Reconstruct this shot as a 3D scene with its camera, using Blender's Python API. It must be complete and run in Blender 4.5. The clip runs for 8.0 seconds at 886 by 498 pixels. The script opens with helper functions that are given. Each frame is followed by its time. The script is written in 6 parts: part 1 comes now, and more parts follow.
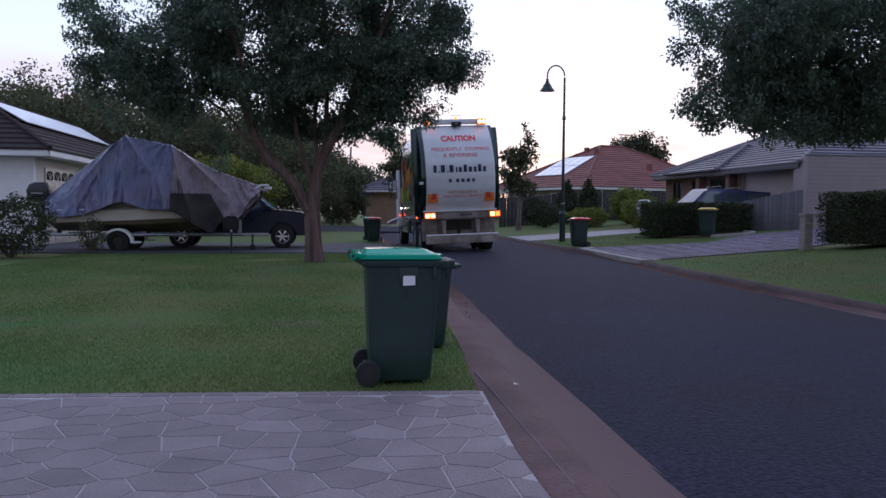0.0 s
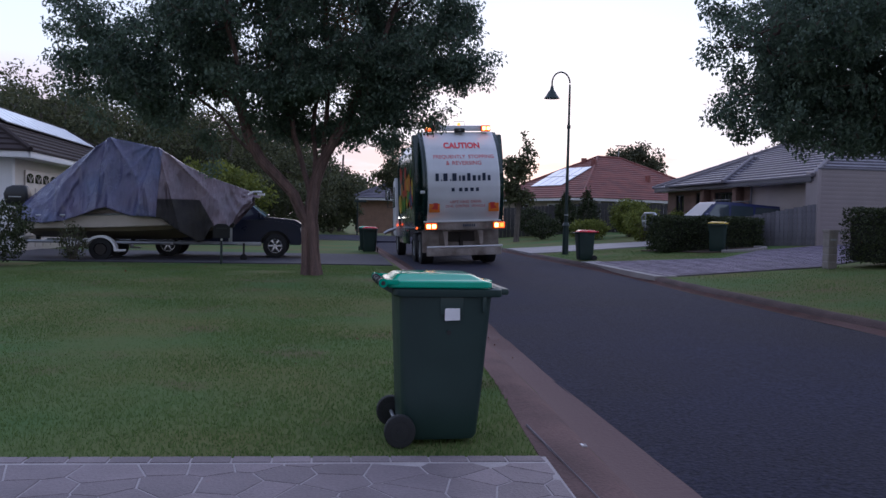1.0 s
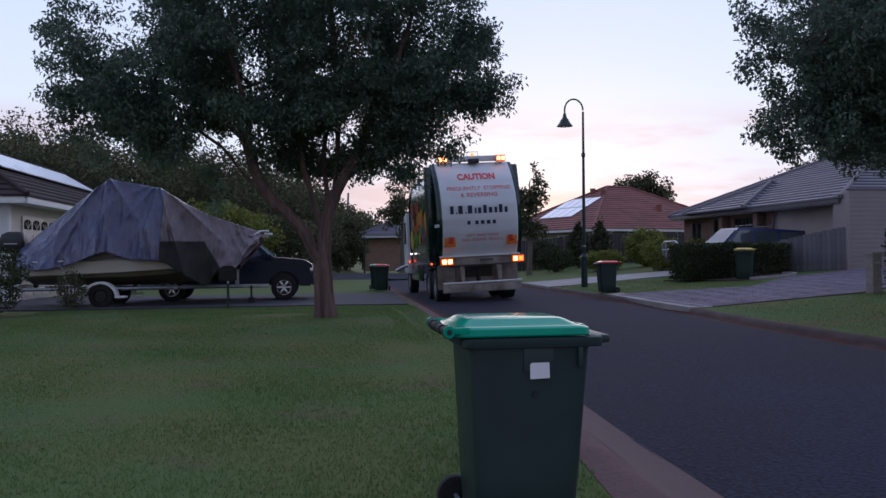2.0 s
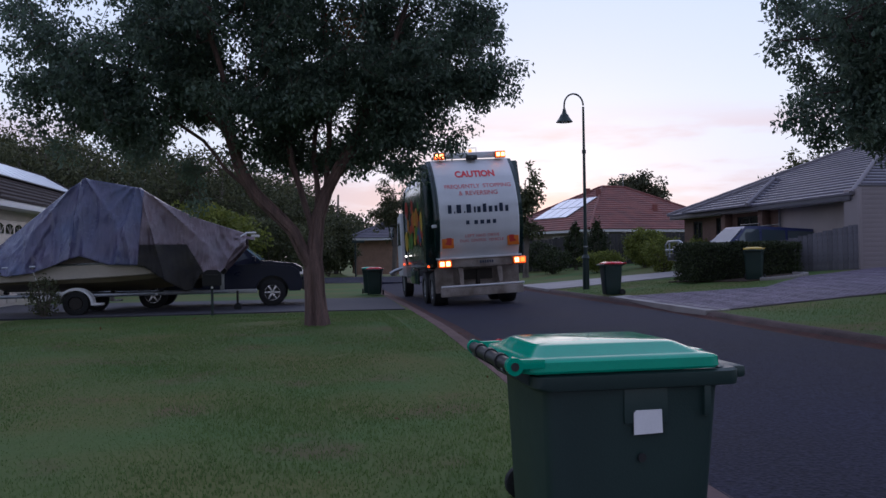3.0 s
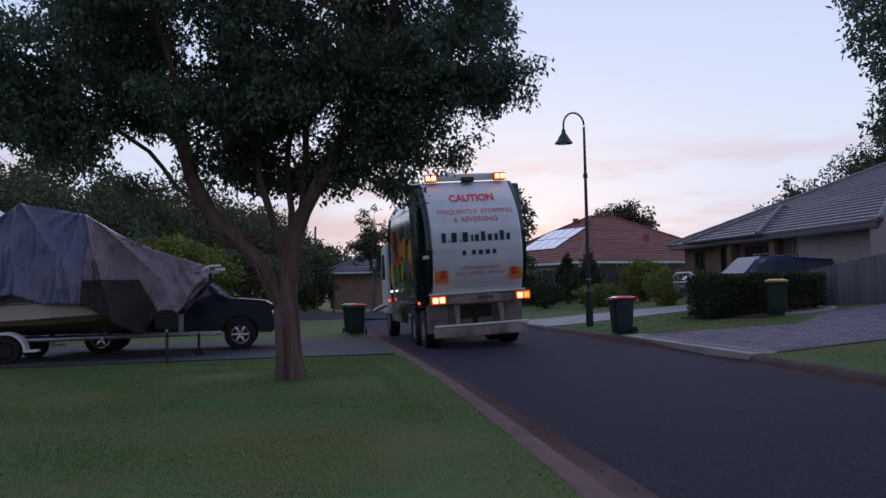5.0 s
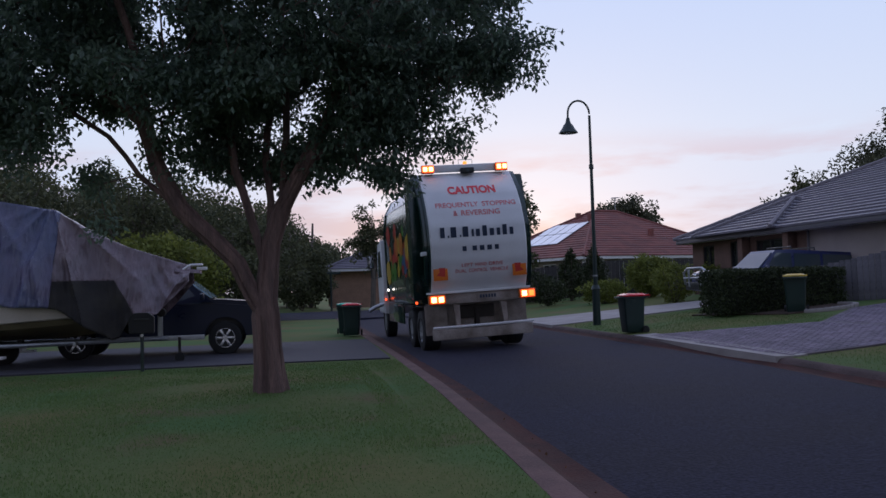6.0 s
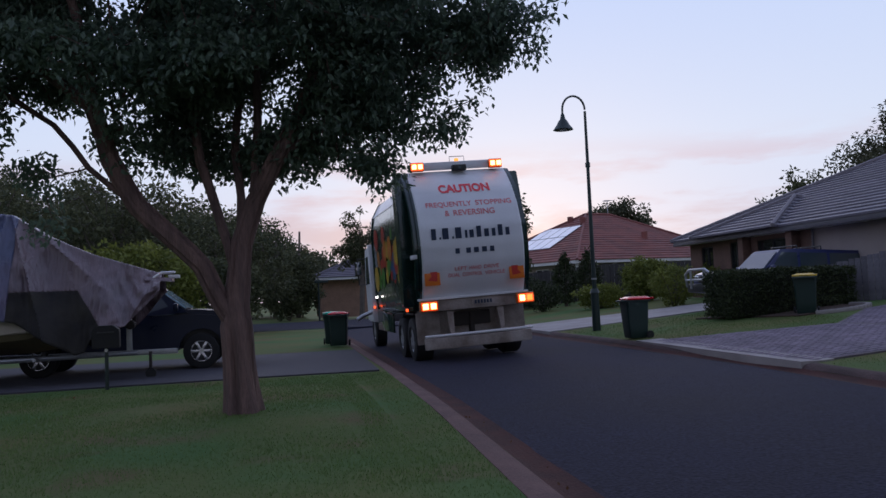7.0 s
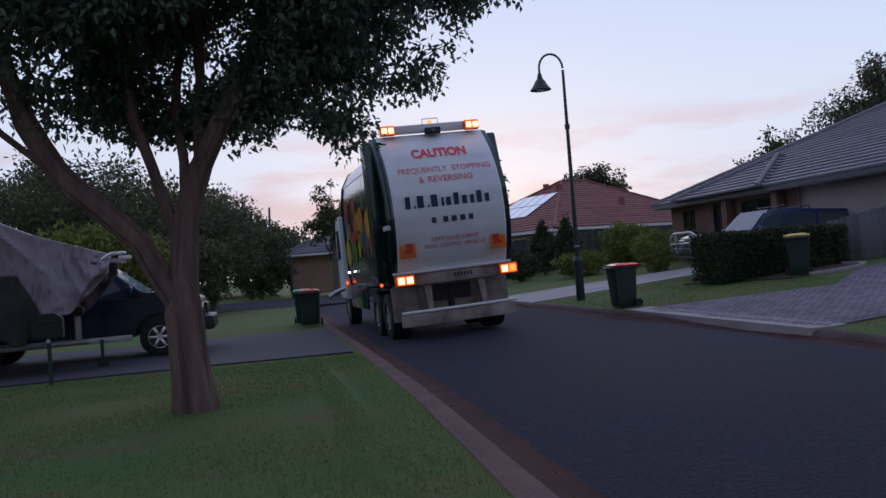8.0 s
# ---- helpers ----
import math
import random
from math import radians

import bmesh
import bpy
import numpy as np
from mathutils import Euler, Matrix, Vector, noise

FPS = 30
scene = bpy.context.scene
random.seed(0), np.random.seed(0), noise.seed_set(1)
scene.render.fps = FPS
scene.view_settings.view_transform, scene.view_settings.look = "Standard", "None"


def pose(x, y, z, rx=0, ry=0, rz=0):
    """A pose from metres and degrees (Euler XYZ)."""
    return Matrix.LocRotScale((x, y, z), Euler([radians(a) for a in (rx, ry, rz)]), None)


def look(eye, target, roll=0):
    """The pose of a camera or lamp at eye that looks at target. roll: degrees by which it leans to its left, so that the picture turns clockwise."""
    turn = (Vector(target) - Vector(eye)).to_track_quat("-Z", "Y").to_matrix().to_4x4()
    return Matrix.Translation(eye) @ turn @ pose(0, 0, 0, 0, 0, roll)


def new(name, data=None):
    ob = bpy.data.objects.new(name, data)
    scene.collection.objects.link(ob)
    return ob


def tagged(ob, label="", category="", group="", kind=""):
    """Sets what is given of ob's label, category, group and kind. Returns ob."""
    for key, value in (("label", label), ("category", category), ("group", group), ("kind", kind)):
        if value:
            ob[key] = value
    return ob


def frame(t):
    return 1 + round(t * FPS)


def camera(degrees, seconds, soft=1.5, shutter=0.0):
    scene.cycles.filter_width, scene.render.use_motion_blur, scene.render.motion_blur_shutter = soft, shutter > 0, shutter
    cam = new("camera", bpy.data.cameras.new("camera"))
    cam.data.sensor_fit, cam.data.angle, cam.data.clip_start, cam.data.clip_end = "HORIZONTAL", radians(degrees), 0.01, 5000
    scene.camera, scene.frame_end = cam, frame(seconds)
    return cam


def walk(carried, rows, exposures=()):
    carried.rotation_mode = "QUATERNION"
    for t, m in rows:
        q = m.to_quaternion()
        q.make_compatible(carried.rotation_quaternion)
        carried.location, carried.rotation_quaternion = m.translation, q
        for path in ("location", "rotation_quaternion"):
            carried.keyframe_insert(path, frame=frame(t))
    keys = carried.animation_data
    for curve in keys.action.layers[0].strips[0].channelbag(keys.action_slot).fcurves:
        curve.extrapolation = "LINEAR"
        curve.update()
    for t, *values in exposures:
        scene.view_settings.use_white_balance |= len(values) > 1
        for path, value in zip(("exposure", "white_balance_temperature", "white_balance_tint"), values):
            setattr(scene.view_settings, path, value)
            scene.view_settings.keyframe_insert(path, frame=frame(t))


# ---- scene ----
cam = camera(56.0, 8.0)
PATH = [
    (0, (-0.194, -1.282, 1.341), (0.070, 0.698, 1.246), 0.5),
    (0.5, (-0.328, -0.602, 1.362), (-0.058, 1.378, 1.276), 1.4),
    (1, (-0.415, 0.08, 1.377), (-0.124, 2.056, 1.304), 1.3),
    (1.5, (-0.565, 0.683, 1.358), (-0.292, 2.664, 1.364), -0.3),
    (3, (-0.630, 2.657, 1.313), (-0.325, 4.633, 1.333), -0.9),
    (3.5, (-0.675, 3.315, 1.312), (-0.332, 5.285, 1.341), -1.5),
    (4, (-0.608, 4.132, 1.318), (-0.226, 6.095, 1.343), -1.1),
    (4.5, (-0.635, 4.85, 1.345), (-0.271, 6.813, 1.446), -1.0),
    (6, (-0.296, 6.854, 1.423), (0.063, 8.819, 1.513), -1.7),
    (6.5, (-0.195, 7.486, 1.398), (0.181, 9.448, 1.503), -1.5),
    (7, (-0.116, 8.125, 1.372), (0.269, 10.085, 1.48), -2.6),
    (7.5, (-0.047, 8.722, 1.348), (0.343, 10.682, 1.429), -2.5),
    (8, (0.095, 9.378, 1.38), (0.537, 11.328, 1.418), -4.4),
]
walk(cam, [(t, look(eye, target, roll)) for t, eye, target, roll in PATH], [(0, 0.43), (1.0, 0.46), (1.5, 0.22), (3.5, 0.15), (4.5, 0.05), (6.5, 0.0), (8, 0.0)])
# ---- world and light ----
SUN_EL, SUN_ROT = radians(4), radians(15)
world = bpy.data.worlds.new("dusk_sky")
scene.world = world
world.use_nodes = True
wn, wl = world.node_tree.nodes, world.node_tree.links
wn.clear()
w_out = wn.new("ShaderNodeOutputWorld")
w_bg = wn.new("ShaderNodeBackground")
w_tc = wn.new("ShaderNodeTexCoord")
w_sep = wn.new("ShaderNodeSeparateXYZ")
wl.new(w_tc.outputs["Generated"], w_sep.inputs[0])
w_ramp = wn.new("ShaderNodeValToRGB")
w_ramp.color_ramp.elements[0].position = 0.0
w_ramp.color_ramp.elements[0].color = (0.65, 0.69, 0.89, 1)
w_ramp.color_ramp.elements[1].position = 1.0
w_ramp.color_ramp.elements[1].color = (0.43, 0.51, 0.86, 1)
for pos, col in ((0.06, (0.68, 0.735, 0.95, 1)), (0.16, (0.71, 0.79, 1.0, 1)), (0.36, (0.59, 0.71, 1.04, 1)), (0.60, (0.56, 0.67, 1.03, 1))):
    e = w_ramp.color_ramp.elements.new(pos)
    e.color = col
wl.new(w_sep.outputs["Z"], w_ramp.inputs[0])
# long soft clouds low over the horizon
w_map = wn.new("ShaderNodeMapping")
w_map.inputs["Scale"].default_value = (2.2, 2.2, 11.0)
w_map.inputs["Location"].default_value = (0.35, 0.1, 0.55)
wl.new(w_tc.outputs["Generated"], w_map.inputs[0])
w_noise = wn.new("ShaderNodeTexNoise")
w_noise.inputs["Scale"].default_value = 1.7
w_noise.inputs["Detail"].default_value = 6
w_noise.inputs["Roughness"].default_value = 0.55
wl.new(w_map.outputs[0], w_noise.inputs["Vector"])
w_cr = wn.new("ShaderNodeMapRange")
w_cr.interpolation_type = "SMOOTHSTEP"
w_cr.inputs["From Min"].default_value = 0.40
w_cr.inputs["From Max"].default_value = 0.56
wl.new(w_noise.outputs["Fac"], w_cr.inputs["Value"])
w_low = wn.new("ShaderNodeMapRange")
w_low.interpolation_type = "SMOOTHSTEP"
w_low.inputs["From Min"].default_value = 0.185
w_low.inputs["From Max"].default_value = 0.125
wl.new(w_sep.outputs["Z"], w_low.inputs["Value"])
w_mul = wn.new("ShaderNodeMath")
w_mul.operation = "MULTIPLY"
wl.new(w_cr.outputs[0], w_mul.inputs[0])
wl.new(w_low.outputs[0], w_mul.inputs[1])
w_tint = wn.new("ShaderNodeValToRGB")
w_tint.color_ramp.elements[0].position = 0.06
w_tint.color_ramp.elements[0].color = (0.56, 0.51, 0.66, 1)
w_tint.color_ramp.elements[1].position = 0.14
w_tint.color_ramp.elements[1].color = (0.68, 0.595, 0.74, 1)
wl.new(w_sep.outputs["Z"], w_tint.inputs[0])
w_mix = wn.new("ShaderNodeMixRGB")
wl.new(w_mul.outputs[0], w_mix.inputs[0])
wl.new(w_ramp.outputs[0], w_mix.inputs[1])
wl.new(w_tint.outputs[0], w_mix.inputs[2])
w_sky = wn.new("ShaderNodeTexSky")
w_sky.sky_type = "NISHITA"
w_sky.sun_disc = False
w_sky.sun_elevation, w_sky.sun_rotation = SUN_EL, SUN_ROT
w_scale = wn.new("ShaderNodeVectorMath")
w_scale.operation = "SCALE"
w_scale.inputs["Scale"].default_value = 0.012
wl.new(w_sky.outputs[0], w_scale.inputs[0])
w_add = wn.new("ShaderNodeVectorMath")
w_add.operation = "ADD"
wl.new(w_mix.outputs[0], w_add.inputs[0])
wl.new(w_scale.outputs[0], w_add.inputs[1])
# the afterglow lies ahead down the street; the sky behind is darker
w_back = wn.new("ShaderNodeMapRange")
w_back.interpolation_type = "SMOOTHSTEP"
w_back.inputs["From Min"].default_value, w_back.inputs["From Max"].default_value = -0.7, 0.6
w_back.inputs["To Min"].default_value, w_back.inputs["To Max"].default_value = 0.66, 1.0
w_side = wn.new("ShaderNodeVectorMath")
w_side.operation = "DOT_PRODUCT"
w_side.inputs[1].default_value = (0.42, 0.90, 0.0)
wl.new(w_tc.outputs["Generated"], w_side.inputs[0])
wl.new(w_side.outputs["Value"], w_back.inputs["Value"])
w_dim = wn.new("ShaderNodeVectorMath")
w_dim.operation = "SCALE"
wl.new(w_add.outputs[0], w_dim.inputs[0])
wl.new(w_back.outputs[0], w_dim.inputs["Scale"])
wl.new(w_dim.outputs[0], w_bg.inputs["Color"])
w_bg.inputs["Strength"].default_value = 0.91
wl.new(w_bg.outputs[0], w_out.inputs[0])

sun_data = bpy.data.lights.new("sun", "SUN")
sun_data.energy, sun_data.angle, sun_data.color = 0.3, radians(40), (1.0, 0.82, 0.84)
sun = new("sun", sun_data)
sun.matrix_world = look((12, 45, 10), (0, 0, 0))

# ---- materials ----


def mat(name, base, rough=0.7, metal=0.0, vary=0.25, scale=4.0, fine=60.0, bump=0.15, second=None, island=0.0, spec=0.5, coat=0.0, obrand=0.0):
    """A procedural surface: two scales of noise on colour, fine relief, optional second colour in patches."""
    m = bpy.data.materials.new(name)
    m.use_nodes = True
    n, l = m.node_tree.nodes, m.node_tree.links
    b = n["Principled BSDF"]
    tc = n.new("ShaderNodeTexCoord")
    big = n.new("ShaderNodeTexNoise")
    big.inputs["Scale"].default_value = scale
    big.inputs["Detail"].default_value = 5
    small = n.new("ShaderNodeTexNoise")
    small.inputs["Scale"].default_value = fine
    small.inputs["Detail"].default_value = 3
    for t in (big, small):
        l.new(tc.outputs["Object"], t.inputs["Vector"])
    ramp = n.new("ShaderNodeValToRGB")
    ramp.color_ramp.elements[0].position, ramp.color_ramp.elements[1].position = 0.32, 0.68
    two = second or tuple(c * (1 - vary) for c in base)
    ramp.color_ramp.elements[0].color = (*two, 1)
    ramp.color_ramp.elements[1].color = (*base, 1)
    l.new(big.outputs["Fac"], ramp.inputs[0])
    mr = n.new("ShaderNodeMapRange")
    mr.inputs["To Min"].default_value, mr.inputs["To Max"].default_value = 1 - vary, 1 + vary
    l.new(small.outputs["Fac"], mr.inputs["Value"])
    mul = n.new("ShaderNodeVectorMath")
    mul.operation = "SCALE"
    l.new(ramp.outputs[0], mul.inputs[0])
    l.new(mr.outputs[0], mul.inputs["Scale"])
    last = mul
    if island or obrand:
        src = n.new("ShaderNodeNewGeometry").outputs["Random Per Island"] if island else n.new("ShaderNodeObjectInfo").outputs["Random"]
        r2 = n.new("ShaderNodeMapRange")
        k = island or obrand
        r2.inputs["To Min"].default_value, r2.inputs["To Max"].default_value = 1 - k, 1 + k
        l.new(src, r2.inputs["Value"])
        m2 = n.new("ShaderNodeVectorMath")
        m2.operation = "SCALE"
        l.new(mul.outputs[0], m2.inputs[0])
        l.new(r2.outputs[0], m2.inputs["Scale"])
        last = m2
    l.new(last.outputs[0], b.inputs["Base Color"])
    rr = n.new("ShaderNodeMapRange")
    rr.inputs["To Min"].default_value, rr.inputs["To Max"].default_value = max(rough - 0.12, 0.02), min(rough + 0.12, 1)
    l.new(big.outputs["Fac"], rr.inputs["Value"])
    l.new(rr.outputs[0], b.inputs["Roughness"])
    b.inputs["Metallic"].default_value = metal
    b.inputs["Specular IOR Level"].default_value = spec
    b.inputs["Coat Weight"].default_value = coat
    if bump:
        bp = n.new("ShaderNodeBump")
        bp.inputs["Strength"].default_value, bp.inputs["Distance"].default_value = bump, 0.02
        l.new(small.outputs["Fac"], bp.inputs["Height"])
        l.new(bp.outputs[0], b.inputs["Normal"])
    return m


def glow(name, col, power):
    m = bpy.data.materials.new(name)
    m.use_nodes = True
    b = m.node_tree.nodes["Principled BSDF"]
    b.inputs["Base Color"].default_value = (*col, 1)
    b.inputs["Emission Color"].default_value = (*col, 1)
    b.inputs["Emission Strength"].default_value = power
    b.inputs["Roughness"].default_value = 0.3
    return m


def glass(name, tint):
    m = bpy.data.materials.new(name)
    m.use_nodes = True
    b = m.node_tree.nodes["Principled BSDF"]
    b.inputs["Base Color"].default_value = (*tint, 1)
    b.inputs["Roughness"].default_value = 0.05
    b.inputs["Specular IOR Level"].default_value = 0.9
    b.inputs["Coat Weight"].default_value = 0.6
    b.inputs["Coat Roughness"].default_value = 0.03
    return m


def leafy(name, base, second, trans=0.35, gloss=0.6, spec=0.22):
    """Leaves: diffuse and translucent, varied leaf by leaf."""
    m = bpy.data.materials.new(name)
    m.use_nodes = True
    n, l = m.node_tree.nodes, m.node_tree.links
    b = n["Principled BSDF"]
    geo = n.new("ShaderNodeNewGeometry")
    tc = n.new("ShaderNodeTexCoord")
    big = n.new("ShaderNodeTexNoise")
    big.inputs["Scale"].default_value = 0.9
    l.new(tc.outputs["Object"], big.inputs["Vector"])
    add = n.new("ShaderNodeMath")
    add.operation = "MULTIPLY_ADD"
    add.inputs[1].default_value, add.inputs[2].default_value = 0.55, -0.03
    l.new(geo.outputs["Random Per Island"], add.inputs[0])
    add2 = n.new("ShaderNodeMath")
    add2.operation = "MULTIPLY_ADD"
    add2.inputs[1].default_value = 0.6
    l.new(big.outputs["Fac"], add2.inputs[0])
    l.new(add.outputs[0], add2.inputs[2])
    ramp = n.new("ShaderNodeValToRGB")
    ramp.color_ramp.elements[0].position, ramp.color_ramp.elements[1].position = 0.2, 0.8
    ramp.color_ramp.elements[0].color, ramp.color_ramp.elements[1].color = (*second, 1), (*base, 1)
    l.new(add2.outputs[0], ramp.inputs[0])
    l.new(ramp.outputs[0], b.inputs["Base Color"])
    b.inputs["Roughness"].default_value = gloss
    b.inputs["Specular IOR Level"].default_value = spec
    tr = n.new("ShaderNodeBsdfTranslucent")
    l.new(ramp.outputs[0], tr.inputs["Color"])
    mx = n.new("ShaderNodeMixShader")
    mx.inputs[0].default_value = trans
    l.new(b.outputs[0], mx.inputs[1])
    l.new(tr.outputs[0], mx.inputs[2])
    l.new(mx.outputs[0], n["Material Output"].inputs["Surface"])
    return m


M_GRASS = mat("lawn_grass", (0.070, 0.136, 0.046), 0.95, vary=0.20, scale=0.42, fine=22, bump=0.15, second=(0.128, 0.122, 0.044), spec=0.1)
M_BLADE = leafy("grass_blades", (0.140, 0.205, 0.066), (0.095, 0.155, 0.052), 0.5)
M_ASPHALT = mat("asphalt", (0.0250, 0.0255, 0.046), 0.95, vary=1.25, scale=0.35, fine=32, bump=0.9, second=(0.020, 0.0195, 0.032), spec=0.2)
wn_, wl_ = M_GRASS.node_tree.nodes, M_GRASS.node_tree.links
worn_noise, worn_rng, worn_mix = wn_.new("ShaderNodeTexNoise"), wn_.new("ShaderNodeMapRange"), wn_.new("ShaderNodeMixRGB")
worn_noise.inputs["Scale"].default_value, worn_noise.inputs["Detail"].default_value = 0.8, 7
worn_rng.inputs["From Min"].default_value, worn_rng.inputs["From Max"].default_value = 0.56, 0.72
worn_rng.inputs["To Max"].default_value = 0.75
wl_.new([q for q in wn_ if q.type == "TEX_COORD"][0].outputs["Object"], worn_noise.inputs["Vector"])
wl_.new(worn_noise.outputs["Fac"], worn_rng.inputs["Value"])
worn_shader = wn_["Principled BSDF"]
wl_.new(worn_shader.inputs["Base Color"].links[0].from_socket, worn_mix.inputs[1])
worn_mix.inputs[2].default_value = (0.150, 0.092, 0.062, 1)
wl_.new(worn_rng.outputs[0], worn_mix.inputs[0])
wl_.new(worn_mix.outputs[0], worn_shader.inputs["Base Color"])
M_KERB = mat("kerb_concrete", (0.178, 0.105, 0.097), 0.9, vary=0.35, scale=1.6, fine=40, bump=0.5, second=(0.105, 0.063, 0.060), spec=0.25)
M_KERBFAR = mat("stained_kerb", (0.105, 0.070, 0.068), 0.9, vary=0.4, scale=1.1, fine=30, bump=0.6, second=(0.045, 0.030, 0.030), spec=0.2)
M_GUTTER = mat("gutter_dirt", (0.085, 0.034, 0.029), 0.95, vary=0.45, scale=2.2, fine=35, bump=0.6, second=(0.045, 0.021, 0.021), spec=0.2)
# the gutter is cleaner near the drive and red with silt farther along
gn, gl = M_GUTTER.node_tree.nodes, M_GUTTER.node_tree.links
g_sep, g_tc, g_mix, g_rng = gn.new("ShaderNodeSeparateXYZ"), gn.new("ShaderNodeTexCoord"), gn.new("ShaderNodeMixRGB"), gn.new("ShaderNodeMapRange")
g_noise, g_sum = gn.new("ShaderNodeTexNoise"), gn.new("ShaderNodeMath")
g_noise.inputs["Scale"].default_value, g_noise.inputs["Detail"].default_value = 0.9, 6
g_sum.operation = "MULTIPLY_ADD"
g_sum.inputs[1].default_value = 7.0
gl.new(g_tc.outputs["Object"], g_sep.inputs[0])
gl.new(g_tc.outputs["Object"], g_noise.inputs["Vector"])
gl.new(g_noise.outputs["Fac"], g_sum.inputs[0])
gl.new(g_sep.outputs["Y"], g_sum.inputs[2])
g_rng.inputs["From Min"].default_value, g_rng.inputs["From Max"].default_value = 12.5, 17.0
gl.new(g_sum.outputs[0], g_rng.inputs["Value"])
g_shader = gn["Principled BSDF"]
g_old = g_shader.inputs["Base Color"].links[0].from_socket
gl.new(g_rng.outputs[0], g_mix.inputs[0])
g_mix.inputs[1].default_value = (0.150, 0.098, 0.094, 1)
gl.new(g_old, g_mix.inputs[2])
gl.new(g_mix.outputs[0], g_shader.inputs["Base Color"])
M_LAYBACK = mat("layback_concrete", (0.225, 0.195, 0.215), 0.85, vary=0.4, scale=1.6, fine=40, bump=0.4, second=(0.165, 0.138, 0.152), spec=0.3)
M_CONC = mat("pale_concrete", (0.34, 0.31, 0.30), 0.85, vary=0.18, scale=1.0, fine=45, bump=0.25, second=(0.25, 0.22, 0.215))
M_JOINT = mat("stencil_joint", (0.42, 0.37, 0.37), 0.85, vary=0.25, scale=3, fine=70, bump=0.3)
M_FLAG = mat("stencil_flag", (0.225, 0.18, 0.19), 0.7, vary=0.3, scale=2.5, fine=60, bump=0.4, second=(0.165, 0.13, 0.14), obrand=0.16)
M_PAVER = mat("clay_pavers", (0.175, 0.138, 0.185), 0.8, vary=0.3, scale=1.1, fine=30, bump=0.4, second=(0.115, 0.092, 0.130), island=0.28)
M_JOINTDARK = mat("paver_joint_sand", (0.135, 0.112, 0.128), 0.9, vary=0.3, scale=3, fine=50, bump=0.3)
M_DRIVE = mat("dark_drive", (0.046, 0.043, 0.056), 0.85, vary=0.25, scale=0.8, fine=45, bump=0.3)
M_MULCH = mat("garden_mulch", (0.075, 0.045, 0.032), 0.95, vary=0.4, scale=3, fine=40, bump=0.6)
M_BARK = mat("tree_bark", (0.165, 0.100, 0.086), 0.9, vary=0.45, scale=3.5, fine=20, bump=1.0, second=(0.075, 0.046, 0.042))
bn, blk = M_BARK.node_tree.nodes, M_BARK.node_tree.links
bark_map = bn.new("ShaderNodeMapping")
bark_map.inputs["Scale"].default_value = (2.6, 2.6, 0.35)
for node in [q for q in bn if q.type == "TEX_NOISE"]:
    blk.new(bark_map.outputs[0], node.inputs["Vector"])
blk.new([q for q in bn if q.type == "TEX_COORD"][0].outputs["Object"], bark_map.inputs[0])
M_BARK2 = mat("grey_bark", (0.16, 0.13, 0.11), 0.9, vary=0.3, scale=3.0, fine=22, bump=0.7)
M_LEAF = leafy("dark_leaves", (0.125, 0.180, 0.118), (0.062, 0.098, 0.078), 0.45, 0.45, 0.6)
M_LEAF_OLD = leafy("rusty_leaves", (0.16, 0.07, 0.03), (0.08, 0.04, 0.02), 0.3)
M_LEAF2 = leafy("far_leaves", (0.122, 0.126, 0.060), (0.046, 0.058, 0.033), 0.25)
M_LEAF3 = leafy("bright_leaves", (0.23, 0.25, 0.055), (0.10, 0.125, 0.032), 0.35)
M_LEAF4 = leafy("gum_leaves", (0.13, 0.13, 0.075), (0.055, 0.06, 0.036), 0.25)
M_HEDGE = leafy("hedge_leaves", (0.060, 0.075, 0.030), (0.022, 0.030, 0.015), 0.15)
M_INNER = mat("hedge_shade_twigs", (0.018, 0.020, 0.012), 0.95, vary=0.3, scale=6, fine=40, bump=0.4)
M_BIN = mat("dark_green_plastic", (0.014, 0.036, 0.032), 0.45, vary=0.15, scale=5, fine=140, bump=0.06)
M_LIDG = mat("green_lid_plastic", (0.0, 0.33, 0.205), 0.11, vary=0.10, scale=9, fine=120, bump=0.012, spec=0.14)
M_LIDR = mat("red_lid_plastic", (0.62, 0.004, 0.020), 0.14, vary=0.10, scale=9, fine=120, bump=0.02, spec=0.09)
M_LIDY = mat("yellow_lid_plastic", (0.62, 0.40, 0.02), 0.35, vary=0.12, scale=5, fine=120, bump=0.05)
M_RUBBER = mat("black_rubber", (0.014, 0.014, 0.015), 0.75, vary=0.3, scale=8, fine=80, bump=0.2)
M_BLACK = mat("black_plastic", (0.015, 0.016, 0.018), 0.45, vary=0.2, scale=8, fine=90, bump=0.1)
M_STICKER = mat("white_sticker", (0.74, 0.72, 0.74), 0.5, vary=0.06, scale=12, fine=120, bump=0.03)
M_WHITE = mat("white_truck_paint", (0.72, 0.72, 0.74), 0.35, vary=0.05, scale=1.1, fine=30, bump=0.02, second=(0.62, 0.62, 0.64))
M_DIRTY = mat("road_dirt_paint", (0.36, 0.315, 0.29), 0.7, vary=0.3, scale=2.4, fine=30, bump=0.1, second=(0.16, 0.125, 0.105))
M_TGREEN = mat("dark_green_paint", (0.006, 0.030, 0.024), 0.25, vary=0.2, scale=1.5, fine=40, bump=0.02, coat=0.5)
M_CHASSIS = mat("chassis_steel", (0.05, 0.042, 0.038), 0.7, metal=0.3, vary=0.3, scale=4, fine=40, bump=0.3)
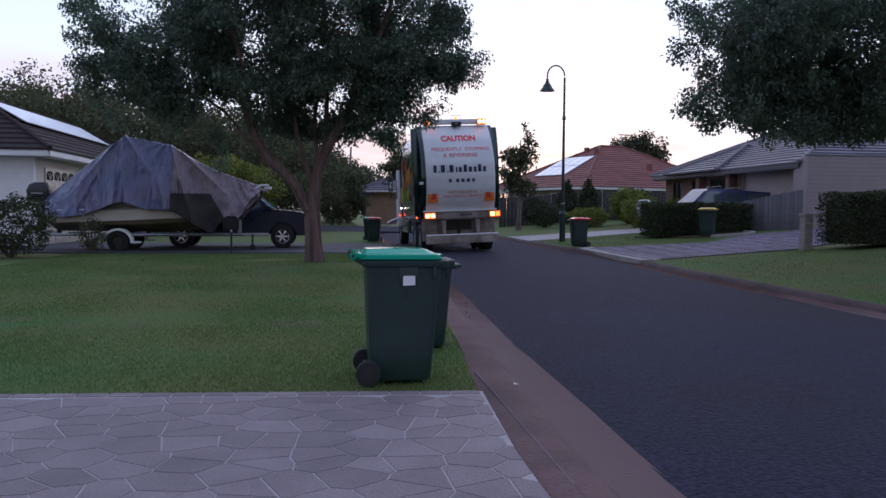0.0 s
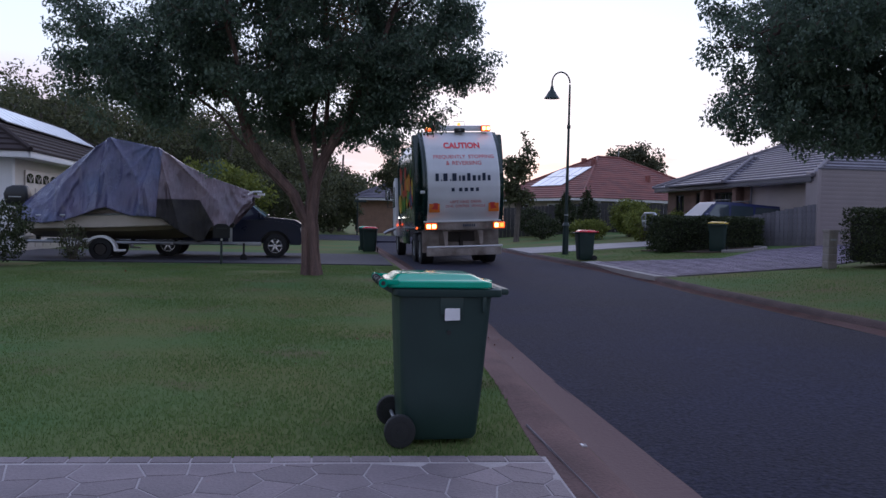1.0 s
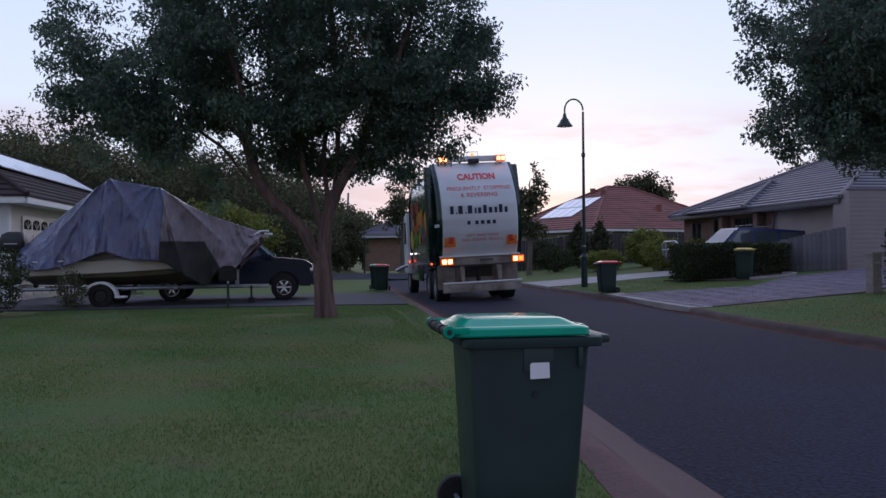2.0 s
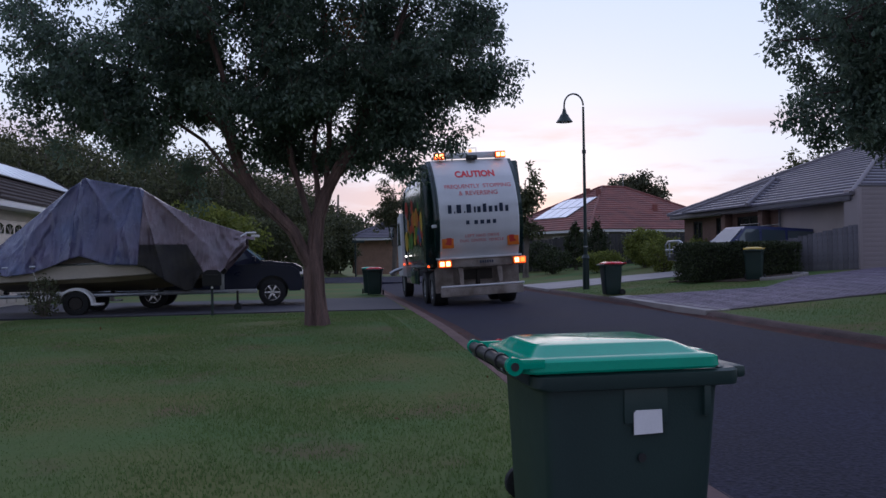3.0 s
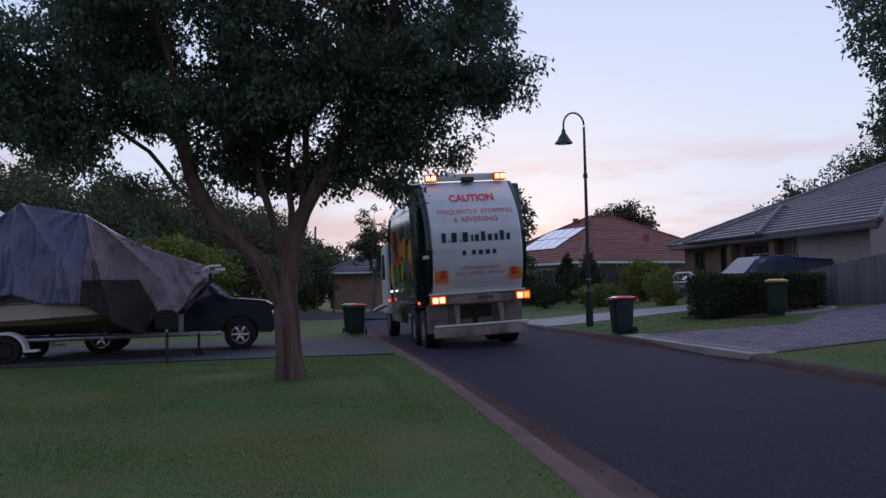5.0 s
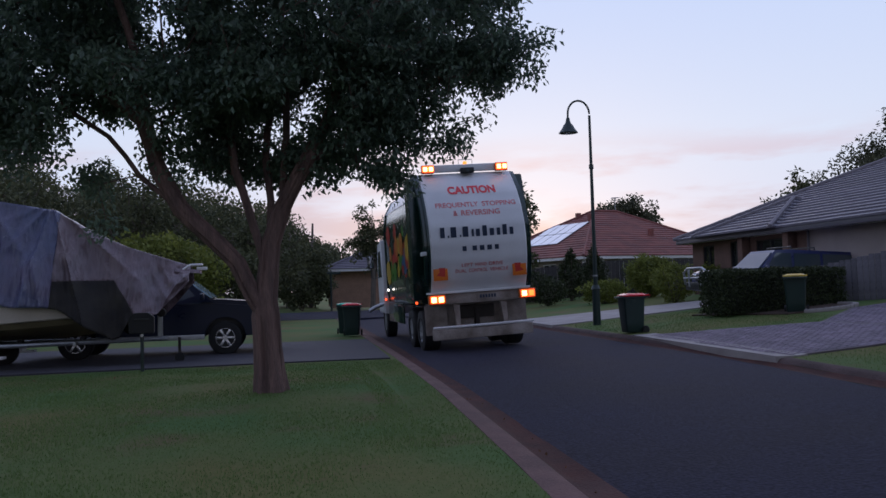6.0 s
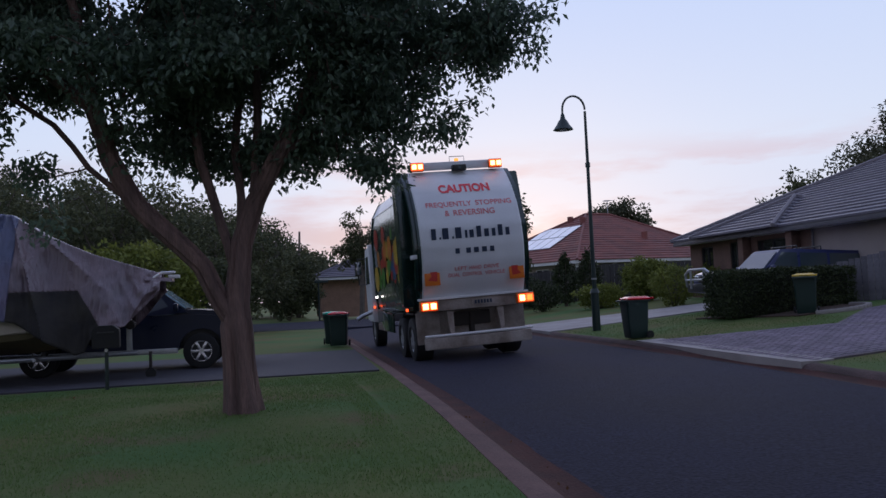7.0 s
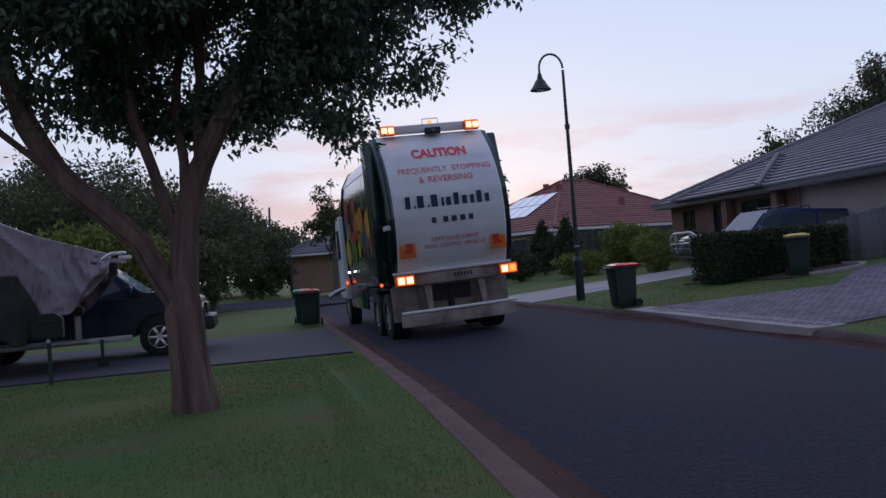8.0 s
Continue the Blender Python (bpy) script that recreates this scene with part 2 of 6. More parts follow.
M_STEEL = mat("galvanised_steel", (0.42, 0.43, 0.45), 0.45, metal=0.8, vary=0.2, scale=6, fine=60, bump=0.1)
M_CHROME = mat("polished_alloy", (0.62, 0.63, 0.66), 0.25, metal=0.9, vary=0.1, scale=6, fine=60, bump=0.02)
M_REDTXT = mat("red_lettering", (0.78, 0.06, 0.075), 0.5, vary=0.08, scale=10, fine=90, bump=0)
M_PINKTXT = mat("faded_red_lettering", (0.72, 0.17, 0.18), 0.5, vary=0.1, scale=10, fine=90, bump=0)
M_NAVYTXT = mat("navy_lettering", (0.007, 0.022, 0.060), 0.5, vary=0.1, scale=10, fine=90, bump=0)
M_ORANGE = mat("orange_reflector", (0.72, 0.17, 0.012), 0.35, vary=0.1, scale=10, fine=90, bump=0.02)
M_RED = mat("red_reflector", (0.50, 0.02, 0.015), 0.35, vary=0.1, scale=10, fine=90, bump=0.02)
M_LAMPRED = glow("lit_tail_lamp", (1.0, 0.10, 0.025), 2.2)
M_LAMPHOT = glow("lit_lamp_core", (1.0, 0.62, 0.20), 5.0)
M_LAMPAMB = glow("lit_amber_lamp", (1.0, 0.36, 0.06), 1.3)
M_LAMPWHITE = glow("lit_white_lamp", (1.0, 0.95, 0.9), 6.0)
M_TARP = mat("grey_blue_tarpaulin", (0.066, 0.084, 0.160), 0.27, vary=0.25, scale=0.9, fine=7, bump=0.9, second=(0.096, 0.076, 0.124), spec=0.5)
M_TARP2 = mat("brown_tarpaulin", (0.175, 0.120, 0.130), 0.26, vary=0.28, scale=0.9, fine=7, bump=0.9, second=(0.115, 0.086, 0.100), spec=0.5)
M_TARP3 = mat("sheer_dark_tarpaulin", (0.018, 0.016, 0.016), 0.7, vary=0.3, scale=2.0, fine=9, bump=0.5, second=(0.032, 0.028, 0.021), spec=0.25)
for sheet_mat in (M_TARP, M_TARP2):
    tn, tl = sheet_mat.node_tree.nodes, sheet_mat.node_tree.links
    crease = tn.new("ShaderNodeMapping")
    crease.inputs["Scale"].default_value = (2.4, 1.2, 0.35)
    crease.inputs["Rotation"].default_value = (0, radians(12), 0)
    tl.new([q for q in tn if q.type == "TEX_COORD"][0].outputs["Object"], crease.inputs[0])
    for q in [q for q in tn if q.type == "TEX_NOISE" and q.inputs["Scale"].default_value > 5]:
        tl.new(crease.outputs[0], q.inputs["Vector"])
    [q for q in tn if q.type == "BUMP"][0].inputs["Distance"].default_value = 0.035
M_HULL = mat("cream_gelcoat", (0.56, 0.49, 0.43), 0.4, vary=0.1, scale=2, fine=30, bump=0.05)
M_HULL2 = mat("olive_hull", (0.165, 0.135, 0.075), 0.5, vary=0.25, scale=3, fine=30, bump=0.1)
M_CAR = mat("dark_navy_paint", (0.005, 0.010, 0.030), 0.32, vary=0.12, scale=2, fine=60, bump=0.0, coat=0.15, spec=0.35)
M_CARBLUE = mat("blue_car_paint", (0.026, 0.036, 0.125), 0.3, vary=0.12, scale=2, fine=60, bump=0.0, coat=0.25)
M_GLASS = glass("car_glass", (0.05, 0.07, 0.08))
# Windscreen glass made pale: the reflected sky is put into its base colour.
M_WSCREEN = glass("sky_tinted_windscreen", (0.38, 0.54, 0.60))
M_WINDOW = glass("house_window_glass", (0.02, 0.022, 0.026))
M_TILE_GREY = mat("grey_roof_tiles", (0.125, 0.11, 0.14), 0.55, vary=0.25, scale=1.2, fine=14, bump=0.4, second=(0.085, 0.075, 0.10), island=0.14)
M_TILE_RED = mat("red_roof_tiles", (0.25, 0.085, 0.07), 0.75, vary=0.25, scale=1.2, fine=14, bump=0.4, second=(0.17, 0.06, 0.052), island=0.14)
M_TILE_DARK = mat("brown_roof_tiles", (0.048, 0.036, 0.036), 0.88, spec=0.2, vary=0.22, scale=1.2, fine=14, bump=0.4, island=0.1)
M_RIDGE = mat("roof_ridge_mortar", (0.22, 0.195, 0.215), 0.8, vary=0.15, scale=3, fine=30, bump=0.3)
M_BRICK = mat("red_brown_brick", (0.17, 0.095, 0.075), 0.85, vary=0.3, scale=3, fine=12, bump=0.4)
M_BRICKFAR = mat("tan_brick", (0.34, 0.20, 0.14), 0.85, vary=0.2, scale=2, fine=9, bump=0.3)
M_RENDER = mat("cream_render", (0.74, 0.66, 0.58), 0.85, vary=0.1, scale=1.3, fine=40, bump=0.15)
# Browner and darker than the cream render.
M_RENDERDIM = mat("brownish_grey_render", (0.33, 0.27, 0.26), 0.85, vary=0.15, scale=1.3, fine=40, bump=0.15)
M_CLAD = mat("cream_cladding", (0.30, 0.25, 0.255), 0.7, vary=0.1, scale=1.3, fine=30, bump=0.1)
M_FASCIA = mat("white_fascia", (0.83, 0.81, 0.81), 0.5, vary=0.05, scale=3, fine=30, bump=0.05)
M_FASCIAG = mat("grey_gutter", (0.115, 0.105, 0.125), 0.45, vary=0.1, scale=3, fine=30, bump=0.05)
M_FENCE = mat("weathered_paling", (0.15, 0.14, 0.16), 0.9, vary=0.3, scale=5, fine=30, bump=0.4, obrand=0.2)
M_FENCED = mat("dark_fence", (0.055, 0.05, 0.05), 0.85, vary=0.3, scale=4, fine=30, bump=0.3, obrand=0.15)
# Pale, part-metallic base: the sky's reflection is put into the panel colour.
M_SOLAR = mat("sky_tinted_solar_glass", (0.75, 0.78, 0.84), 0.45, metal=0.6, vary=0.06, scale=3, fine=30, bump=0.0, spec=1.0, coat=0.3)
M_POST = mat("dark_green_post", (0.012, 0.028, 0.026), 0.4, vary=0.2, scale=6, fine=60, bump=0.05)
M_BLOCK = mat("cream_block", (0.30, 0.26, 0.24), 0.85, vary=0.25, scale=4, fine=40, bump=0.3)
M_MIRROR = mat("side_mirror_glass", (0.5, 0.52, 0.55), 0.05, metal=1.0, vary=0.02, scale=4, fine=40, bump=0)

# ---- building helpers ----


def empty(name, m):
    ob = new(name)
    ob.empty_display_size = 0.2
    ob.matrix_world = m
    return ob


def finish(me, material, smooth):
    if material:
        me.materials.append(material)
    if smooth:
        me.shade_smooth()
        me.set_sharp_from_angle(angle=radians(38))


def part(name, bm, material, parent=None, label="", smooth=True):
    """One mesh object of its own, under a thing or part."""
    me = bpy.data.meshes.new(name)
    bmesh.ops.recalc_face_normals(bm, faces=bm.faces)
    bm.to_mesh(me)
    bm.free()
    finish(me, material, smooth)
    ob = new(name, me)
    if parent:
        ob.parent = parent
    if label:
        ob["label"] = label
    return ob


def raw(name, verts, faces, material, parent=None, smooth=False):
    me = bpy.data.meshes.new(name)
    me.from_pydata(verts, [], faces)
    finish(me, material, smooth)
    ob = new(name, me)
    if parent:
        ob.parent = parent
    return ob


def box(size, at=(0, 0, 0), bevel=0.0, rot=None, bm=None):
    own = bmesh.new()
    bmesh.ops.create_cube(own, size=1)
    bmesh.ops.scale(own, vec=size, verts=own.verts)
    if bevel:
        bmesh.ops.bevel(own, geom=own.edges[:], offset=bevel, segments=2, affect="EDGES", profile=0.6)
    m = Matrix.Translation(at) @ (rot or Matrix())
    bmesh.ops.transform(own, matrix=m, verts=own.verts)
    return merge(bm, own)


def merge(bm, own):
    if bm is None:
        return own
    me = bpy.data.meshes.new("tmp")
    own.to_mesh(me)
    own.free()
    bm.from_mesh(me)
    bpy.data.meshes.remove(me)
    return bm


def rod(p0, p1, r0, r1=None, seg=12, bm=None):
    """A tapered round bar between two points."""
    own = bmesh.new()
    p0, p1 = Vector(p0), Vector(p1)
    d = p1 - p0
    bmesh.ops.create_cone(own, cap_ends=True, segments=seg, radius1=r0, radius2=r0 if r1 is None else r1, depth=d.length)
    m = Matrix.Translation((p0 + p1) / 2) @ d.to_track_quat("Z", "Y").to_matrix().to_4x4()
    bmesh.ops.transform(own, matrix=m, verts=own.verts)
    return merge(bm, own)


def tube(points, r, seg=8, bm=None):
    """A round bar bent along points; r is one radius or one per point."""
    own = bmesh.new()
    pts = [Vector(p) for p in points]
    rs = r if isinstance(r, (list, tuple)) else [r] * len(pts)
    rings = []
    for i, p in enumerate(pts):
        d = (pts[min(i + 1, len(pts) - 1)] - pts[max(i - 1, 0)]).normalized()
        a = d.orthogonal().normalized() if i == 0 else (a - d * a.dot(d)).normalized()
        b = d.cross(a)
        rings.append([own.verts.new(p + rs[i] * (math.cos(k * math.tau / seg) * a + math.sin(k * math.tau / seg) * b)) for k in range(seg)])
    for u, v in zip(rings, rings[1:]):
        for k in range(seg):
            own.faces.new((u[k], u[(k + 1) % seg], v[(k + 1) % seg], v[k]))
    own.faces.new(rings[0][::-1])
    own.faces.new(rings[-1])
    return merge(bm, own)


def loft(rings, caps=True, closed=True, bm=None):
    own = bmesh.new()
    vs = [[own.verts.new(p) for p in ring] for ring in rings]
    n = len(vs[0])
    for u, v in zip(vs, vs[1:]):
        for k in range(n if closed else n - 1):
            own.faces.new((u[k], u[(k + 1) % n], v[(k + 1) % n], v[k]))
    if caps:
        own.faces.new(vs[0][::-1])
        own.faces.new(vs[-1])
    return merge(bm, own)


def prism(poly, axis, lo, hi, bevel=0.0, bm=None):
    """A flat outline drawn out along an axis: 'x' takes (y, z), 'y' takes (x, z), 'z' takes (x, y)."""
    put = {"x": lambda a, b, c: (c, a, b), "y": lambda a, b, c: (a, c, b), "z": lambda a, b, c: (a, b, c)}[axis]
    own = loft([[put(a, b, c) for a, b in poly] for c in (lo, hi)])
    if bevel:
        bmesh.ops.recalc_face_normals(own, faces=own.faces)
        bmesh.ops.bevel(own, geom=own.edges[:], offset=bevel, segments=2, affect="EDGES")
    return merge(bm, own)


def rounded(w, d, r, z, cx=0.0, cy=0.0, n=4):
    """A rounded rectangle as a ring of points at height z."""
    out = []
    for sx, sy, a0 in ((1, 1, 0), (-1, 1, 90), (-1, -1, 180), (1, -1, 270)):
        for k in range(n + 1):
            a = radians(a0 + 90 * k / n)
            out.append((cx + sx * (w / 2 - r) + r * math.cos(a), cy + sy * (d / 2 - r) + r * math.sin(a), z))
    return out


def wheel_mesh(r, w, seg=28):
    """A tyre as a turned ring about x."""
    prof = [(r * 0.58, -w * 0.5), (r * 0.82, -w * 0.5), (r * 0.95, -w * 0.46), (r, -w * 0.34), (r, w * 0.34), (r * 0.95, w * 0.46), (r * 0.82, w * 0.5), (r * 0.58, w * 0.5)]
    own = bmesh.new()
    rings = [[own.verts.new((x, q * math.cos(k * math.tau / seg), q * math.sin(k * math.tau / seg))) for q, x in prof] for k in range(seg)]
    for k in range(seg):
        u, v = rings[k], rings[(k + 1) % seg]
        for j in range(len(prof)):
            own.faces.new((u[j], u[(j + 1) % len(prof)], v[(j + 1) % len(prof)], v[j]))
    return own


def add_wheel(parent, at, r, w, spokes=6, rim_material=None, out=-1, name="wheel"):
    """A tyre with a rim and spokes on its outer face; turns about x."""
    tyre = part(name, wheel_mesh(r, w), M_RUBBER, parent)
    tyre.location = at
    part("brake_disc", rod((-w * 0.3, 0, 0), (w * 0.3, 0, 0), r * 0.6, seg=24), M_BLACK, tyre)
    x = out * w * 0.40
    bm = rod((x - 0.02, 0, 0), (x + 0.02, 0, 0), r * 0.16, seg=12)
    for k in range(spokes):
        a = k * math.tau / spokes
        c, s = math.cos(a), math.sin(a)
        box((0.03, r * 0.5, r * 0.15), (x, 0.33 * r * c, 0.33 * r * s), 0.005, Matrix.Rotation(a, 4, "X"), bm)
    tube([(x, r * 0.57 * math.cos(k * math.tau / 24), r * 0.57 * math.sin(k * math.tau / 24)) for k in range(25)], 0.016, 6, bm)
    part("rim", bm, rim_material or M_CHROME, tyre)
    return tyre


def lettering(text, size, material, parent, at, width=None, name="lettering", bold=0.0):
    """Upright letters facing -y, centred at the point."""
    cu = bpy.data.curves.new(name, "FONT")
    cu.body, cu.size, cu.align_x, cu.align_y, cu.extrude, cu.offset = text, size, "CENTER", "CENTER", 0.002, bold
    tmp = bpy.data.objects.new("tmp", cu)
    me = bpy.data.meshes.new_from_object(tmp)
    bpy.data.objects.remove(tmp)
    xs = [v.co.x for v in me.vertices]
    k = width / (max(xs) - min(xs)) if width else 1.0
    me.transform(Matrix.Rotation(radians(90), 4, "X") @ Matrix.Diagonal((k, 1, 1, 1)))
    me.materials.clear()
    me.materials.append(material)
    me.name = name
    ob = new(name, me)
    ob.parent = parent
    ob.location = at
    return ob


# ---- the ground ----


def lerp_at(y, table):
    if y <= table[0][0]:
        return table[0][1]
    for (a, u), (b, v) in zip(table, table[1:]):
        if y <= b:
            return u + (v - u) * (y - a) / (b - a)
    return table[-1][1]


def kerb_back(y):
    return lerp_at(y, ((-30, 0.75), (3.2, 0.84), (4.85, 0.93), (7.0, 1.10), (10, 1.27), (12, 1.38), (14, 1.48), (16, 1.57), (18.5, 1.67), (24, 1.77), (64, 1.80)))


def road_left(y):
    return lerp_at(y, ((-30, 1.6), (3.2, 1.60), (4.5, 1.66), (8, 1.77), (10.3, 1.90), (12.4, 2.01), (14.8, 2.10), (17, 2.18), (19.5, 2.27), (24, 2.30), (28, 2.38), (64, 2.5)))


def road_right(y):
    return lerp_at(y, ((-30, 7.25), (10, 7.3), (17, 7.5), (22, 7.9), (64, 8.05)))


def right_back(y):
    return road_right(y) + 0.5


def dip(y):
    """The lawn falls slightly towards the near driveway."""
    return -0.045 * min(1.0, max(0.0, (8.0 - y) / 2.8))


def ground_z(x, y):
    z = 0.0
    if x > 8.4:
        z = 0.075 * min(x - 8.4, 9.6)
    if x < 1.0:
        z = dip(y) + 0.10 * math.exp(-((x + 0.6) ** 2 + (y - 18.6) ** 2) / 9)
    return z


ys = [-400, -120, -40, -20, -10] + [-5 + 0.5 * k for k in range(61)] + [26 + 1.0 * k for k in range(40)] + [68, 75, 90, 120, 200, 400, 900]
left_off = [900, 400, 200, 100, 60, 40, 30, 25, 20, 16, 13, 11, 9.5] + [8 - 0.5 * k for k in range(16)]
gv, gf = [], []
for y in ys:
    row = [(kerb_back(y) - d, 0) for d in left_off] + [(kerb_back(y), 0), (kerb_back(y) + 0.02, 1), (right_back(y) - 0.02, 1), (right_back(y), 0)]
    row += [(right_back(y) + d, 0) for d in (0.6, 1.2, 2, 3, 4, 5, 6, 7, 8, 9, 10, 12, 15, 20, 30, 50, 90, 200, 400, 900)]
    for x, road in row:
        bumpy = 0.02 * (noise.noise((x * 0.6, y * 0.6, 3.1))) if (abs(y) < 60 and abs(x) < 40) else 0
        edge = min(abs(x - kerb_back(y)), abs(x - right_back(y)))
        gv.append((x, y, -0.4 if road else ground_z(x, y) + (dip(y) if 1.0 <= x < 2.0 else 0) + bumpy * min(1, edge)))
nx = len(row)
for j in range(len(ys) - 1):
    for i in range(nx - 1):
        a = j * nx + i
        gf.append((a, a + 1, a + nx + 1, a + nx))
ground = raw("ground", gv, gf, M_GRASS, smooth=True)
tagged(ground, "mown green lawn and verge in dusk shade", "lawn", kind="structure")

# road sheet with a crowned middle
rv, rf = [], []
rys = [-40, -20, -10] + [-5 + 1.0 * k for k in range(68)]
for y in rys:
    a, b = road_left(y), road_right(y)
    for k in range(9):
        u = k / 8
        rv.append((a + (b - a) * u, y, -0.115 + 0.075 * (1 - (2 * u - 1) ** 2) + 0.004 * noise.noise((u * 5, y * 0.5, 0))))
for j in range(len(rys) - 1):
    for i in range(8):
        a = j * 9 + i
        rf.append((a, a + 1, a + 10, a + 9))
road = raw("road", rv, rf, M_ASPHALT, smooth=True)
tagged(road, "dark worn asphalt residential street", "road", kind="structure")
cross = part("road_cross", prism([(-90, 48), (2.0, 48), (8.0, 47), (8.0, 61), (1.5, 62), (-90, 60)], "z", -0.3, 0.014), M_ASPHALT)
tagged(cross, "dark asphalt side street beyond the corner lawn", "road", kind="structure")


def kerb_strip(name, back, front, profile, material, label, y0=-30, y1=48, step=0.5, drop=False):
    """A kerb swept along the street; profile: share from back to front, height."""
    v, f = [], []
    n = int((y1 - y0) / step) + 1
    for j in range(n):
        y = y0 + j * step
        for u, z in profile:
            wob = 0.006 * noise.noise((u * 3, y * 1.3, 7.7))
            v.append((back(y) + (front(y) - back(y)) * u, y, z + wob + (dip(y) * (1 - u) if drop else 0)))
    m = len(profile)
    for j in range(n - 1):
        for i in range(m - 1):
            a = j * m + i
            f.append((a, a + 1, a + m + 1, a + m))
    ob = raw(name, v, f, material, smooth=True)
    return tagged(ob, label, "kerb", kind="structure")


mid_l = lambda y: kerb_back(y) + (road_left(y) - kerb_back(y)) * 0.5
mid_r = lambda y: right_back(y) + (road_right(y) - right_back(y)) * 0.5
kerb_strip("kerb_left", kerb_back, mid_l, ((-0.08, -0.2), (-0.06, 0.006), (0.35, 0.008), (0.75, -0.015), (1.0, -0.075)), M_KERB, "rolled pinkish concrete kerb beside the lawn", drop=True)
kerb_strip("gutter_left", mid_l, road_left, ((0, -0.0755), (0.35, -0.118), (0.8, -0.122), (1.05, -0.112)), M_GUTTER, "brown leaf-stained concrete gutter along the asphalt")
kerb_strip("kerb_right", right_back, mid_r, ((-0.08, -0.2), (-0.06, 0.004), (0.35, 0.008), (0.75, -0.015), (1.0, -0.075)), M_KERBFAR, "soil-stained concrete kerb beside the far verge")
kerb_strip("gutter_right", mid_r, road_right, ((0, -0.0755), (0.35, -0.118), (0.8, -0.122), (1.05, -0.112)), M_GUTTER, "brown leaf-stained gutter of the far kerb")


def sheet(name, corners, material, label, lift=0.012, n=12, cat="driveway"):
    """A paved sheet that follows the ground, from four corners."""
    a, b, c, d = [Vector((*p, 0)) for p in corners]
    v, f = [], []
    for j in range(n + 1):
        for i in range(n + 1):
            p = a.lerp(b, i / n).lerp(d.lerp(c, i / n), j / n)
            v.append((p.x, p.y, ground_z(p.x, p.y) + 0.02 + lift))
    for j in range(n):
        for i in range(n):
            q = j * (n + 1) + i
            f.append((q, q + 1, q + n + 2, q + n + 1))
    ring = [i for i in range(n + 1)] + [(j + 1) * (n + 1) + n for j in range(n)] + [n * (n + 1) + n - 1 - i for i in range(n)] + [(n - 1 - j) * (n + 1) for j in range(n - 1)]
    base = len(v)
    v += [(v[k][0], v[k][1], v[k][2] - 0.15) for k in ring]
    for k in range(len(ring)):
        q = (k + 1) % len(ring)
        f.append((ring[k], base + k, base + q, ring[q]))
    ob = raw(name, v, f, material, smooth=False)
    return tagged(ob, label, cat, kind="structure")


for corners in (((8.15, 20.3), (12.5, 20.2), (12.2, 25.0), (8.45, 26.9)), ((12.5, 20.2), (16.0, 22.0), (14.8, 27.4), (12.2, 25.0)), ((16.0, 22.0), (21.0, 24.5), (19.0, 28.2), (14.8, 27.4))):
    paved = sheet("driveway_right", corners, M_JOINTDARK, "purple-grey clay paver driveway across the street")
    # clay pavers in running bond over the bed
    pv, pf = [], []
    turn = (corners[1][0] - corners[0][0]) * (corners[2][1] - corners[1][1]) - (corners[1][1] - corners[0][1]) * (corners[2][0] - corners[1][0])
    inside = lambda x, y: all(((q[0] - p[0]) * (y - p[1]) - (q[1] - p[1]) * (x - p[0])) * turn > 0.012 * abs(turn) for p, q in zip(corners, corners[1:] + corners[:1]))
    for j in range(80):
        for i in range(66):
            x, y = 8.0 + 0.205 * i + 0.1 * (j % 2), 20.0 + 0.105 * j
            if not (inside(x - 0.097, y - 0.047) and inside(x + 0.097, y + 0.047) and inside(x - 0.097, y + 0.047) and inside(x + 0.097, y - 0.047)):
                continue
            o = len(pv)
            lift = 0.038 + 0.003 * math.sin(7.3 * i + 3.1 * j)
            for d, grow in ((-0.012, 1.0), (lift, 0.94)):
                pv += [(x + sx * 0.097 * grow, y + sy * 0.047 * grow, ground_z(x + sx * 0.097, y) + d) for sx, sy in ((-1, -1), (1, -1), (1, 1), (-1, 1))]
            pf += [(o + 4, o + 5, o + 6, o + 7)] + [(o + k, o + (k + 1) % 4, o + 4 + (k + 1) % 4, o + 4 + k) for k in range(4)]
    tagged(raw("pavers", pv, pf, M_PAVER, paved), kind="stuff")
sheet("driveway_right_apron", ((8.0, 20.2), (8.6, 20.2), (8.85, 27.0), (8.3, 27.2)), M_CONC, "pale concrete edge strip of the paver driveway", 0.016)
sheet("driveway_second", ((8.2, 33.6), (18, 34.2), (18, 37.2), (8.3, 38.6)), M_CONC, "pale concrete driveway past the street lamp")
sheet("driveway_left", ((-30, 23.3), (1.62, 23.6), (1.72, 30.1), (-30, 31)), M_DRIVE, "dark grey concrete driveway under the boat and car")

M_WALLDIM = mat("beige_brick", (0.36, 0.30, 0.26), 0.85, vary=0.2, scale=2, fine=10, bump=0.3)

# ---- wheelie bins ----


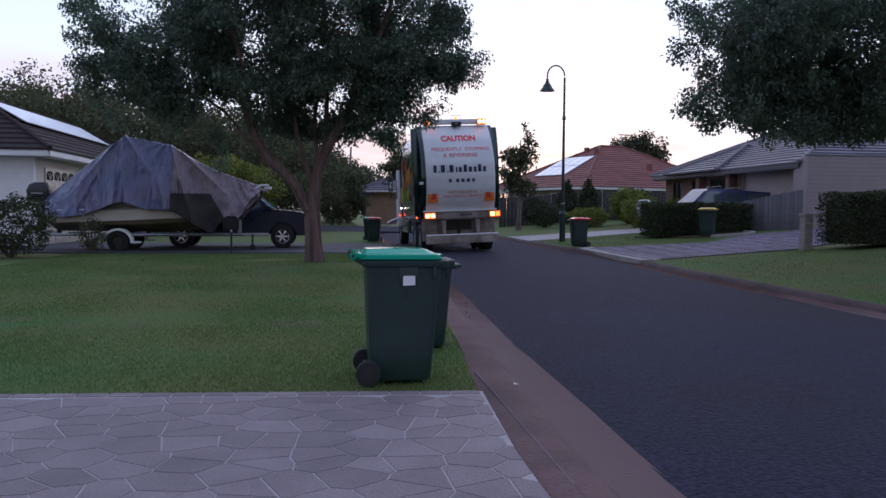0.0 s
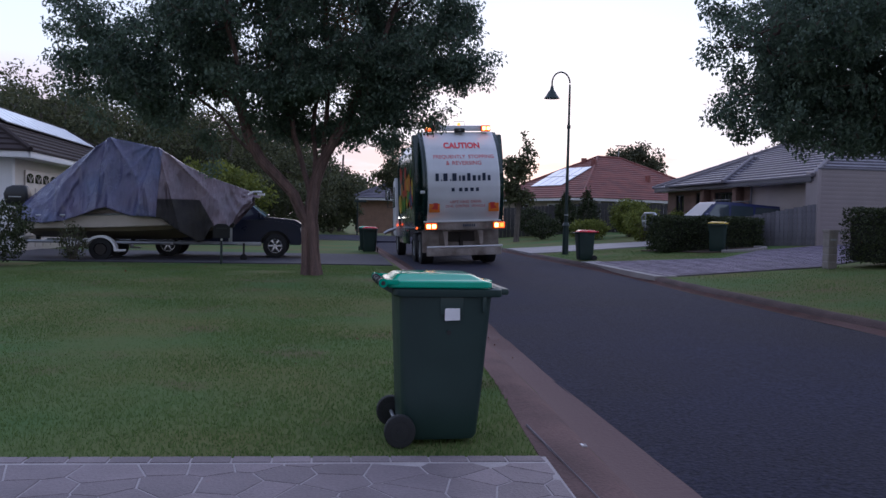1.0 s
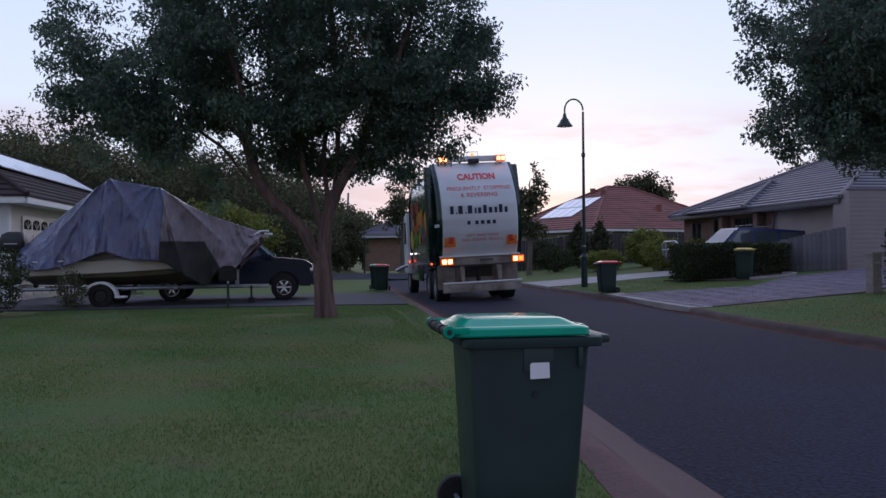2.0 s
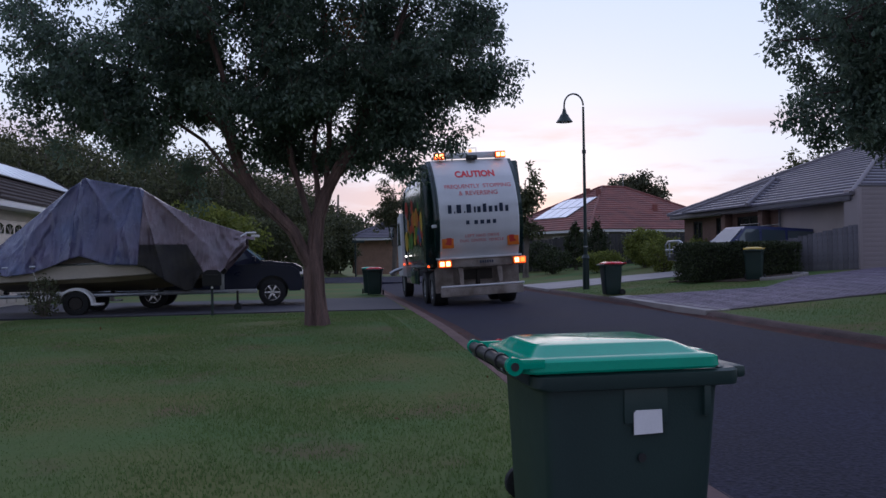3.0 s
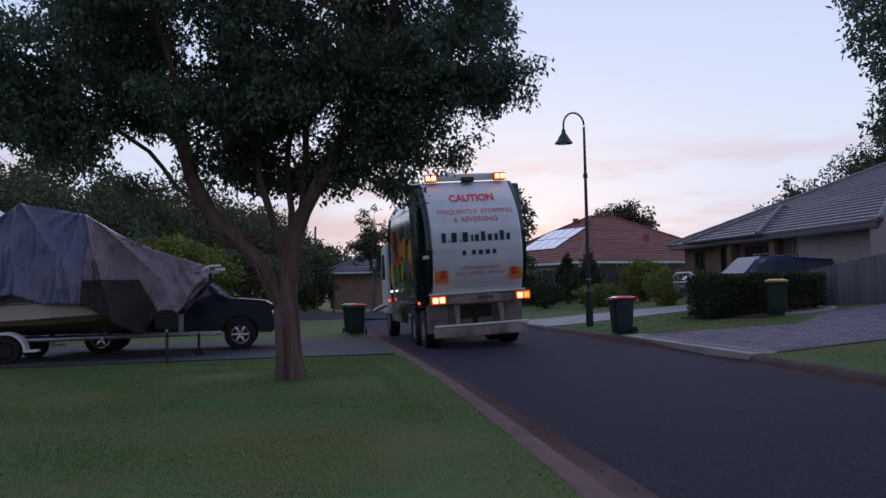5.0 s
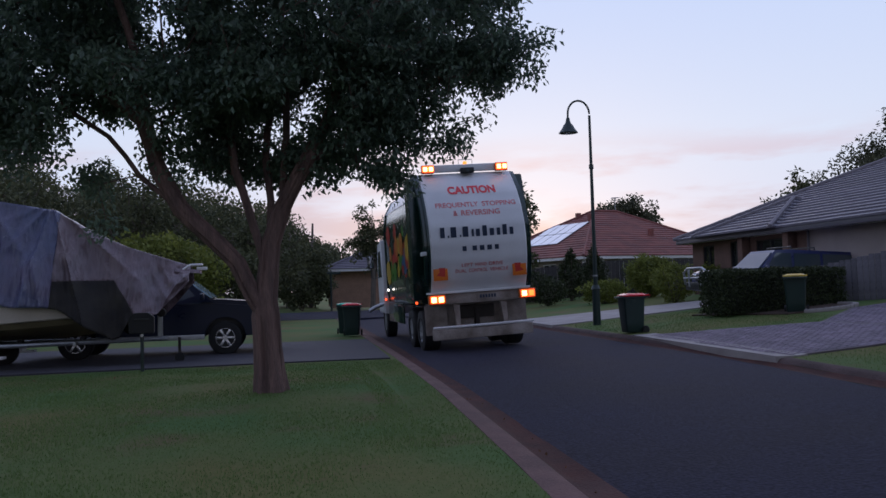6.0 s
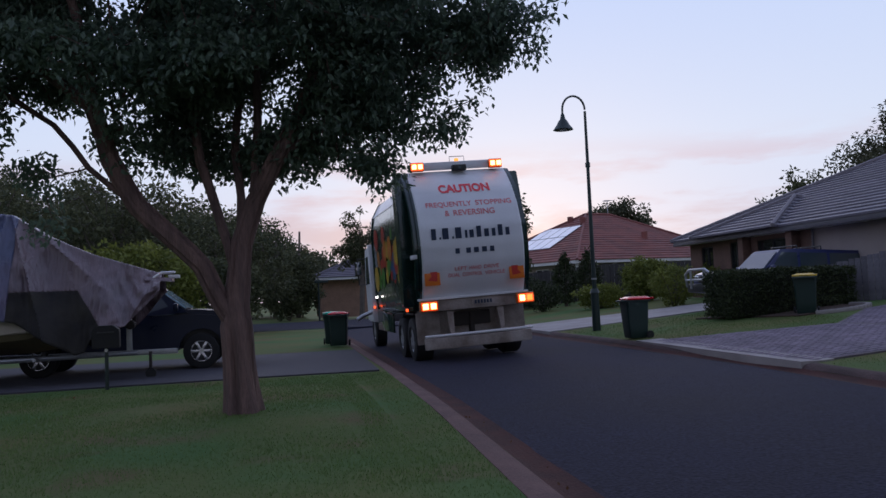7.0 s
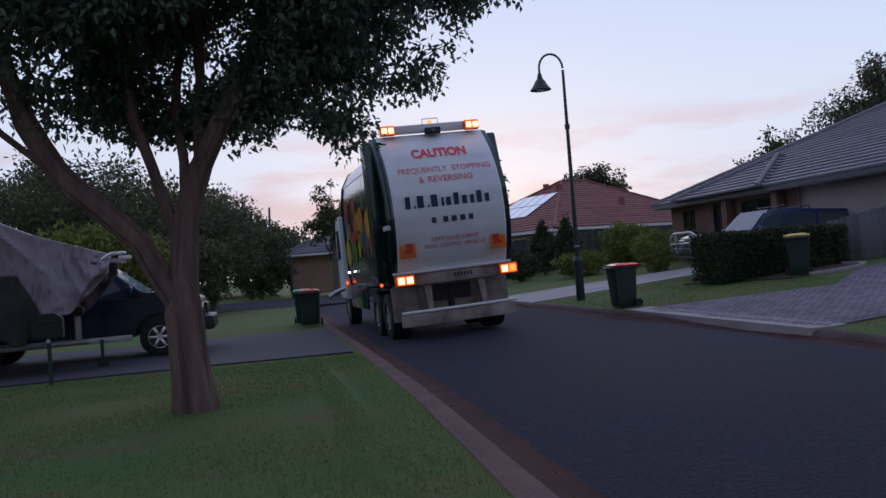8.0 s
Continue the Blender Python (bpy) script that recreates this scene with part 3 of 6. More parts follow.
def wheelie_bin(m, lid_material, label, sticker=False, scale=1.0):
    """A two-wheeled kerbside bin; its front is +x, its hinge and wheels -x."""
    t = empty("wheelie_bin", m)
    # tapered body: narrower at the foot
    rings = []
    for z, w, d, cx in ((0.03, 0.43, 0.46, 0.01), (0.06, 0.46, 0.49, 0.01), (0.30, 0.48, 0.53, 0.015), (0.88, 0.545, 0.60, 0.025), (0.90, 0.55, 0.605, 0.025)):
        rings.append(rounded(d, w, 0.05, z, cx))
    rings += [rounded(0.70, 0.59, 0.05, 0.905, 0.04), rounded(0.71, 0.60, 0.05, 0.915, 0.035), rounded(0.71, 0.60, 0.05, 0.948, 0.035), rounded(0.69, 0.57, 0.05, 0.955, 0.04), rounded(0.62, 0.53, 0.05, 0.94, 0.03)]
    part("body", loft(rings), M_BIN, t)
    bm = box((0.10, 0.44, 0.04), (0.398, 0, 0.932), 0.014)
    part("front_grip", bm, M_BIN, t)
    for s in (-1, 1):
        part("side_rib", box((0.025, 0.03, 0.10), (0.27, s * 0.275, 0.86), 0.006), M_BIN, t)
        part("side_panel", box((0.15, 0.012, 0.11), (0.06, s * 0.272, 0.85), 0.004), M_BIN, t)
    # lid: shallow dome with a raised middle panel
    zs = ((0.958, 0.67, 0.59, -0.015), (0.965, 0.68, 0.60, -0.015), (0.992, 0.675, 0.595, -0.015), (0.998, 0.655, 0.575, -0.015), (1.002, 0.61, 0.53, -0.02), (1.005, 0.585, 0.50, -0.02), (1.030, 0.50, 0.38, -0.03), (1.034, 0.47, 0.35, -0.03))
    lid = part("lid", loft([rounded(w, d, 0.05 if w > 0.6 else 0.04, z, cx) for z, w, d, cx in zs]), lid_material, t, "coloured plastic lid")
    part("lid_lip", box((0.07, 0.16, 0.012), (0.33, 0, 0.985), 0.004), lid_material, lid)
    for s in (-1, 1):
        bm = rod((-0.385, s * 0.275, 0.985), (-0.385, s * 0.305, 0.985), 0.027, seg=16)
        box((0.11, 0.026, 0.03), (-0.34, s * 0.29, 0.990), 0.006, None, bm)
        part("hinge_ear", bm, lid_material, lid)
        part("hinge_pin", rod((-0.385, s * 0.300, 0.985), (-0.385, s * 0.310, 0.985), 0.013, seg=12), M_BLACK, t)
        part("handle_bracket", prism([(-0.29, 0.90), (-0.28, 0.95), (-0.39, 1.0), (-0.41, 0.965)], "y", s * 0.20, s * 0.235, 0.004), M_BIN, t)
    bar = part("handle", tube([(-0.39, -0.275, 0.985), (-0.395, 0, 0.985), (-0.39, 0.275, 0.985)], 0.02, 12), M_BLACK, t)
    for y in (-0.15, 0.0, 0.15):
        part("handle_collar", rod((-0.392, y - 0.015, 0.985), (-0.392, y + 0.015, 0.985), 0.026, seg=14), M_BLACK, bar)
    part("axle", rod((-0.26, -0.27, 0.10), (-0.26, 0.27, 0.10), 0.012), M_STEEL, t)
    for s in (-1, 1):
        own = wheel_mesh(0.10, 0.055, 24)
        bmesh.ops.rotate(own, matrix=Matrix.Rotation(radians(90), 3, "Z"), verts=own.verts)
        bmesh.ops.translate(own, vec=(-0.26, s * 0.285, 0.10), verts=own.verts)
        w = part("wheel", own, M_RUBBER, t)
        bm = rod((-0.26, s * 0.262, 0.10), (-0.26, s * 0.308, 0.10), 0.06, seg=18)
        rod((-0.26, s * 0.30, 0.10), (-0.26, s * 0.316, 0.10), 0.022, seg=12, bm=bm)
        part("hub", bm, M_BLACK, w)
    if sticker:
        part("sticker", prism([(0.015, 0.762), (0.113, 0.765), (0.111, 0.836), (0.023, 0.836), (0.015, 0.828)], "y", -0.2835, -0.2795), M_STICKER, t, "white paper sticker with a clipped corner")
        part("emblem", rod((0.045, -0.268, 0.69), (0.045, -0.275, 0.69), 0.014, seg=12), M_BLACK, t)
        part("lid_label", prism([(0.22, -0.18), (0.27, -0.18), (0.27, 0.10), (0.22, 0.10)], "z", 1.0045, 1.0075), M_STICKER, lid, "small white notice")
    t.scale = (scale * 0.97, scale, scale * 1.035)
    return tagged(t, label, "bin", "wheelie bins")


wheelie_bin(pose(0.335, 5.44, -0.043, 0, 0, 1), M_LIDG, "dark green wheelie bin with a bright green lid and white sticker", True)
wheelie_bin(pose(0.69, 6.92, -0.02, 0, 0, 2), M_LIDR, "small dark green wheelie bin with red lid on the lawn", False, 0.84)
wheelie_bin(pose(8.72, 28.1, 0.02, 0, 0, 178), M_LIDR, "dark green wheelie bin with a red lid by the street lamp")
wheelie_bin(pose(13.72, 28.3, 0.38, 0, 0, -125), M_LIDY, "dark wheelie bin with a yellow lid against the hedge", False, 1.04)
wheelie_bin(pose(1.48, 32.2, 0.02, 0, 0, -100), M_LIDR, "dark wheelie bin with a dull red lid beside the kerb", False, 0.92)
wheelie_bin(pose(1.36, 33.3, 0.02, 0, 0, -95), M_LIDG, "dark wheelie bin with a green lid behind its neighbour", False, 0.92)

# ---- trees ----


def tree(name, base, limbs, crown, clusters, leaves, leaf, trunk_r, leaf_mat, bark, label, seed, spread=0.42, gap=0.42, droop=0.35, tip=0.006, extra=None, thin=None):
    """limbs: chains of points from the base up. crown: ellipsoids (centre, radii). The rest of the branches grow out to the clusters."""
    rng = np.random.default_rng(seed)
    t = empty(name, Matrix.Translation(base))
    nodes, parent_of = [], []
    for chain in limbs:
        prev = None
        if nodes:
            d = [(Vector(q) - Vector(chain[0])).length for q in nodes]
            prev = int(np.argmin(d))
        pts = [Vector(p) for p in chain]
        dense = []
        for p, q in zip(pts, pts[1:]):
            k = max(2, int((q - p).length / 0.35))
            dense += [p.lerp(q, i / k) for i in range(k)]
        dense.append(pts[-1])
        for i, p in enumerate(dense):
            if prev is not None and i == 0 and (Vector(nodes[prev]) - p).length < 0.05:
                continue
            w = 0.05 if i else 0
            nodes.append((p.x + w * noise.noise(p * 1.3), p.y + w * noise.noise(p * 1.3 + Vector((9, 0, 0))), p.z))
            parent_of.append(prev if prev is not None else -1)
            prev = len(nodes) - 1
    cl = []
    vol = np.array([(r[0] * r[1] * r[2]) ** 0.8 for _, r in crown])
    while len(cl) < clusters:
        c, r = crown[rng.choice(len(crown), p=vol / vol.sum())]
        d = rng.normal(size=3)
        d /= np.linalg.norm(d)
        q = np.array(c, dtype=float) + d * np.array(r, dtype=float) * rng.random() ** 0.45
        if noise.noise(Vector(q) * 1.0 + Vector((seed, 0, 0))) * 0.5 + 0.5 < gap:
            continue
        if thin and rng.random() < thin(q):
            continue
        cl.append(q)
    cl = np.array(cl)
    order = np.argsort(np.min(np.linalg.norm(cl[:, None] - np.array(nodes)[None], axis=2), axis=1))
    for q in cl[order]:
        arr = np.array(nodes)
        d = np.linalg.norm(arr - q, axis=1) + 0.6 * np.maximum(0, arr[:, 2] - q[2])
        k = int(np.argmin(d))
        p = arr[k]
        prev = k
        steps = max(1, int(np.linalg.norm(q - p) / 0.5))
        for i in range(1, steps + 1):
            u = i / steps
            z = p + (q - p) * u + np.array((0, 0, 0.18 * np.linalg.norm(q - p) * u * (1 - u)))
            z = z + (rng.normal(size=3) * 0.03 if i < steps else 0)
            nodes.append(tuple(z))
            parent_of.append(prev)
            prev = len(nodes) - 1
    n = len(nodes)
    load = np.ones(n)
    for k in range(n - 1, 0, -1):
        if parent_of[k] >= 0:
            load[parent_of[k]] += load[k]
    rad = np.maximum(tip, trunk_r * (load / load[0]) ** 0.5)
    limb = ([], [])
    heir, ends = {}, {}
    for k in range(n):
        j = parent_of[k]
        if j >= 0 and (j not in heir or load[k] > load[heir[j]]):
            heir[j] = k
    for k in range(n):
        j = parent_of[k]
        if j < 0:
            continue
        p, q = Vector([float(c) for c in nodes[j]]), Vector([float(c) for c in nodes[k]])
        d = q - p
        if d.length < 1e-4:
            continue
        ra, rb = float(rad[j] if heir[j] == k else min(rad[j], rad[k] * 1.15)), float(rad[k])
        seg = 40 if rb > 0.07 else (7 if rb > 0.02 else 4)
        dn = d.normalized()
        ref = Vector((1, 0, 0)) if abs(dn.x) < 0.9 else Vector((0, 1, 0))
        a = (ref - dn * ref.dot(dn)).normalized()
        b = dn.cross(a)
        v, f = limb
        starts = []
        rings = ((p - d * 0.06, ra), (q, rb))
        if heir[j] == k and ends.get(j, (0, 0))[1] == seg:
            starts = [ends[j][0]]
            rings = ((q, rb),)
        for c, r in rings:
            starts.append(len(v))
            for i in range(seg):
                w = math.tau * i / seg
                flare = 1.0
                if rb > 0.07:
                    side = math.cos(w) * a + math.sin(w) * b
                    ang = math.atan2(side.y, side.x)
                    flare = 1.10 + 0.06 * math.sin(3 * ang + c.z * 0.7) - 0.42 * (1 - abs(math.sin(2 * ang + 0.5 + 0.25 * c.z))) ** 4 - 0.16 * (1 - abs(math.sin(3.5 * ang - 0.3 * c.z))) ** 3
                    if c.z < 0.7:
                        flare += 0.30 * (1 - c.z / 0.7) ** 2 * (1 + 0.4 * math.sin(5 * ang))
                v.append(tuple(c + r * flare * (math.cos(w) * a + math.sin(w) * b)))
        ends[k] = (starts[-1], seg)
        for i in range(seg):
            f.append((starts[0] + i, starts[0] + (i + 1) % seg, starts[1] + (i + 1) % seg, starts[1] + i))
    raw("trunk", limb[0], limb[1], bark, t, smooth=True)
    # leaves: folded diamonds hung round each cluster
    per = leaves // len(cl)
    allc = np.repeat(cl, per, axis=0)
    m = len(allc)
    off = rng.normal(size=(m, 3))
    off *= (rng.random(m) ** 0.45 / np.linalg.norm(off, axis=1))[:, None] * np.array((spread, spread, spread * 0.8)) * 1.55
    pos = allc + off
    direc = rng.normal(size=(m, 3)) + off * 1.2
    direc[:, 2] -= droop * 2
    direc /= np.linalg.norm(direc, axis=1)[:, None]
    up = rng.normal(size=(m, 3))
    up[:, 2] += 1.2
    side = np.cross(direc, up)
    side /= np.linalg.norm(side, axis=1)[:, None]
    nrm = np.cross(side, direc)
    ln = leaf[0] * (0.65 + 0.7 * rng.random(m))[:, None]
    wd = leaf[1] * (0.7 + 0.6 * rng.random(m))[:, None]
    base_p = pos
    tip_p = pos + direc * ln
    mid = pos + direc * ln * 0.45
    lft = mid + side * wd * 0.5 + nrm * wd * 0.18
    rgt = mid - side * wd * 0.5 + nrm * wd * 0.18
    v = np.stack([base_p, lft, tip_p, rgt], axis=1).reshape(-1, 3)
    idx = np.arange(m)[:, None] * 4
    f = (idx + np.array([0, 1, 2, 3])).tolist()
    ob = raw("crown", v.tolist(), f, leaf_mat, t)
    if extra:
        c, r, cnt, em = extra
        pick = rng.normal(size=(cnt, 3)) * r + np.array(c)
        v = []
        for q in pick:
            d = Vector(rng.normal(size=3)).normalized()
            s = d.orthogonal().normalized() * leaf[1] * 0.5
            q = Vector(q)
            v += [tuple(q), tuple(q + d * leaf[0] * 0.5 + s), tuple(q + d * leaf[0]), tuple(q + d * leaf[0] * 0.5 - s)]
        raw("rusty_leaves", v, [(4 * i, 4 * i + 1, 4 * i + 2, 4 * i + 3) for i in range(cnt)], em, t)
    return tagged(t, label, "tree")


TX, TY = -0.60, 18.3
tree("tree", (TX, TY, 0.06),
     [[(0, 0, 0), (-0.03, 0, 0.6), (-0.06, 0, 1.05), (-0.02, 0.03, 1.5), (0.02, 0.05, 2.0), (0.18, 0.1, 2.5), (0.24, 0.1, 3.1), (0.28, 0.2, 4.2), (0.25, 0.3, 5.6), (0.1, 0.3, 7.2)],
      [(-0.06, 0, 1.05), (-0.24, -0.03, 1.35), (-0.44, -0.08, 1.76), (-0.78, -0.12, 2.13), (-1.10, -0.15, 2.48), (-1.36, -0.2, 3.0), (-1.55, -0.2, 3.6), (-1.85, -0.2, 4.6), (-2.2, -0.2, 5.8)],
      [(-0.02, 0.03, 1.5), (-0.12, 0.03, 2.0), (-0.27, 0.15, 2.55), (-0.42, 0.2, 3.05), (-0.52, 0.4, 3.8), (-0.75, 0.6, 5.2), (-0.9, 0.6, 6.4)],
      [(0.18, 0.1, 2.5), (0.34, 0, 2.75), (0.54, -0.1, 3.1), (0.88, -0.2, 3.85), (1.4, -0.4, 5.0), (1.8, -0.4, 6.2)],
      [(-1.55, -0.2, 3.6), (-2.4, 0.0, 4.3), (-3.3, 0.1, 4.7), (-4.2, 0.1, 5.0), (-5.0, 0, 5.2)],
      [(-1.10, -0.15, 2.48), (-1.60, -0.2, 2.92), (-2.0, -0.2, 3.42), (-2.5, -0.2, 3.8)],
      [(0.54, -0.1, 3.1), (1.2, 0.1, 3.55), (2.1, 0.3, 4.2), (3.2, 0.3, 4.6)],
      [(0.02, 0.05, 2.0), (0.03, 0.2, 2.6), (-0.03, 0.4, 3.2), (0.1, 0.9, 4.4), (0.3, 1.3, 5.6)],
      [(-1.36, -0.2, 3.0), (-1.5, -0.8, 4.2), (-1.8, -1.4, 5.4)]],
     [((-0.2, 0, 6.4), (3.3, 3.0, 2.4)), ((-2.9, -0.1, 5.2), (2.5, 2.3, 1.5)), ((1.7, 0, 5.0), (1.7, 2.0, 1.5)), ((-4.3, 0.1, 4.9), (1.1, 1.2, 0.75)), ((-4.9, 0.1, 5.8), (0.55, 0.7, 0.5)), ((-5.1, 0, 4.4), (0.5, 0.6, 0.25)),
      ((-3.4, -0.2, 4.2), (1.9, 1.5, 0.55)), ((-1.6, -0.3, 3.9), (1.6, 1.5, 0.6)), ((0.1, 0.1, 4.1), (1.7, 1.6, 0.8)), ((3.1, 0.1, 4.5), (0.9, 0.9, 0.45)), ((2.9, 0.1, 5.6), (0.75, 1.0, 0.5)),
      ((2.1, 0.2, 3.8), (0.95, 1.0, 0.55)), ((2.6, 0.1, 3.45), (0.4, 0.5, 0.22)), ((1.2, 0.2, 3.25), (0.9, 0.9, 0.40)), ((1.7, 0.1, 2.85), (0.35, 0.4, 0.2)), ((0.45, 0.4, 3.25), (0.6, 0.7, 0.35)),
      ((-1.0, -0.2, 3.2), (0.5, 0.6, 0.40)), ((-0.6, 0.5, 3.4), (0.6, 0.6, 0.40)), ((-2.2, -0.2, 3.5), (1.2, 1.1, 0.35)), ((-2.25, 0, 2.3), (0.25, 0.3, 0.30)), ((-2.2, 0, 2.9), (0.2, 0.2, 0.4)), ((-3.4, -0.3, 3.55), (1.2, 1.0, 0.35)), ((-0.6, -0.8, 3.9), (1.3, 0.9, 0.45)), ((0.9, -0.3, 3.6), (1.1, 1.0, 0.5)), ((1.3, 0.3, 2.95), (0.6, 0.6, 0.25)), ((3.3, 0.1, 4.75), (0.75, 0.8, 0.35)), ((0.2, 0.7, 3.05), (0.5, 0.5, 0.25)), ((-3.2, -0.2, 3.35), (1.5, 1.1, 0.35)), ((-4.5, 0, 3.95), (0.8, 0.9, 0.4)), ((-0.2, 0.9, 3.25), (0.8, 0.5, 0.35)), ((-1.7, 0.4, 3.45), (0.8, 0.7, 0.4))],
     3200, 174000, (0.092, 0.048), 0.175, M_LEAF, M_BARK, "spreading evergreen street tree with fluted brown trunk and dark leaves", 5,
     spread=0.165, gap=0.45, droop=0.45, thin=lambda q: 0.5 if q[2] < 2.95 else (0.15 if q[2] < 3.6 else (0.45 if q[0] < -3.4 and q[2] > 4.5 else 0.0)), extra=((0.55, -1.6, 5.15), 0.16, 70, M_LEAF_OLD))

tree("tree", (12.6, 14.6, 0.3),
     [[(0, 0, 0), (-0.1, 0, 1.2), (-0.5, 0, 2.4), (-0.9, 0.1, 4.0), (-1.0, 0.1, 6.5)], [(-0.5, 0, 2.4), (-1.8, 0, 3.2), (-3.4, 0, 3.9), (-5.0, -0.2, 4.3)], [(-0.5, 0, 2.2), (0.8, 0.2, 3.4), (2.2, 0.3, 4.6)]],
     [((-2.0, 0, 5.7), (4.0, 3.6, 2.6)), ((-4.2, -0.3, 4.7), (2.0, 2.0, 1.4)), ((-3.0, 0.3, 3.5), (1.8, 1.8, 0.8)), ((1.0, 0, 5.0), (3.0, 3.0, 2.0)), ((-1.8, 0.3, 3.25), (2.3, 1.8, 0.7)), ((-1.9, 0.2, 2.95), (1.9, 1.7, 0.4)), ((-3.9, 0.0, 3.75), (1.6, 1.6, 0.6)), ((-4.7, 0.0, 3.2), (1.2, 1.2, 0.6)), ((-3.8, 0.0, 2.85), (1.1, 1.2, 0.4)), ((-4.3, 0, 3.6), (1.2, 1.0, 0.6))],
     2300, 150000, (0.095, 0.050), 0.24, M_LEAF, M_BARK, "dense dark-leaved street tree on the far verge", 11, spread=0.17, gap=0.45, droop=0.4)


def bush(name, at, radii, count, leaf, material, label, seed, cat="shrub", top=0.0, twigs=True):
    """A shrub: stems and a mass of leaves with an uneven outline, thickest near the skin."""
    rng = np.random.default_rng(seed)
    t = empty(name, Matrix.Translation(at))
    d = rng.normal(size=(count, 3))
    d /= np.linalg.norm(d, axis=1)[:, None]
    wob = np.array([0.82 + 0.38 * noise.noise(Vector(q) * 2.3 + Vector((seed, 0, 0))) for q in d])
    if top:
        d[:, 0:2] *= np.clip(1 - top * np.maximum(d[:, 2:3], 0), 0.05, 1)
    pos = d * np.array(radii) * (wob * (0.72 + 0.30 * rng.random(count)))[:, None]
    pos[:, 2] += radii[2] * 0.92
    pos = pos[pos[:, 2] > 0.0]
    leaf_cloud("foliage", pos, leaf, material, t, rng)
    if twigs:
        bm = bmesh.new()
        for k in range(7):
            a = k * 0.9
            tube([(0.05 * math.cos(a), 0.05 * math.sin(a), 0), (0.3 * radii[0] * math.cos(a), 0.3 * radii[1] * math.sin(a), radii[2] * 0.7), (0.6 * radii[0] * math.cos(a), 0.6 * radii[1] * math.sin(a), radii[2] * 1.4)], [0.03, 0.02, 0.008], 5, bm)
        part("undergrowth", bm, M_BARK2, t)
    return tagged(t, label, cat)


def leaf_cloud(name, pos, leaf, material, parent, rng, droop=0.0):
    m = len(pos)
    d = rng.normal(size=(m, 3))
    d[:, 2] -= droop
    d /= np.linalg.norm(d, axis=1)[:, None]
    up = rng.normal(size=(m, 3))
    s = np.cross(d, up)
    s /= np.linalg.norm(s, axis=1)[:, None]
    ln = leaf[0] * (0.6 + 0.8 * rng.random(m))[:, None]
    wd = leaf[1] * (0.6 + 0.8 * rng.random(m))[:, None]
    v = np.stack([pos, pos + d * ln * 0.45 + s * wd * 0.5, pos + d * ln, pos + d * ln * 0.45 - s * wd * 0.5], axis=1).reshape(-1, 3)
    f = (np.arange(m)[:, None] * 4 + np.array([0, 1, 2, 3])).tolist()
    return raw(name, v.tolist(), f, material, parent)


def hedge(at, size, count, label, seed, rz=0.0):
    """A clipped hedge: leaves over the faces of a soft-edged block, twigs and a dark shade core inside."""
    rng = np.random.default_rng(seed)
    t = empty("hedge", pose(*at, 0, 0, rz))
    sx, sy, sz = size
    area = np.array([sy * sz, sy * sz, sx * sz, sx * sz, sx * sy * 1.5])
    side = rng.choice(5, size=count, p=area / area.sum())
    u, w = rng.random(count), rng.random(count)
    depth = rng.random(count) ** 2 * 0.22 - 0.03
    pos = np.zeros((count, 3))
    for k in range(count):
        lump = 0.07 * noise.noise((u[k] * sx * 1.4 + seed, w[k] * 2.5, side[k]))
        e = depth[k] + lump
        pos[k] = {0: (-sx / 2 + e, (u[k] - 0.5) * sy, w[k] * sz), 1: (sx / 2 - e, (u[k] - 0.5) * sy, w[k] * sz), 2: ((u[k] - 0.5) * sx, -sy / 2 + e, w[k] * sz), 3: ((u[k] - 0.5) * sx, sy / 2 - e, w[k] * sz), 4: ((u[k] - 0.5) * sx, (w[k] - 0.5) * sy, sz - e)}[int(side[k])]
    leaf_cloud("foliage", pos, (0.075, 0.04), M_HEDGE, t, rng)
    bm = bmesh.new()
    for k in range(int(sx * 2.2)):
        x = -sx / 2 + 0.25 + k * 0.45
        tube([(x, 0, 0), (x + 0.05, 0.06, sz * 0.45), (x - 0.05, -0.1, sz * 0.9)], [0.035, 0.025, 0.012], 5, bm)
    # Near-black solid core: the shade between the twigs, put into shape and colour.
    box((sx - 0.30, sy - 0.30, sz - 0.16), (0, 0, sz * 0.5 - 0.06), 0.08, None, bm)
    part("twigs_and_shade", bm, M_INNER, t, "twigs and a near-black core for inner shade")
    return tagged(t, label, "hedge")


hedge((14.0, 29.9, 0.36), (4.1, 1.3, 1.26), 22000, "clipped dark green box hedge beside the paver driveway", 3, 3)
hedge((16.2, 19.6, 0.5), (6.2, 1.4, 1.35), 22000, "clipped dark hedge behind the block letterbox", 4, 2)

# ---- the refuse truck ----
TRUCK = empty("garbage_truck", pose(4.03, 25.3, -0.07, 0, -2.6, 1.6))
tagged(TRUCK, "white and dark green refuse truck, tail lamps lit", "truck")


def tail_y(z):
    return lerp_at(z, ((1.40, 0.34), (1.7, 0.17), (2.1, 0.04), (2.5, 0.0), (2.9, 0.05), (3.3, 0.20), (3.7, 0.46), (4.0, 0.75), (4.22, 1.02), (4.45, 1.25)))


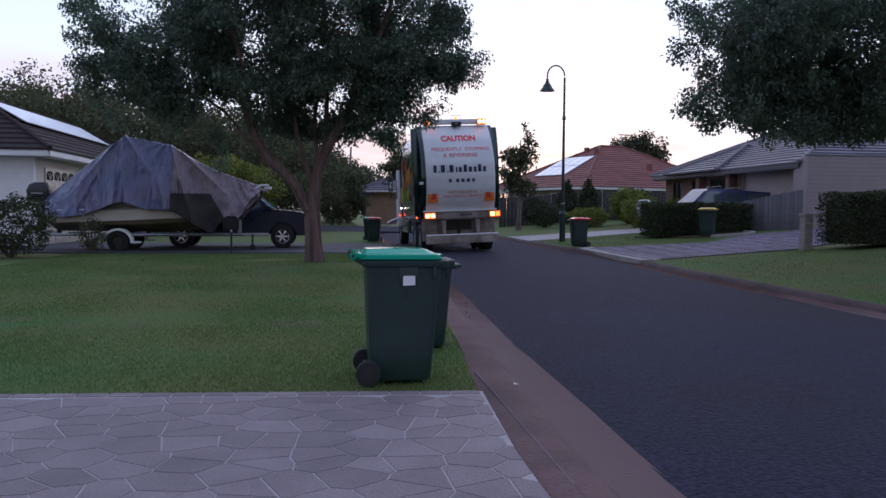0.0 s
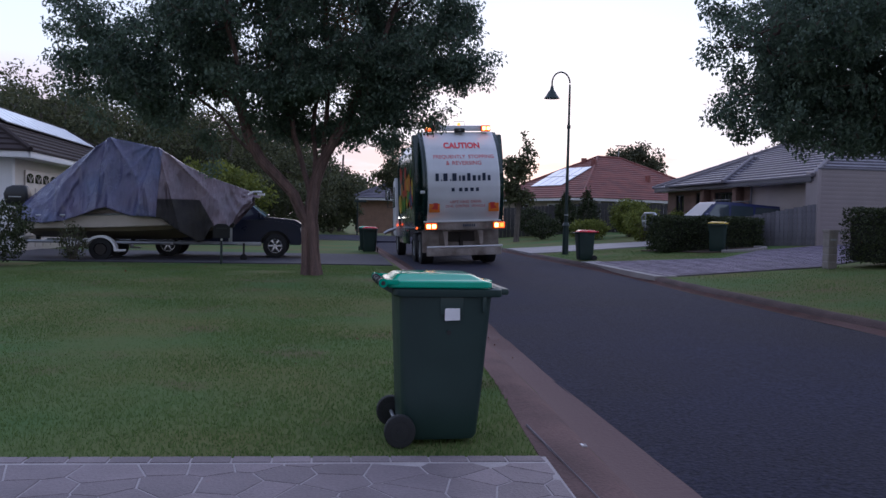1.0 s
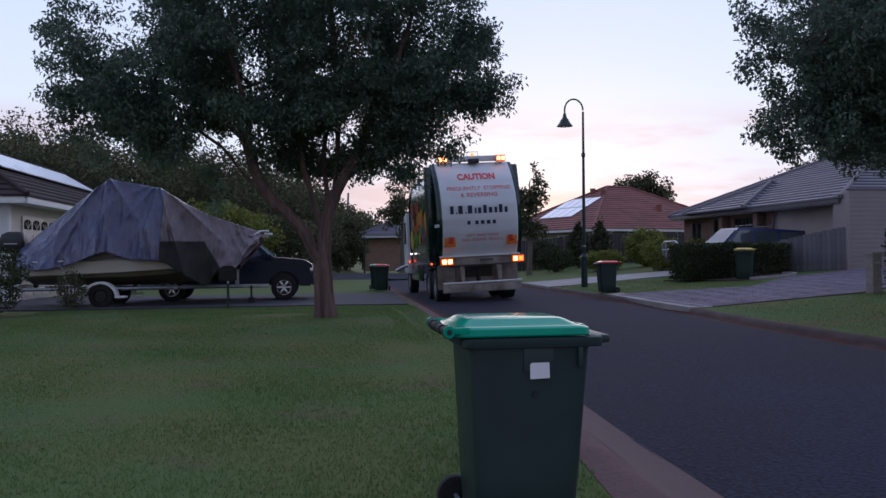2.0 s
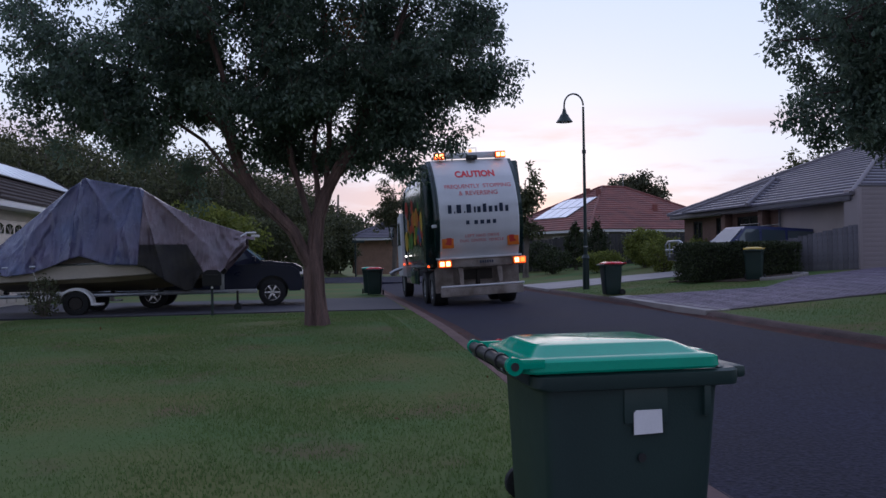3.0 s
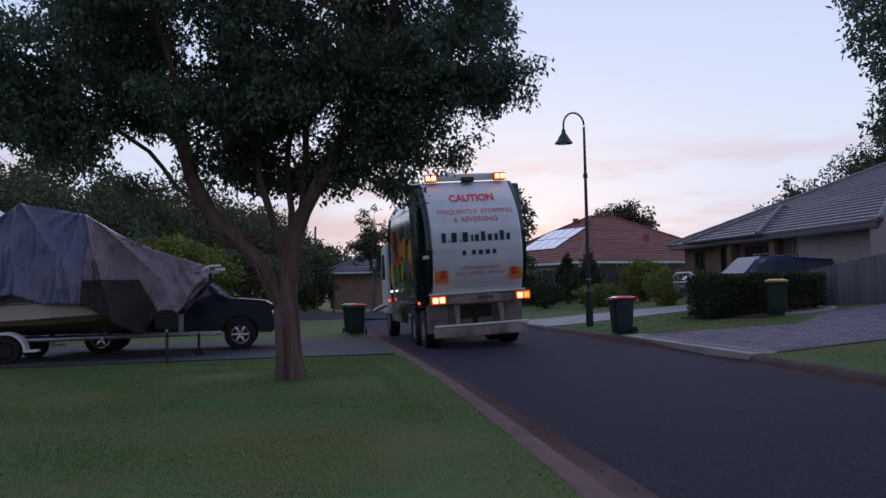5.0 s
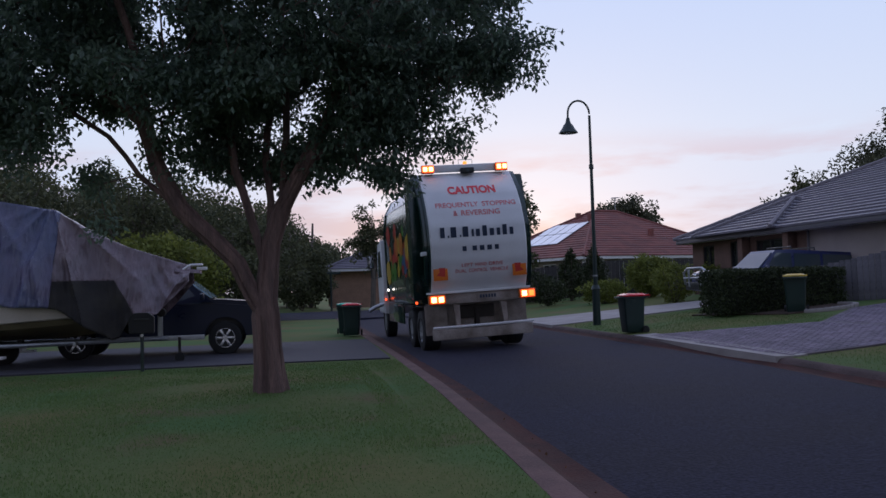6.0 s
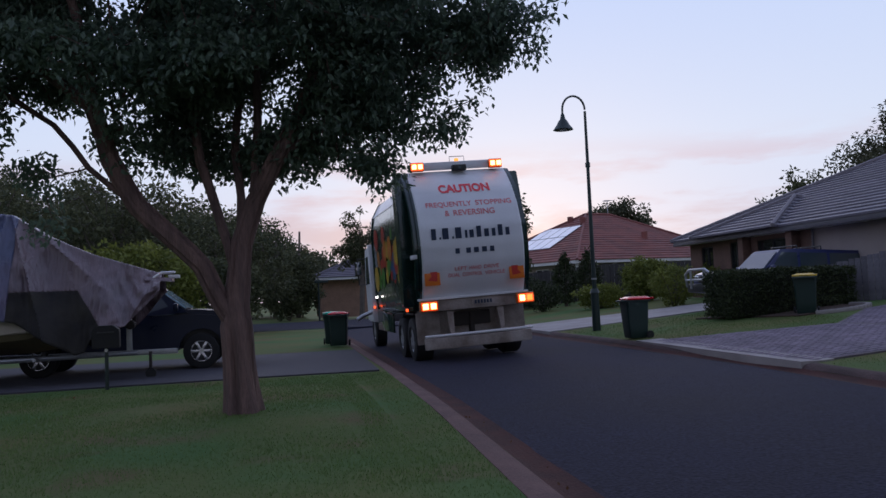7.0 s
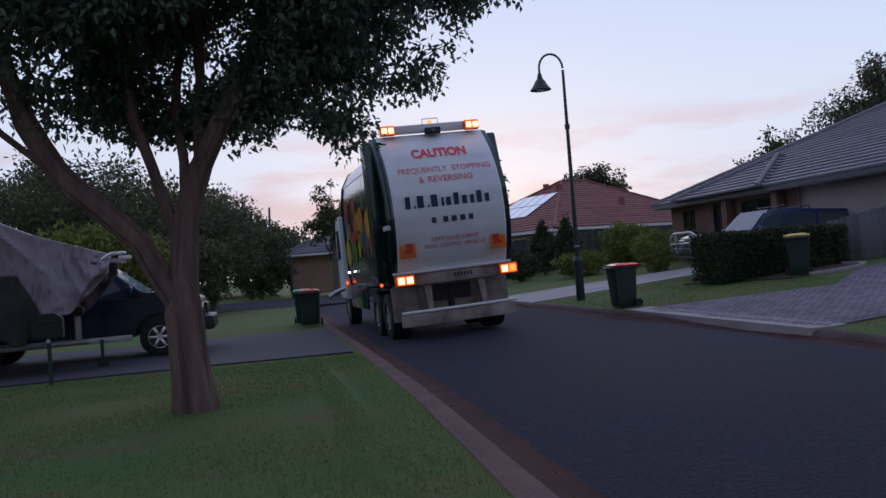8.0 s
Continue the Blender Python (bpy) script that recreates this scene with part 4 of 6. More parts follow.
zz = [1.40 + 0.1 * k for k in range(29)]
W = 1.13
bm = loft([[(-W, tail_y(z) + 0.03, z), (-W + 0.03, tail_y(z), z), (W - 0.03, tail_y(z), z), (W, tail_y(z) + 0.03, z), (W, tail_y(z) + 0.10, z), (-W, tail_y(z) + 0.10, z)] for z in zz])
tailgate = part("tailgate", bm, M_WHITE, TRUCK, "curved white tailgate")
for s in (-1, 1):
    poly = [(tail_y(z) + 0.04, z) for z in zz] + [(1.62, 4.2), (1.45, 3.5), (1.12, 2.6), (1.0, 1.6), (0.95, 1.30), (0.40, 1.30)]
    part("tailgate_side", prism(poly, "x", s * (W + 0.002), s * (W + 0.05), 0.0), M_TGREEN, TRUCK, "dark green tailgate side")
    rib = [(tail_y(z) + 0.10, z) for z in zz[2:]] + [(tail_y(z) + 0.30, z) for z in reversed(zz[2:])]
    part("tailgate_rib", prism(rib, "x", s * (W + 0.05), s * (W + 0.13), 0.01), M_TGREEN, TRUCK)
part("latch", box((0.10, 0.32, 0.09), (-W - 0.13, 0.26, 2.30), 0.015), M_WHITE, TRUCK, "white latch bar")
# top lamp beam
part("lamp_beam", box((2.02, 0.16, 0.17), (0, 1.0, 4.32), 0.03), M_WHITE, TRUCK)
for s in (-1, 1):
    h = part("top_lamp", box((0.30, 0.12, 0.20), (s * 0.90, 0.88, 4.30), 0.02), M_ORANGE, TRUCK, "amber lamp housing")
    for k in (-1, 1):
        part("lens", box((0.135, 0.03, 0.15), (s * 0.90 + 0.07 * k, 0.81, 4.30), 0.01), M_LAMPRED, h, "lit red lens")
        part("lens_core", box((0.095, 0.02, 0.10), (s * 0.90 + 0.07 * k, 0.794, 4.30), 0.008), M_LAMPHOT, h, "bright lit bulb")
cam_box = part("rear_camera", box((0.32, 0.14, 0.13), (0.05, 0.85, 4.24), 0.02), M_BLACK, TRUCK, "black reversing camera box")
part("lens", rod((0.05, 0.77, 4.24), (0.05, 0.785, 4.24), 0.035), M_GLASS, cam_box)
bea = part("beacon", rod((0.12, 1.3, 4.40), (0.12, 1.3, 4.52), 0.06, 0.045, 16), M_LAMPAMB, TRUCK, "amber rotating beacon")
part("beacon_guard", tube([(-0.05, 1.25, 4.40), (-0.05, 1.25, 4.56), (0.29, 1.25, 4.56), (0.29, 1.25, 4.40)], 0.010), M_STEEL, TRUCK)


def on_tail(z):
    return tail_y(z) - 0.006


def tail_text(text, size, material, z, x, width, bold=0.0):
    """One row of words on the tailgate, each word a piece of its own."""
    slope = (tail_y(z + 0.1) - tail_y(z - 0.1)) / 0.2
    words = text.split()
    unit = width / (sum(len(q) for q in words) + 0.7 * (len(words) - 1))
    at = x - width / 2
    for q in words:
        w = unit * len(q)
        ob = lettering(q, size, material, TRUCK, (at + w / 2, on_tail(z), z), w * 0.97, bold=bold)
        ob.rotation_euler = (-math.atan(slope), 0, 0)
        at += w + 0.7 * unit


tail_text("CAUTION", 0.33, M_REDTXT, 3.73, 0.03, 1.18, 0.014)
tail_text("FREQUENTLY STOPPING", 0.185, M_PINKTXT, 3.37, 0.04, 1.94, 0.002)
tail_text("& REVERSING", 0.185, M_PINKTXT, 3.17, 0.03, 1.12, 0.002)
tail_text("LEFT HAND DRIVE", 0.115, M_PINKTXT, 1.98, 0.05, 0.98)
tail_text("DUAL CONTROL VEHICLE", 0.115, M_PINKTXT, 1.85, 0.05, 1.26)
# the owner's name stands as plain bars
for z, x0, letters in ((2.62, -0.89, ("C14", "d", "C18", "d", "C18", "x07", "x13", "C14", "x14", "x11", "C14", "x12")), (2.30, -0.40, ("C13", "g", "C14", "x15", "x15", "x13"))):
    x = x0
    for q in letters:
        w = 0.045 if q == "d" else (0.05 if q == "g" else int(q[1:]) / 100)
        if q != "g":
            hgt = 0.05 if q == "d" else (0.235 if q[0] == "C" else 0.165)
            part("name_bar", box((w * 0.72, 0.006, hgt), (x + w * 0.36, on_tail(z) - 0.002, z + hgt / 2)), M_NAVYTXT, TRUCK, "dark navy lettering shown as a bar")
        x += w + 0.028
for s in (-1, 1):
    z = 1.88
    pl = part("hazard_plate", box((0.33, 0.012, 0.42), (s * 0.93, on_tail(z) - 0.006, z), 0.004), M_ORANGE, TRUCK, "orange reflective plate")
    pl.rotation_euler = (0, 0, 0)
    x = s * 0.93
    part("hazard_panel", prism([(x - s * 0.12, z + 0.16), (x + s * 0.05, z + 0.13), (x + s * 0.02, z - 0.02), (x + s * 0.10, z - 0.10), (x - s * 0.10, z - 0.13)], "y", on_tail(z) - 0.018, on_tail(z) - 0.013), M_RED, pl, "red reflective panel")
# lower lamp bar with a lip on top
lamp_bar = part("lamp_bar", box((2.36, 0.26, 0.24), (0, 0.44, 1.24), 0.02), M_DIRTY, TRUCK, "grey steel lamp bar")
part("lip", box((2.40, 0.34, 0.05), (0, 0.42, 1.385), 0.012), M_WHITE, lamp_bar)
for s in (-1, 1):
    lx = -1.02 if s < 0 else 1.12
    h = part("tail_lamp", box((0.40, 0.10, 0.22), (lx, 0.27, 1.24), 0.02), M_ORANGE, TRUCK, "orange tail lamp housing")
    for k in (0, 1):
        x = lx - 0.085 + 0.17 * k
        part("lens", box((0.155, 0.03, 0.16), (x, 0.212, 1.24), 0.01), M_LAMPRED, h, "lit red lens")
        part("lens_core", box((0.115, 0.02, 0.12), (x, 0.195, 1.24), 0.01), M_LAMPHOT if k == 0 or s < 0 else M_LAMPAMB, h, "bright lit bulb")
plate = part("number_plate", box((0.52, 0.02, 0.13), (0.18, 0.30, 1.25), 0.005), M_DIRTY, TRUCK, "pale number plate")
for k in range(6):
    part("plate_bar", box((0.045, 0.006, 0.075), (0.01 + k * 0.068, 0.287, 1.25)), M_NAVYTXT, plate)
# under the tail
part("skirt", box((2.30, 0.06, 0.62), (0, 0.95, 0.83), 0.01), M_DIRTY, TRUCK, "dirt-stained white skirt")
for s in (-1, 1):
    part("mud_panel", box((0.52, 0.05, 0.70), (s * 0.97, 0.80, 0.76), 0.015), M_DIRTY, TRUCK, "dirty white mudguard panel")
    part("strut", loft([[(s * 0.56 + dx * wd, yy + dy, zc) for dx, dy in ((-1, -0.03), (1, -0.03), (1, 0.03), (-1, 0.03))] for wd, yy, zc in ((0.075, 0.40, 1.13), (0.06, 0.32, 0.85), (0.035, 0.24, 0.50))]), M_DIRTY, TRUCK)
part("bumper_rail", tube([(-1.16, 0.24, 0.60), (0, 0.20, 0.60), (1.22, 0.24, 0.60)], 0.03, 8), M_WHITE, TRUCK, "white tube rail")
part("bumper_bar", box((2.36, 0.12, 0.24), (0, 0.24, 0.44), 0.03), M_DIRTY, TRUCK, "dirty white bumper bar")
part("centre_box", box((1.3, 1.2, 0.5), (0, 1.6, 0.80), 0.03), M_CHASSIS, TRUCK)
part("hitch", box((0.10, 0.2, 0.5), (0.02, 0.86, 0.75), 0.01), M_CHASSIS, TRUCK)
part("chassis", box((0.9, 8.4, 0.3), (0, 5.0, 0.9), 0.02), M_CHASSIS, TRUCK)
# body, rounded at the top
sec = [(-1.22, 1.15), (-1.25, 1.4), (-1.25, 3.2), (-1.18, 3.7), (-0.98, 4.05), (-0.7, 4.2), (0.7, 4.2), (0.98, 4.05), (1.18, 3.7), (1.25, 3.2), (1.25, 1.4), (1.22, 1.15)]
part("body", loft([[(x, y, z) for x, z in sec] for y in (1.05, 6.4)]), M_TGREEN, TRUCK, "glossy dark green compactor body")
part("body_roof", loft([[(x * 1.006, y, z + 0.010) for x, z in sec[3:9]] for y in (1.7, 6.3)], caps=False, closed=False), M_WHITE, TRUCK, "white roof panel")
for y in (1.5, 6.3):
    part("body_rib", loft([[(x * 1.025, y + d, 1.15 + (z - 1.15) * 1.01) for x, z in sec] for d in (0, 0.10)]), M_TGREEN, TRUCK)
# tall hinge columns stand beside the tailgate
for s in (-1, 1):
    col = [(1.30, 1.25), (0.98, 1.25), (0.80, 2.0), (0.72, 2.7), (0.80, 3.4), (0.98, 4.12), (1.34, 4.12), (1.30, 3.4)]
    part("hinge_column", prism(col, "x", s * (W + 0.05), s * (W + 0.30), 0.02), M_TGREEN, TRUCK, "dark green hinge column")
# printed picture on the side: overlapping blotches of fruit colours
fruit = [mat("print_red", (0.40, 0.03, 0.02), 0.35, vary=0.3, scale=6, fine=30, bump=0), mat("print_yellow", (0.50, 0.33, 0.03), 0.35, vary=0.3, scale=6, fine=30, bump=0), mat("print_green", (0.07, 0.22, 0.03), 0.35, vary=0.3, scale=6, fine=30, bump=0), mat("print_orange", (0.50, 0.16, 0.02), 0.35, vary=0.3, scale=6, fine=30, bump=0), mat("print_blue", (0.03, 0.10, 0.22), 0.35, vary=0.3, scale=6, fine=30, bump=0)]
rng = random.Random(4)
for k in range(34):
    y, z, r = 2.0 + 4.0 * rng.random(), 1.9 + 1.2 * rng.random(), 0.14 + 0.22 * rng.random()
    bm = bmesh.new()
    bmesh.ops.create_circle(bm, cap_ends=True, segments=14, radius=r)
    bmesh.ops.scale(bm, vec=(1, 0.75 + 0.4 * rng.random(), 1), verts=bm.verts)
    bmesh.ops.transform(bm, matrix=Matrix.Translation((-1.253 - 0.0006 * k, y, z)) @ Matrix.Rotation(radians(90), 4, "Y"), verts=bm.verts)
    part("side_picture", bm, rng.choice(fruit), TRUCK, "printed fruit colours")
part("side_skirt", box((0.06, 2.6, 0.55), (-1.22, 5.2, 0.85), 0.02), M_TGREEN, TRUCK)
# lifting arm mast and marker lamps at the kerb side
part("lift_mast", box((0.14, 0.26, 2.2), (-1.30, 6.6, 1.9), 0.02), M_WHITE, TRUCK)
part("lift_arm", tube([(-1.32, 6.7, 1.1), (-1.62, 6.8, 1.0), (-1.80, 6.8, 0.9)], 0.06, 8), M_STEEL, TRUCK)
part("marker_lamp", box((0.05, 0.05, 0.05), (-1.33, 5.8, 1.50), 0.01), M_LAMPWHITE, TRUCK)
part("marker_lamp", box((0.05, 0.06, 0.06), (-1.33, 1.2, 1.18), 0.01), M_LAMPRED, TRUCK)
part("marker_lamp", box((0.05, 0.06, 0.06), (-1.33, 6.4, 1.22), 0.01), M_LAMPRED, TRUCK)
# cab
cab = prism([(7.0, 0.75), (7.0, 2.95), (7.25, 3.05), (8.7, 3.0), (9.1, 2.1), (9.15, 0.75)], "x", -1.18, 1.18, 0.04)
cab = part("cab", cab, M_WHITE, TRUCK, "white truck cab")
for s in (-1, 1):
    part("cab_window", prism([(7.35, 1.9), (7.35, 2.75), (8.5, 2.72), (8.8, 2.0), (8.8, 1.9)], "x", s * 1.182, s * 1.20, 0.005), M_GLASS, cab)
    arm = part("mirror_arm", tube([(s * 1.18, 8.7, 2.7), (s * 1.42, 8.8, 2.7), (s * 1.42, 8.8, 1.9), (s * 1.18, 8.7, 1.9)], 0.018), M_BLACK, TRUCK)
    part("mirror", box((0.20, 0.08, 0.42), (s * 1.42, 8.78, 2.42), 0.02), M_BLACK, arm)
    part("mirror_glass", box((0.16, 0.01, 0.36), (s * 1.42, 8.735, 2.42), 0.003), M_MIRROR, arm)
for y in (1.50, 2.85, 7.95):
    for s in (-1, 1):
        add_wheel(TRUCK, (s * 1.02, y, 0.50), 0.50, 0.42 if y < 7 else 0.32, 8, M_STEEL, s)
for y in (1.50, 2.85):
    part("axle", rod((-0.9, y, 0.5), (0.9, y, 0.5), 0.09), M_CHASSIS, TRUCK)
for s in (-1, 1):
    bm = bmesh.new()
    for k in range(3):
        box((0.46, 0.9, 0.03), (s * 1.02, 1.45 + 1.25 * k, 1.08), 0.01, None, bm)
    part("mudguard", bm, M_BLACK, TRUCK)

# ---- street lamp ----
lamp = empty("street_lamp", pose(9.18, 32.0, 0.05, 0, 0, 0))
part("base_sleeve", rod((0, 0, 0), (0, 0, 1.15), 0.125, 0.115, 16), M_POST, lamp)
part("collar", rod((0, 0, 1.15), (0, 0, 1.28), 0.15, 0.10, 16), M_POST, lamp)
part("pole", tube([(0, 0, 1.2), (0, 0, 5.0), (0, 0, 6.7)], [0.07, 0.05, 0.04], 12), M_POST, lamp)
part("pole_joint", rod((0, 0, 4.98), (0, 0, 5.12), 0.075, 0.075, 14), M_POST, lamp)
part("crook", tube([(-0.36 + 0.36 * math.cos(a * math.pi / 12), 0, 6.75 + 0.42 * math.sin(a * math.pi / 12)) for a in range(13)] + [(-0.72, 0, 6.58)], 0.032, 10), M_POST, lamp)
sh = part("shade", loft([[(-0.72 + r * math.cos(k * math.tau / 20), r * math.sin(k * math.tau / 20), z) for k in range(20)] for r, z in ((0.05, 6.62), (0.07, 6.52), (0.09, 6.45), (0.15, 6.38), (0.20, 6.28), (0.29, 6.16), (0.31, 6.13), (0.27, 6.14))]), M_POST, lamp, "bell-shaped lamp shade")
part("bulb", rod((-0.72, 0, 6.10), (-0.72, 0, 6.16), 0.10, 0.12, 14), M_STICKER, sh)
part("band", rod((0, 0, 1.55), (0, 0, 1.60), 0.082, 0.082, 14), M_STEEL, lamp)
tagged(lamp, "dark green street lamp with crook arm and bell shade", "street lamp")

# ---- letterbox and block pillar ----
lb = empty("letterbox", pose(-3.06, 23.2, 0.0, 0, 0, 5))
part("post", rod((0, 0, -0.05), (0, 0, 0.75), 0.035, 0.03), M_POST, lb)
body = prism([(-0.22, 0.72), (0.22, 0.72), (0.22, 1.02), (0.12, 1.10), (-0.12, 1.10), (-0.22, 1.02)], "y", -0.13, 0.13, 0.01)
body = part("box", body, M_RUBBER, lb)
part("slot", box((0.26, 0.02, 0.03), (0, -0.135, 0.98), 0.004), M_BLACK, body)
part("reflector", rod((0, -0.04, 0.68), (0, -0.05, 0.68), 0.03), M_STICKER, lb)
tagged(lb, "black metal letterbox on a thin post in the lawn", "letterbox")
pl = empty("block_pillar", pose(12.6, 19.9, 0.30, 0, 0, 3))
for k in range(5):
    for j in range(2):
        part("block", box((0.195, 0.40, 0.19), ((-0.1 + 0.2 * j), 0, 0.10 + 0.2 * k), 0.008), M_BLOCK, pl)
part("capstone", box((0.48, 0.48, 0.07), (0, 0, 1.035), 0.012), M_BLOCK, pl)
part("mail_slot", box((0.26, 0.02, 0.05), (0, -0.205, 0.80), 0.004), M_STEEL, pl)
pl.scale = (0.62, 0.62, 0.95)
tagged(pl, "cream concrete block letterbox pillar with a capstone", "letterbox")

# ---- boat on its trailer, under a tarpaulin ----
BY0 = 25.35
boat = empty("boat", pose(-6.0, BY0, 0.0))


def hull_ring(x, beam, keel, chine, sheer):
    return [(x, 0, keel), (x, -beam * 0.45, keel + (chine - keel) * 0.55), (x, -beam * 0.86, chine), (x, -beam, (chine + sheer) / 2), (x, -beam * 1.02, sheer), (x, beam * 1.02, sheer), (x, beam, (chine + sheer) / 2), (x, beam * 0.86, chine), (x, beam * 0.45, keel + (chine - keel) * 0.55)]


hs = [(-2.45, 0.86, 0.60, 0.80, 1.18), (-1.2, 0.92, 0.58, 0.80, 1.22), (0.2, 0.92, 0.57, 0.82, 1.28), (1.2, 0.76, 0.60, 0.88, 1.34), (2.0, 0.48, 0.70, 1.0, 1.40), (2.6, 0.20, 0.95, 1.18, 1.44), (2.85, 0.05, 1.25, 1.36, 1.47)]
part("hull", loft([hull_ring(*h) for h in hs]), M_HULL2, boat, "olive aluminium hull")
for s in (-1, 1):
    bm = loft([[(x, s * b * 1.02, z - 0.34), (x, s * b * 1.06, z - 0.32), (x, s * b * 1.07, z + 0.03), (x, s * b * 1.0, z + 0.03)] for x, b, k, c, z in hs])
    part("topside", bm, M_HULL, boat, "cream upper side")
    part("gunwale", tube([(x, s * b * 1.07, z + 0.02) for x, b, k, c, z in hs], 0.03, 8), M_STEEL, boat)
    for z0 in (0.86, 0.98):
        part("strake", tube([(x, s * (b * (0.9 if z0 < 0.9 else 0.97) + 0.015), z0 + 0.05 * i) for i, (x, b, k, c, z) in enumerate(hs[:6])], 0.018, 6), M_HULL, boat)
part("cabin", prism([(-1.2, 1.2), (-0.9, 1.9), (0.5, 1.85), (1.3, 1.42)], "y", -0.72, 0.72, 0.05), M_HULL, boat)
part("canopy_post", tube([(-0.5, 0, 1.3), (-0.5, 0, 3.35)], 0.02), M_STEEL, boat)
part("canopy_post", tube([(0.85, 0, 1.3), (0.85, 0, 3.1)], 0.02), M_STEEL, boat)
ob_m = part("outboard", loft([rounded(w, d, 0.09, z, -2.95 + dx, 0) for z, w, d, dx in ((1.45, 0.42, 0.30, 0.05), (1.55, 0.62, 0.42, 0), (1.80, 0.66, 0.44, -0.02), (1.98, 0.56, 0.38, 0), (2.05, 0.38, 0.26, 0.04))]), M_BLACK, boat, "black outboard motor cowl")
part("motor_leg", loft([rounded(w, d, 0.03, z, -2.85 + dx, 0) for z, w, d, dx in ((1.48, 0.30, 0.2, 0), (1.1, 0.24, 0.14, 0), (0.75, 0.22, 0.10, -0.05), (0.62, 0.30, 0.08, -0.08))]), M_BLACK, ob_m)
part("stripe", box((0.34, 0.45, 0.03), (-2.97, 0, 1.72), 0.005), M_STEEL, ob_m)
part("bracket", box((0.25, 0.3, 0.42), (-2.55, 0, 1.20), 0.02), M_STEEL, boat)
part("bow_rail", tube([(3.45, -0.22, 1.94), (3.6, -0.18, 2.04), (3.82, -0.08, 2.05), (3.82, 0.08, 2.05), (3.6, 0.18, 2.04), (3.45, 0.22, 1.94)], 0.022, 8), M_FASCIA, boat, "white bow rail")
part("bow_fitting", box((0.22, 0.10, 0.07), (3.82, 0, 1.96), 0.02), M_FASCIA, boat, "white bow fitting")
tagged(boat, "open fishing boat with cream topside and black outboard", "boat")

trailer = empty("boat_trailer", pose(-6.0, BY0, 0.0))
for s in (-1, 1):
    part("frame_rail", tube([(-2.5, s * 0.72, 0.50), (0.5, s * 0.72, 0.50), (2.0, s * 0.35, 0.50), (3.1, s * 0.06, 0.50)], 0.045, 8), M_STEEL, trailer)
    own = wheel_mesh(0.31, 0.20, 26)
    bmesh.ops.rotate(own, matrix=Matrix.Rotation(radians(90), 3, "Z"), verts=own.verts)
    bmesh.ops.translate(own, vec=(-0.45, s * 0.98, 0.315), verts=own.verts)
    w = part("wheel", own, M_RUBBER, trailer)
    part("rim", rod((-0.45, s * 1.0, 0.315), (-0.45, s * 1.06, 0.315), 0.17, 0.15, 20), M_CHASSIS, w)
    arc = [(math.cos(a), math.sin(a)) for a in [radians(d) for d in range(-5, 190, 13)]]
    guard = [(-0.45 + 0.43 * c, 0.30 + 0.40 * n) for c, n in arc] + [(-0.45 + 0.37 * c, 0.30 + 0.34 * n) for c, n in reversed(arc)]
    part("mudguard", prism(guard, "y", s * 0.84, s * 1.12), M_FASCIA, trailer, "white rounded mudguard")
    part("guard_step", box((0.22, 0.26, 0.05), (0.08, s * 0.98, 0.29), 0.01), M_FASCIA, trailer)
    part("mudguard_tail", box((0.5, 0.06, 0.14), (-1.2, s * 0.80, 0.45), 0.01), M_FASCIA, trailer)
for x in (-2.4, -1.3, 0.2, 1.4):
    part("cross_member", rod((x, -0.72, 0.5), (x, 0.72, 0.5), 0.035), M_STEEL, trailer)
    part("keel_roller", rod((x, -0.08, 0.57), (x, 0.08, 0.57), 0.05), M_RUBBER, trailer)
part("draw_bar", box((1.7, 0.10, 0.10), (3.0, 0, 0.50), 0.01), M_STEEL, trailer)
part("winch_post", box((0.10, 0.10, 0.75), (2.95, 0, 0.85), 0.01), M_STEEL, trailer)
part("winch", rod((2.98, -0.12, 1.05), (2.98, 0.12, 1.05), 0.09), M_CHASSIS, trailer)
jock = part("jockey_stand", rod((3.35, -0.12, 0.10), (3.35, -0.12, 0.52), 0.03), M_CHASSIS, trailer)
part("jockey_wheel", rod((3.35, -0.16, 0.10), (3.35, -0.08, 0.10), 0.10, 0.10, 16), M_RUBBER, jock)
part("axle", rod((-0.45, -0.98, 0.31), (-0.45, 0.98, 0.31), 0.035), M_CHASSIS, trailer)
part("tail_board", box((0.06, 1.7, 0.16), (-2.62, 0, 0.55), 0.01), M_FASCIA, trailer)
tagged(trailer, "galvanised boat trailer with white mudguards", "trailer")

tarp = empty("tarpaulin", pose(-6.0, BY0, 0.0))
RIDGE = ((-2.7, 1.62), (-0.62, 3.36), (-0.44, 3.50), (-0.34, 3.46), (0.76, 3.26), (0.90, 3.24), (1.6, 2.80), (2.3, 2.46), (3.6, 2.02))
HEM = ((-2.7, 1.15), (-2.0, 1.02), (-1.4, 1.10), (-0.8, 1.32), (-0.3, 1.50), (0.3, 1.28), (0.9, 1.26), (1.17, 1.22), (2.15, 0.58), (2.3, 0.62), (2.5, 1.00), (3.0, 1.05), (3.6, 1.70))
WID = ((-2.7, 1.02), (-1.0, 1.20), (1.0, 1.20), (2.2, 1.0), (3.0, 0.75), (3.6, 0.48))


GUNWALE = 1.75


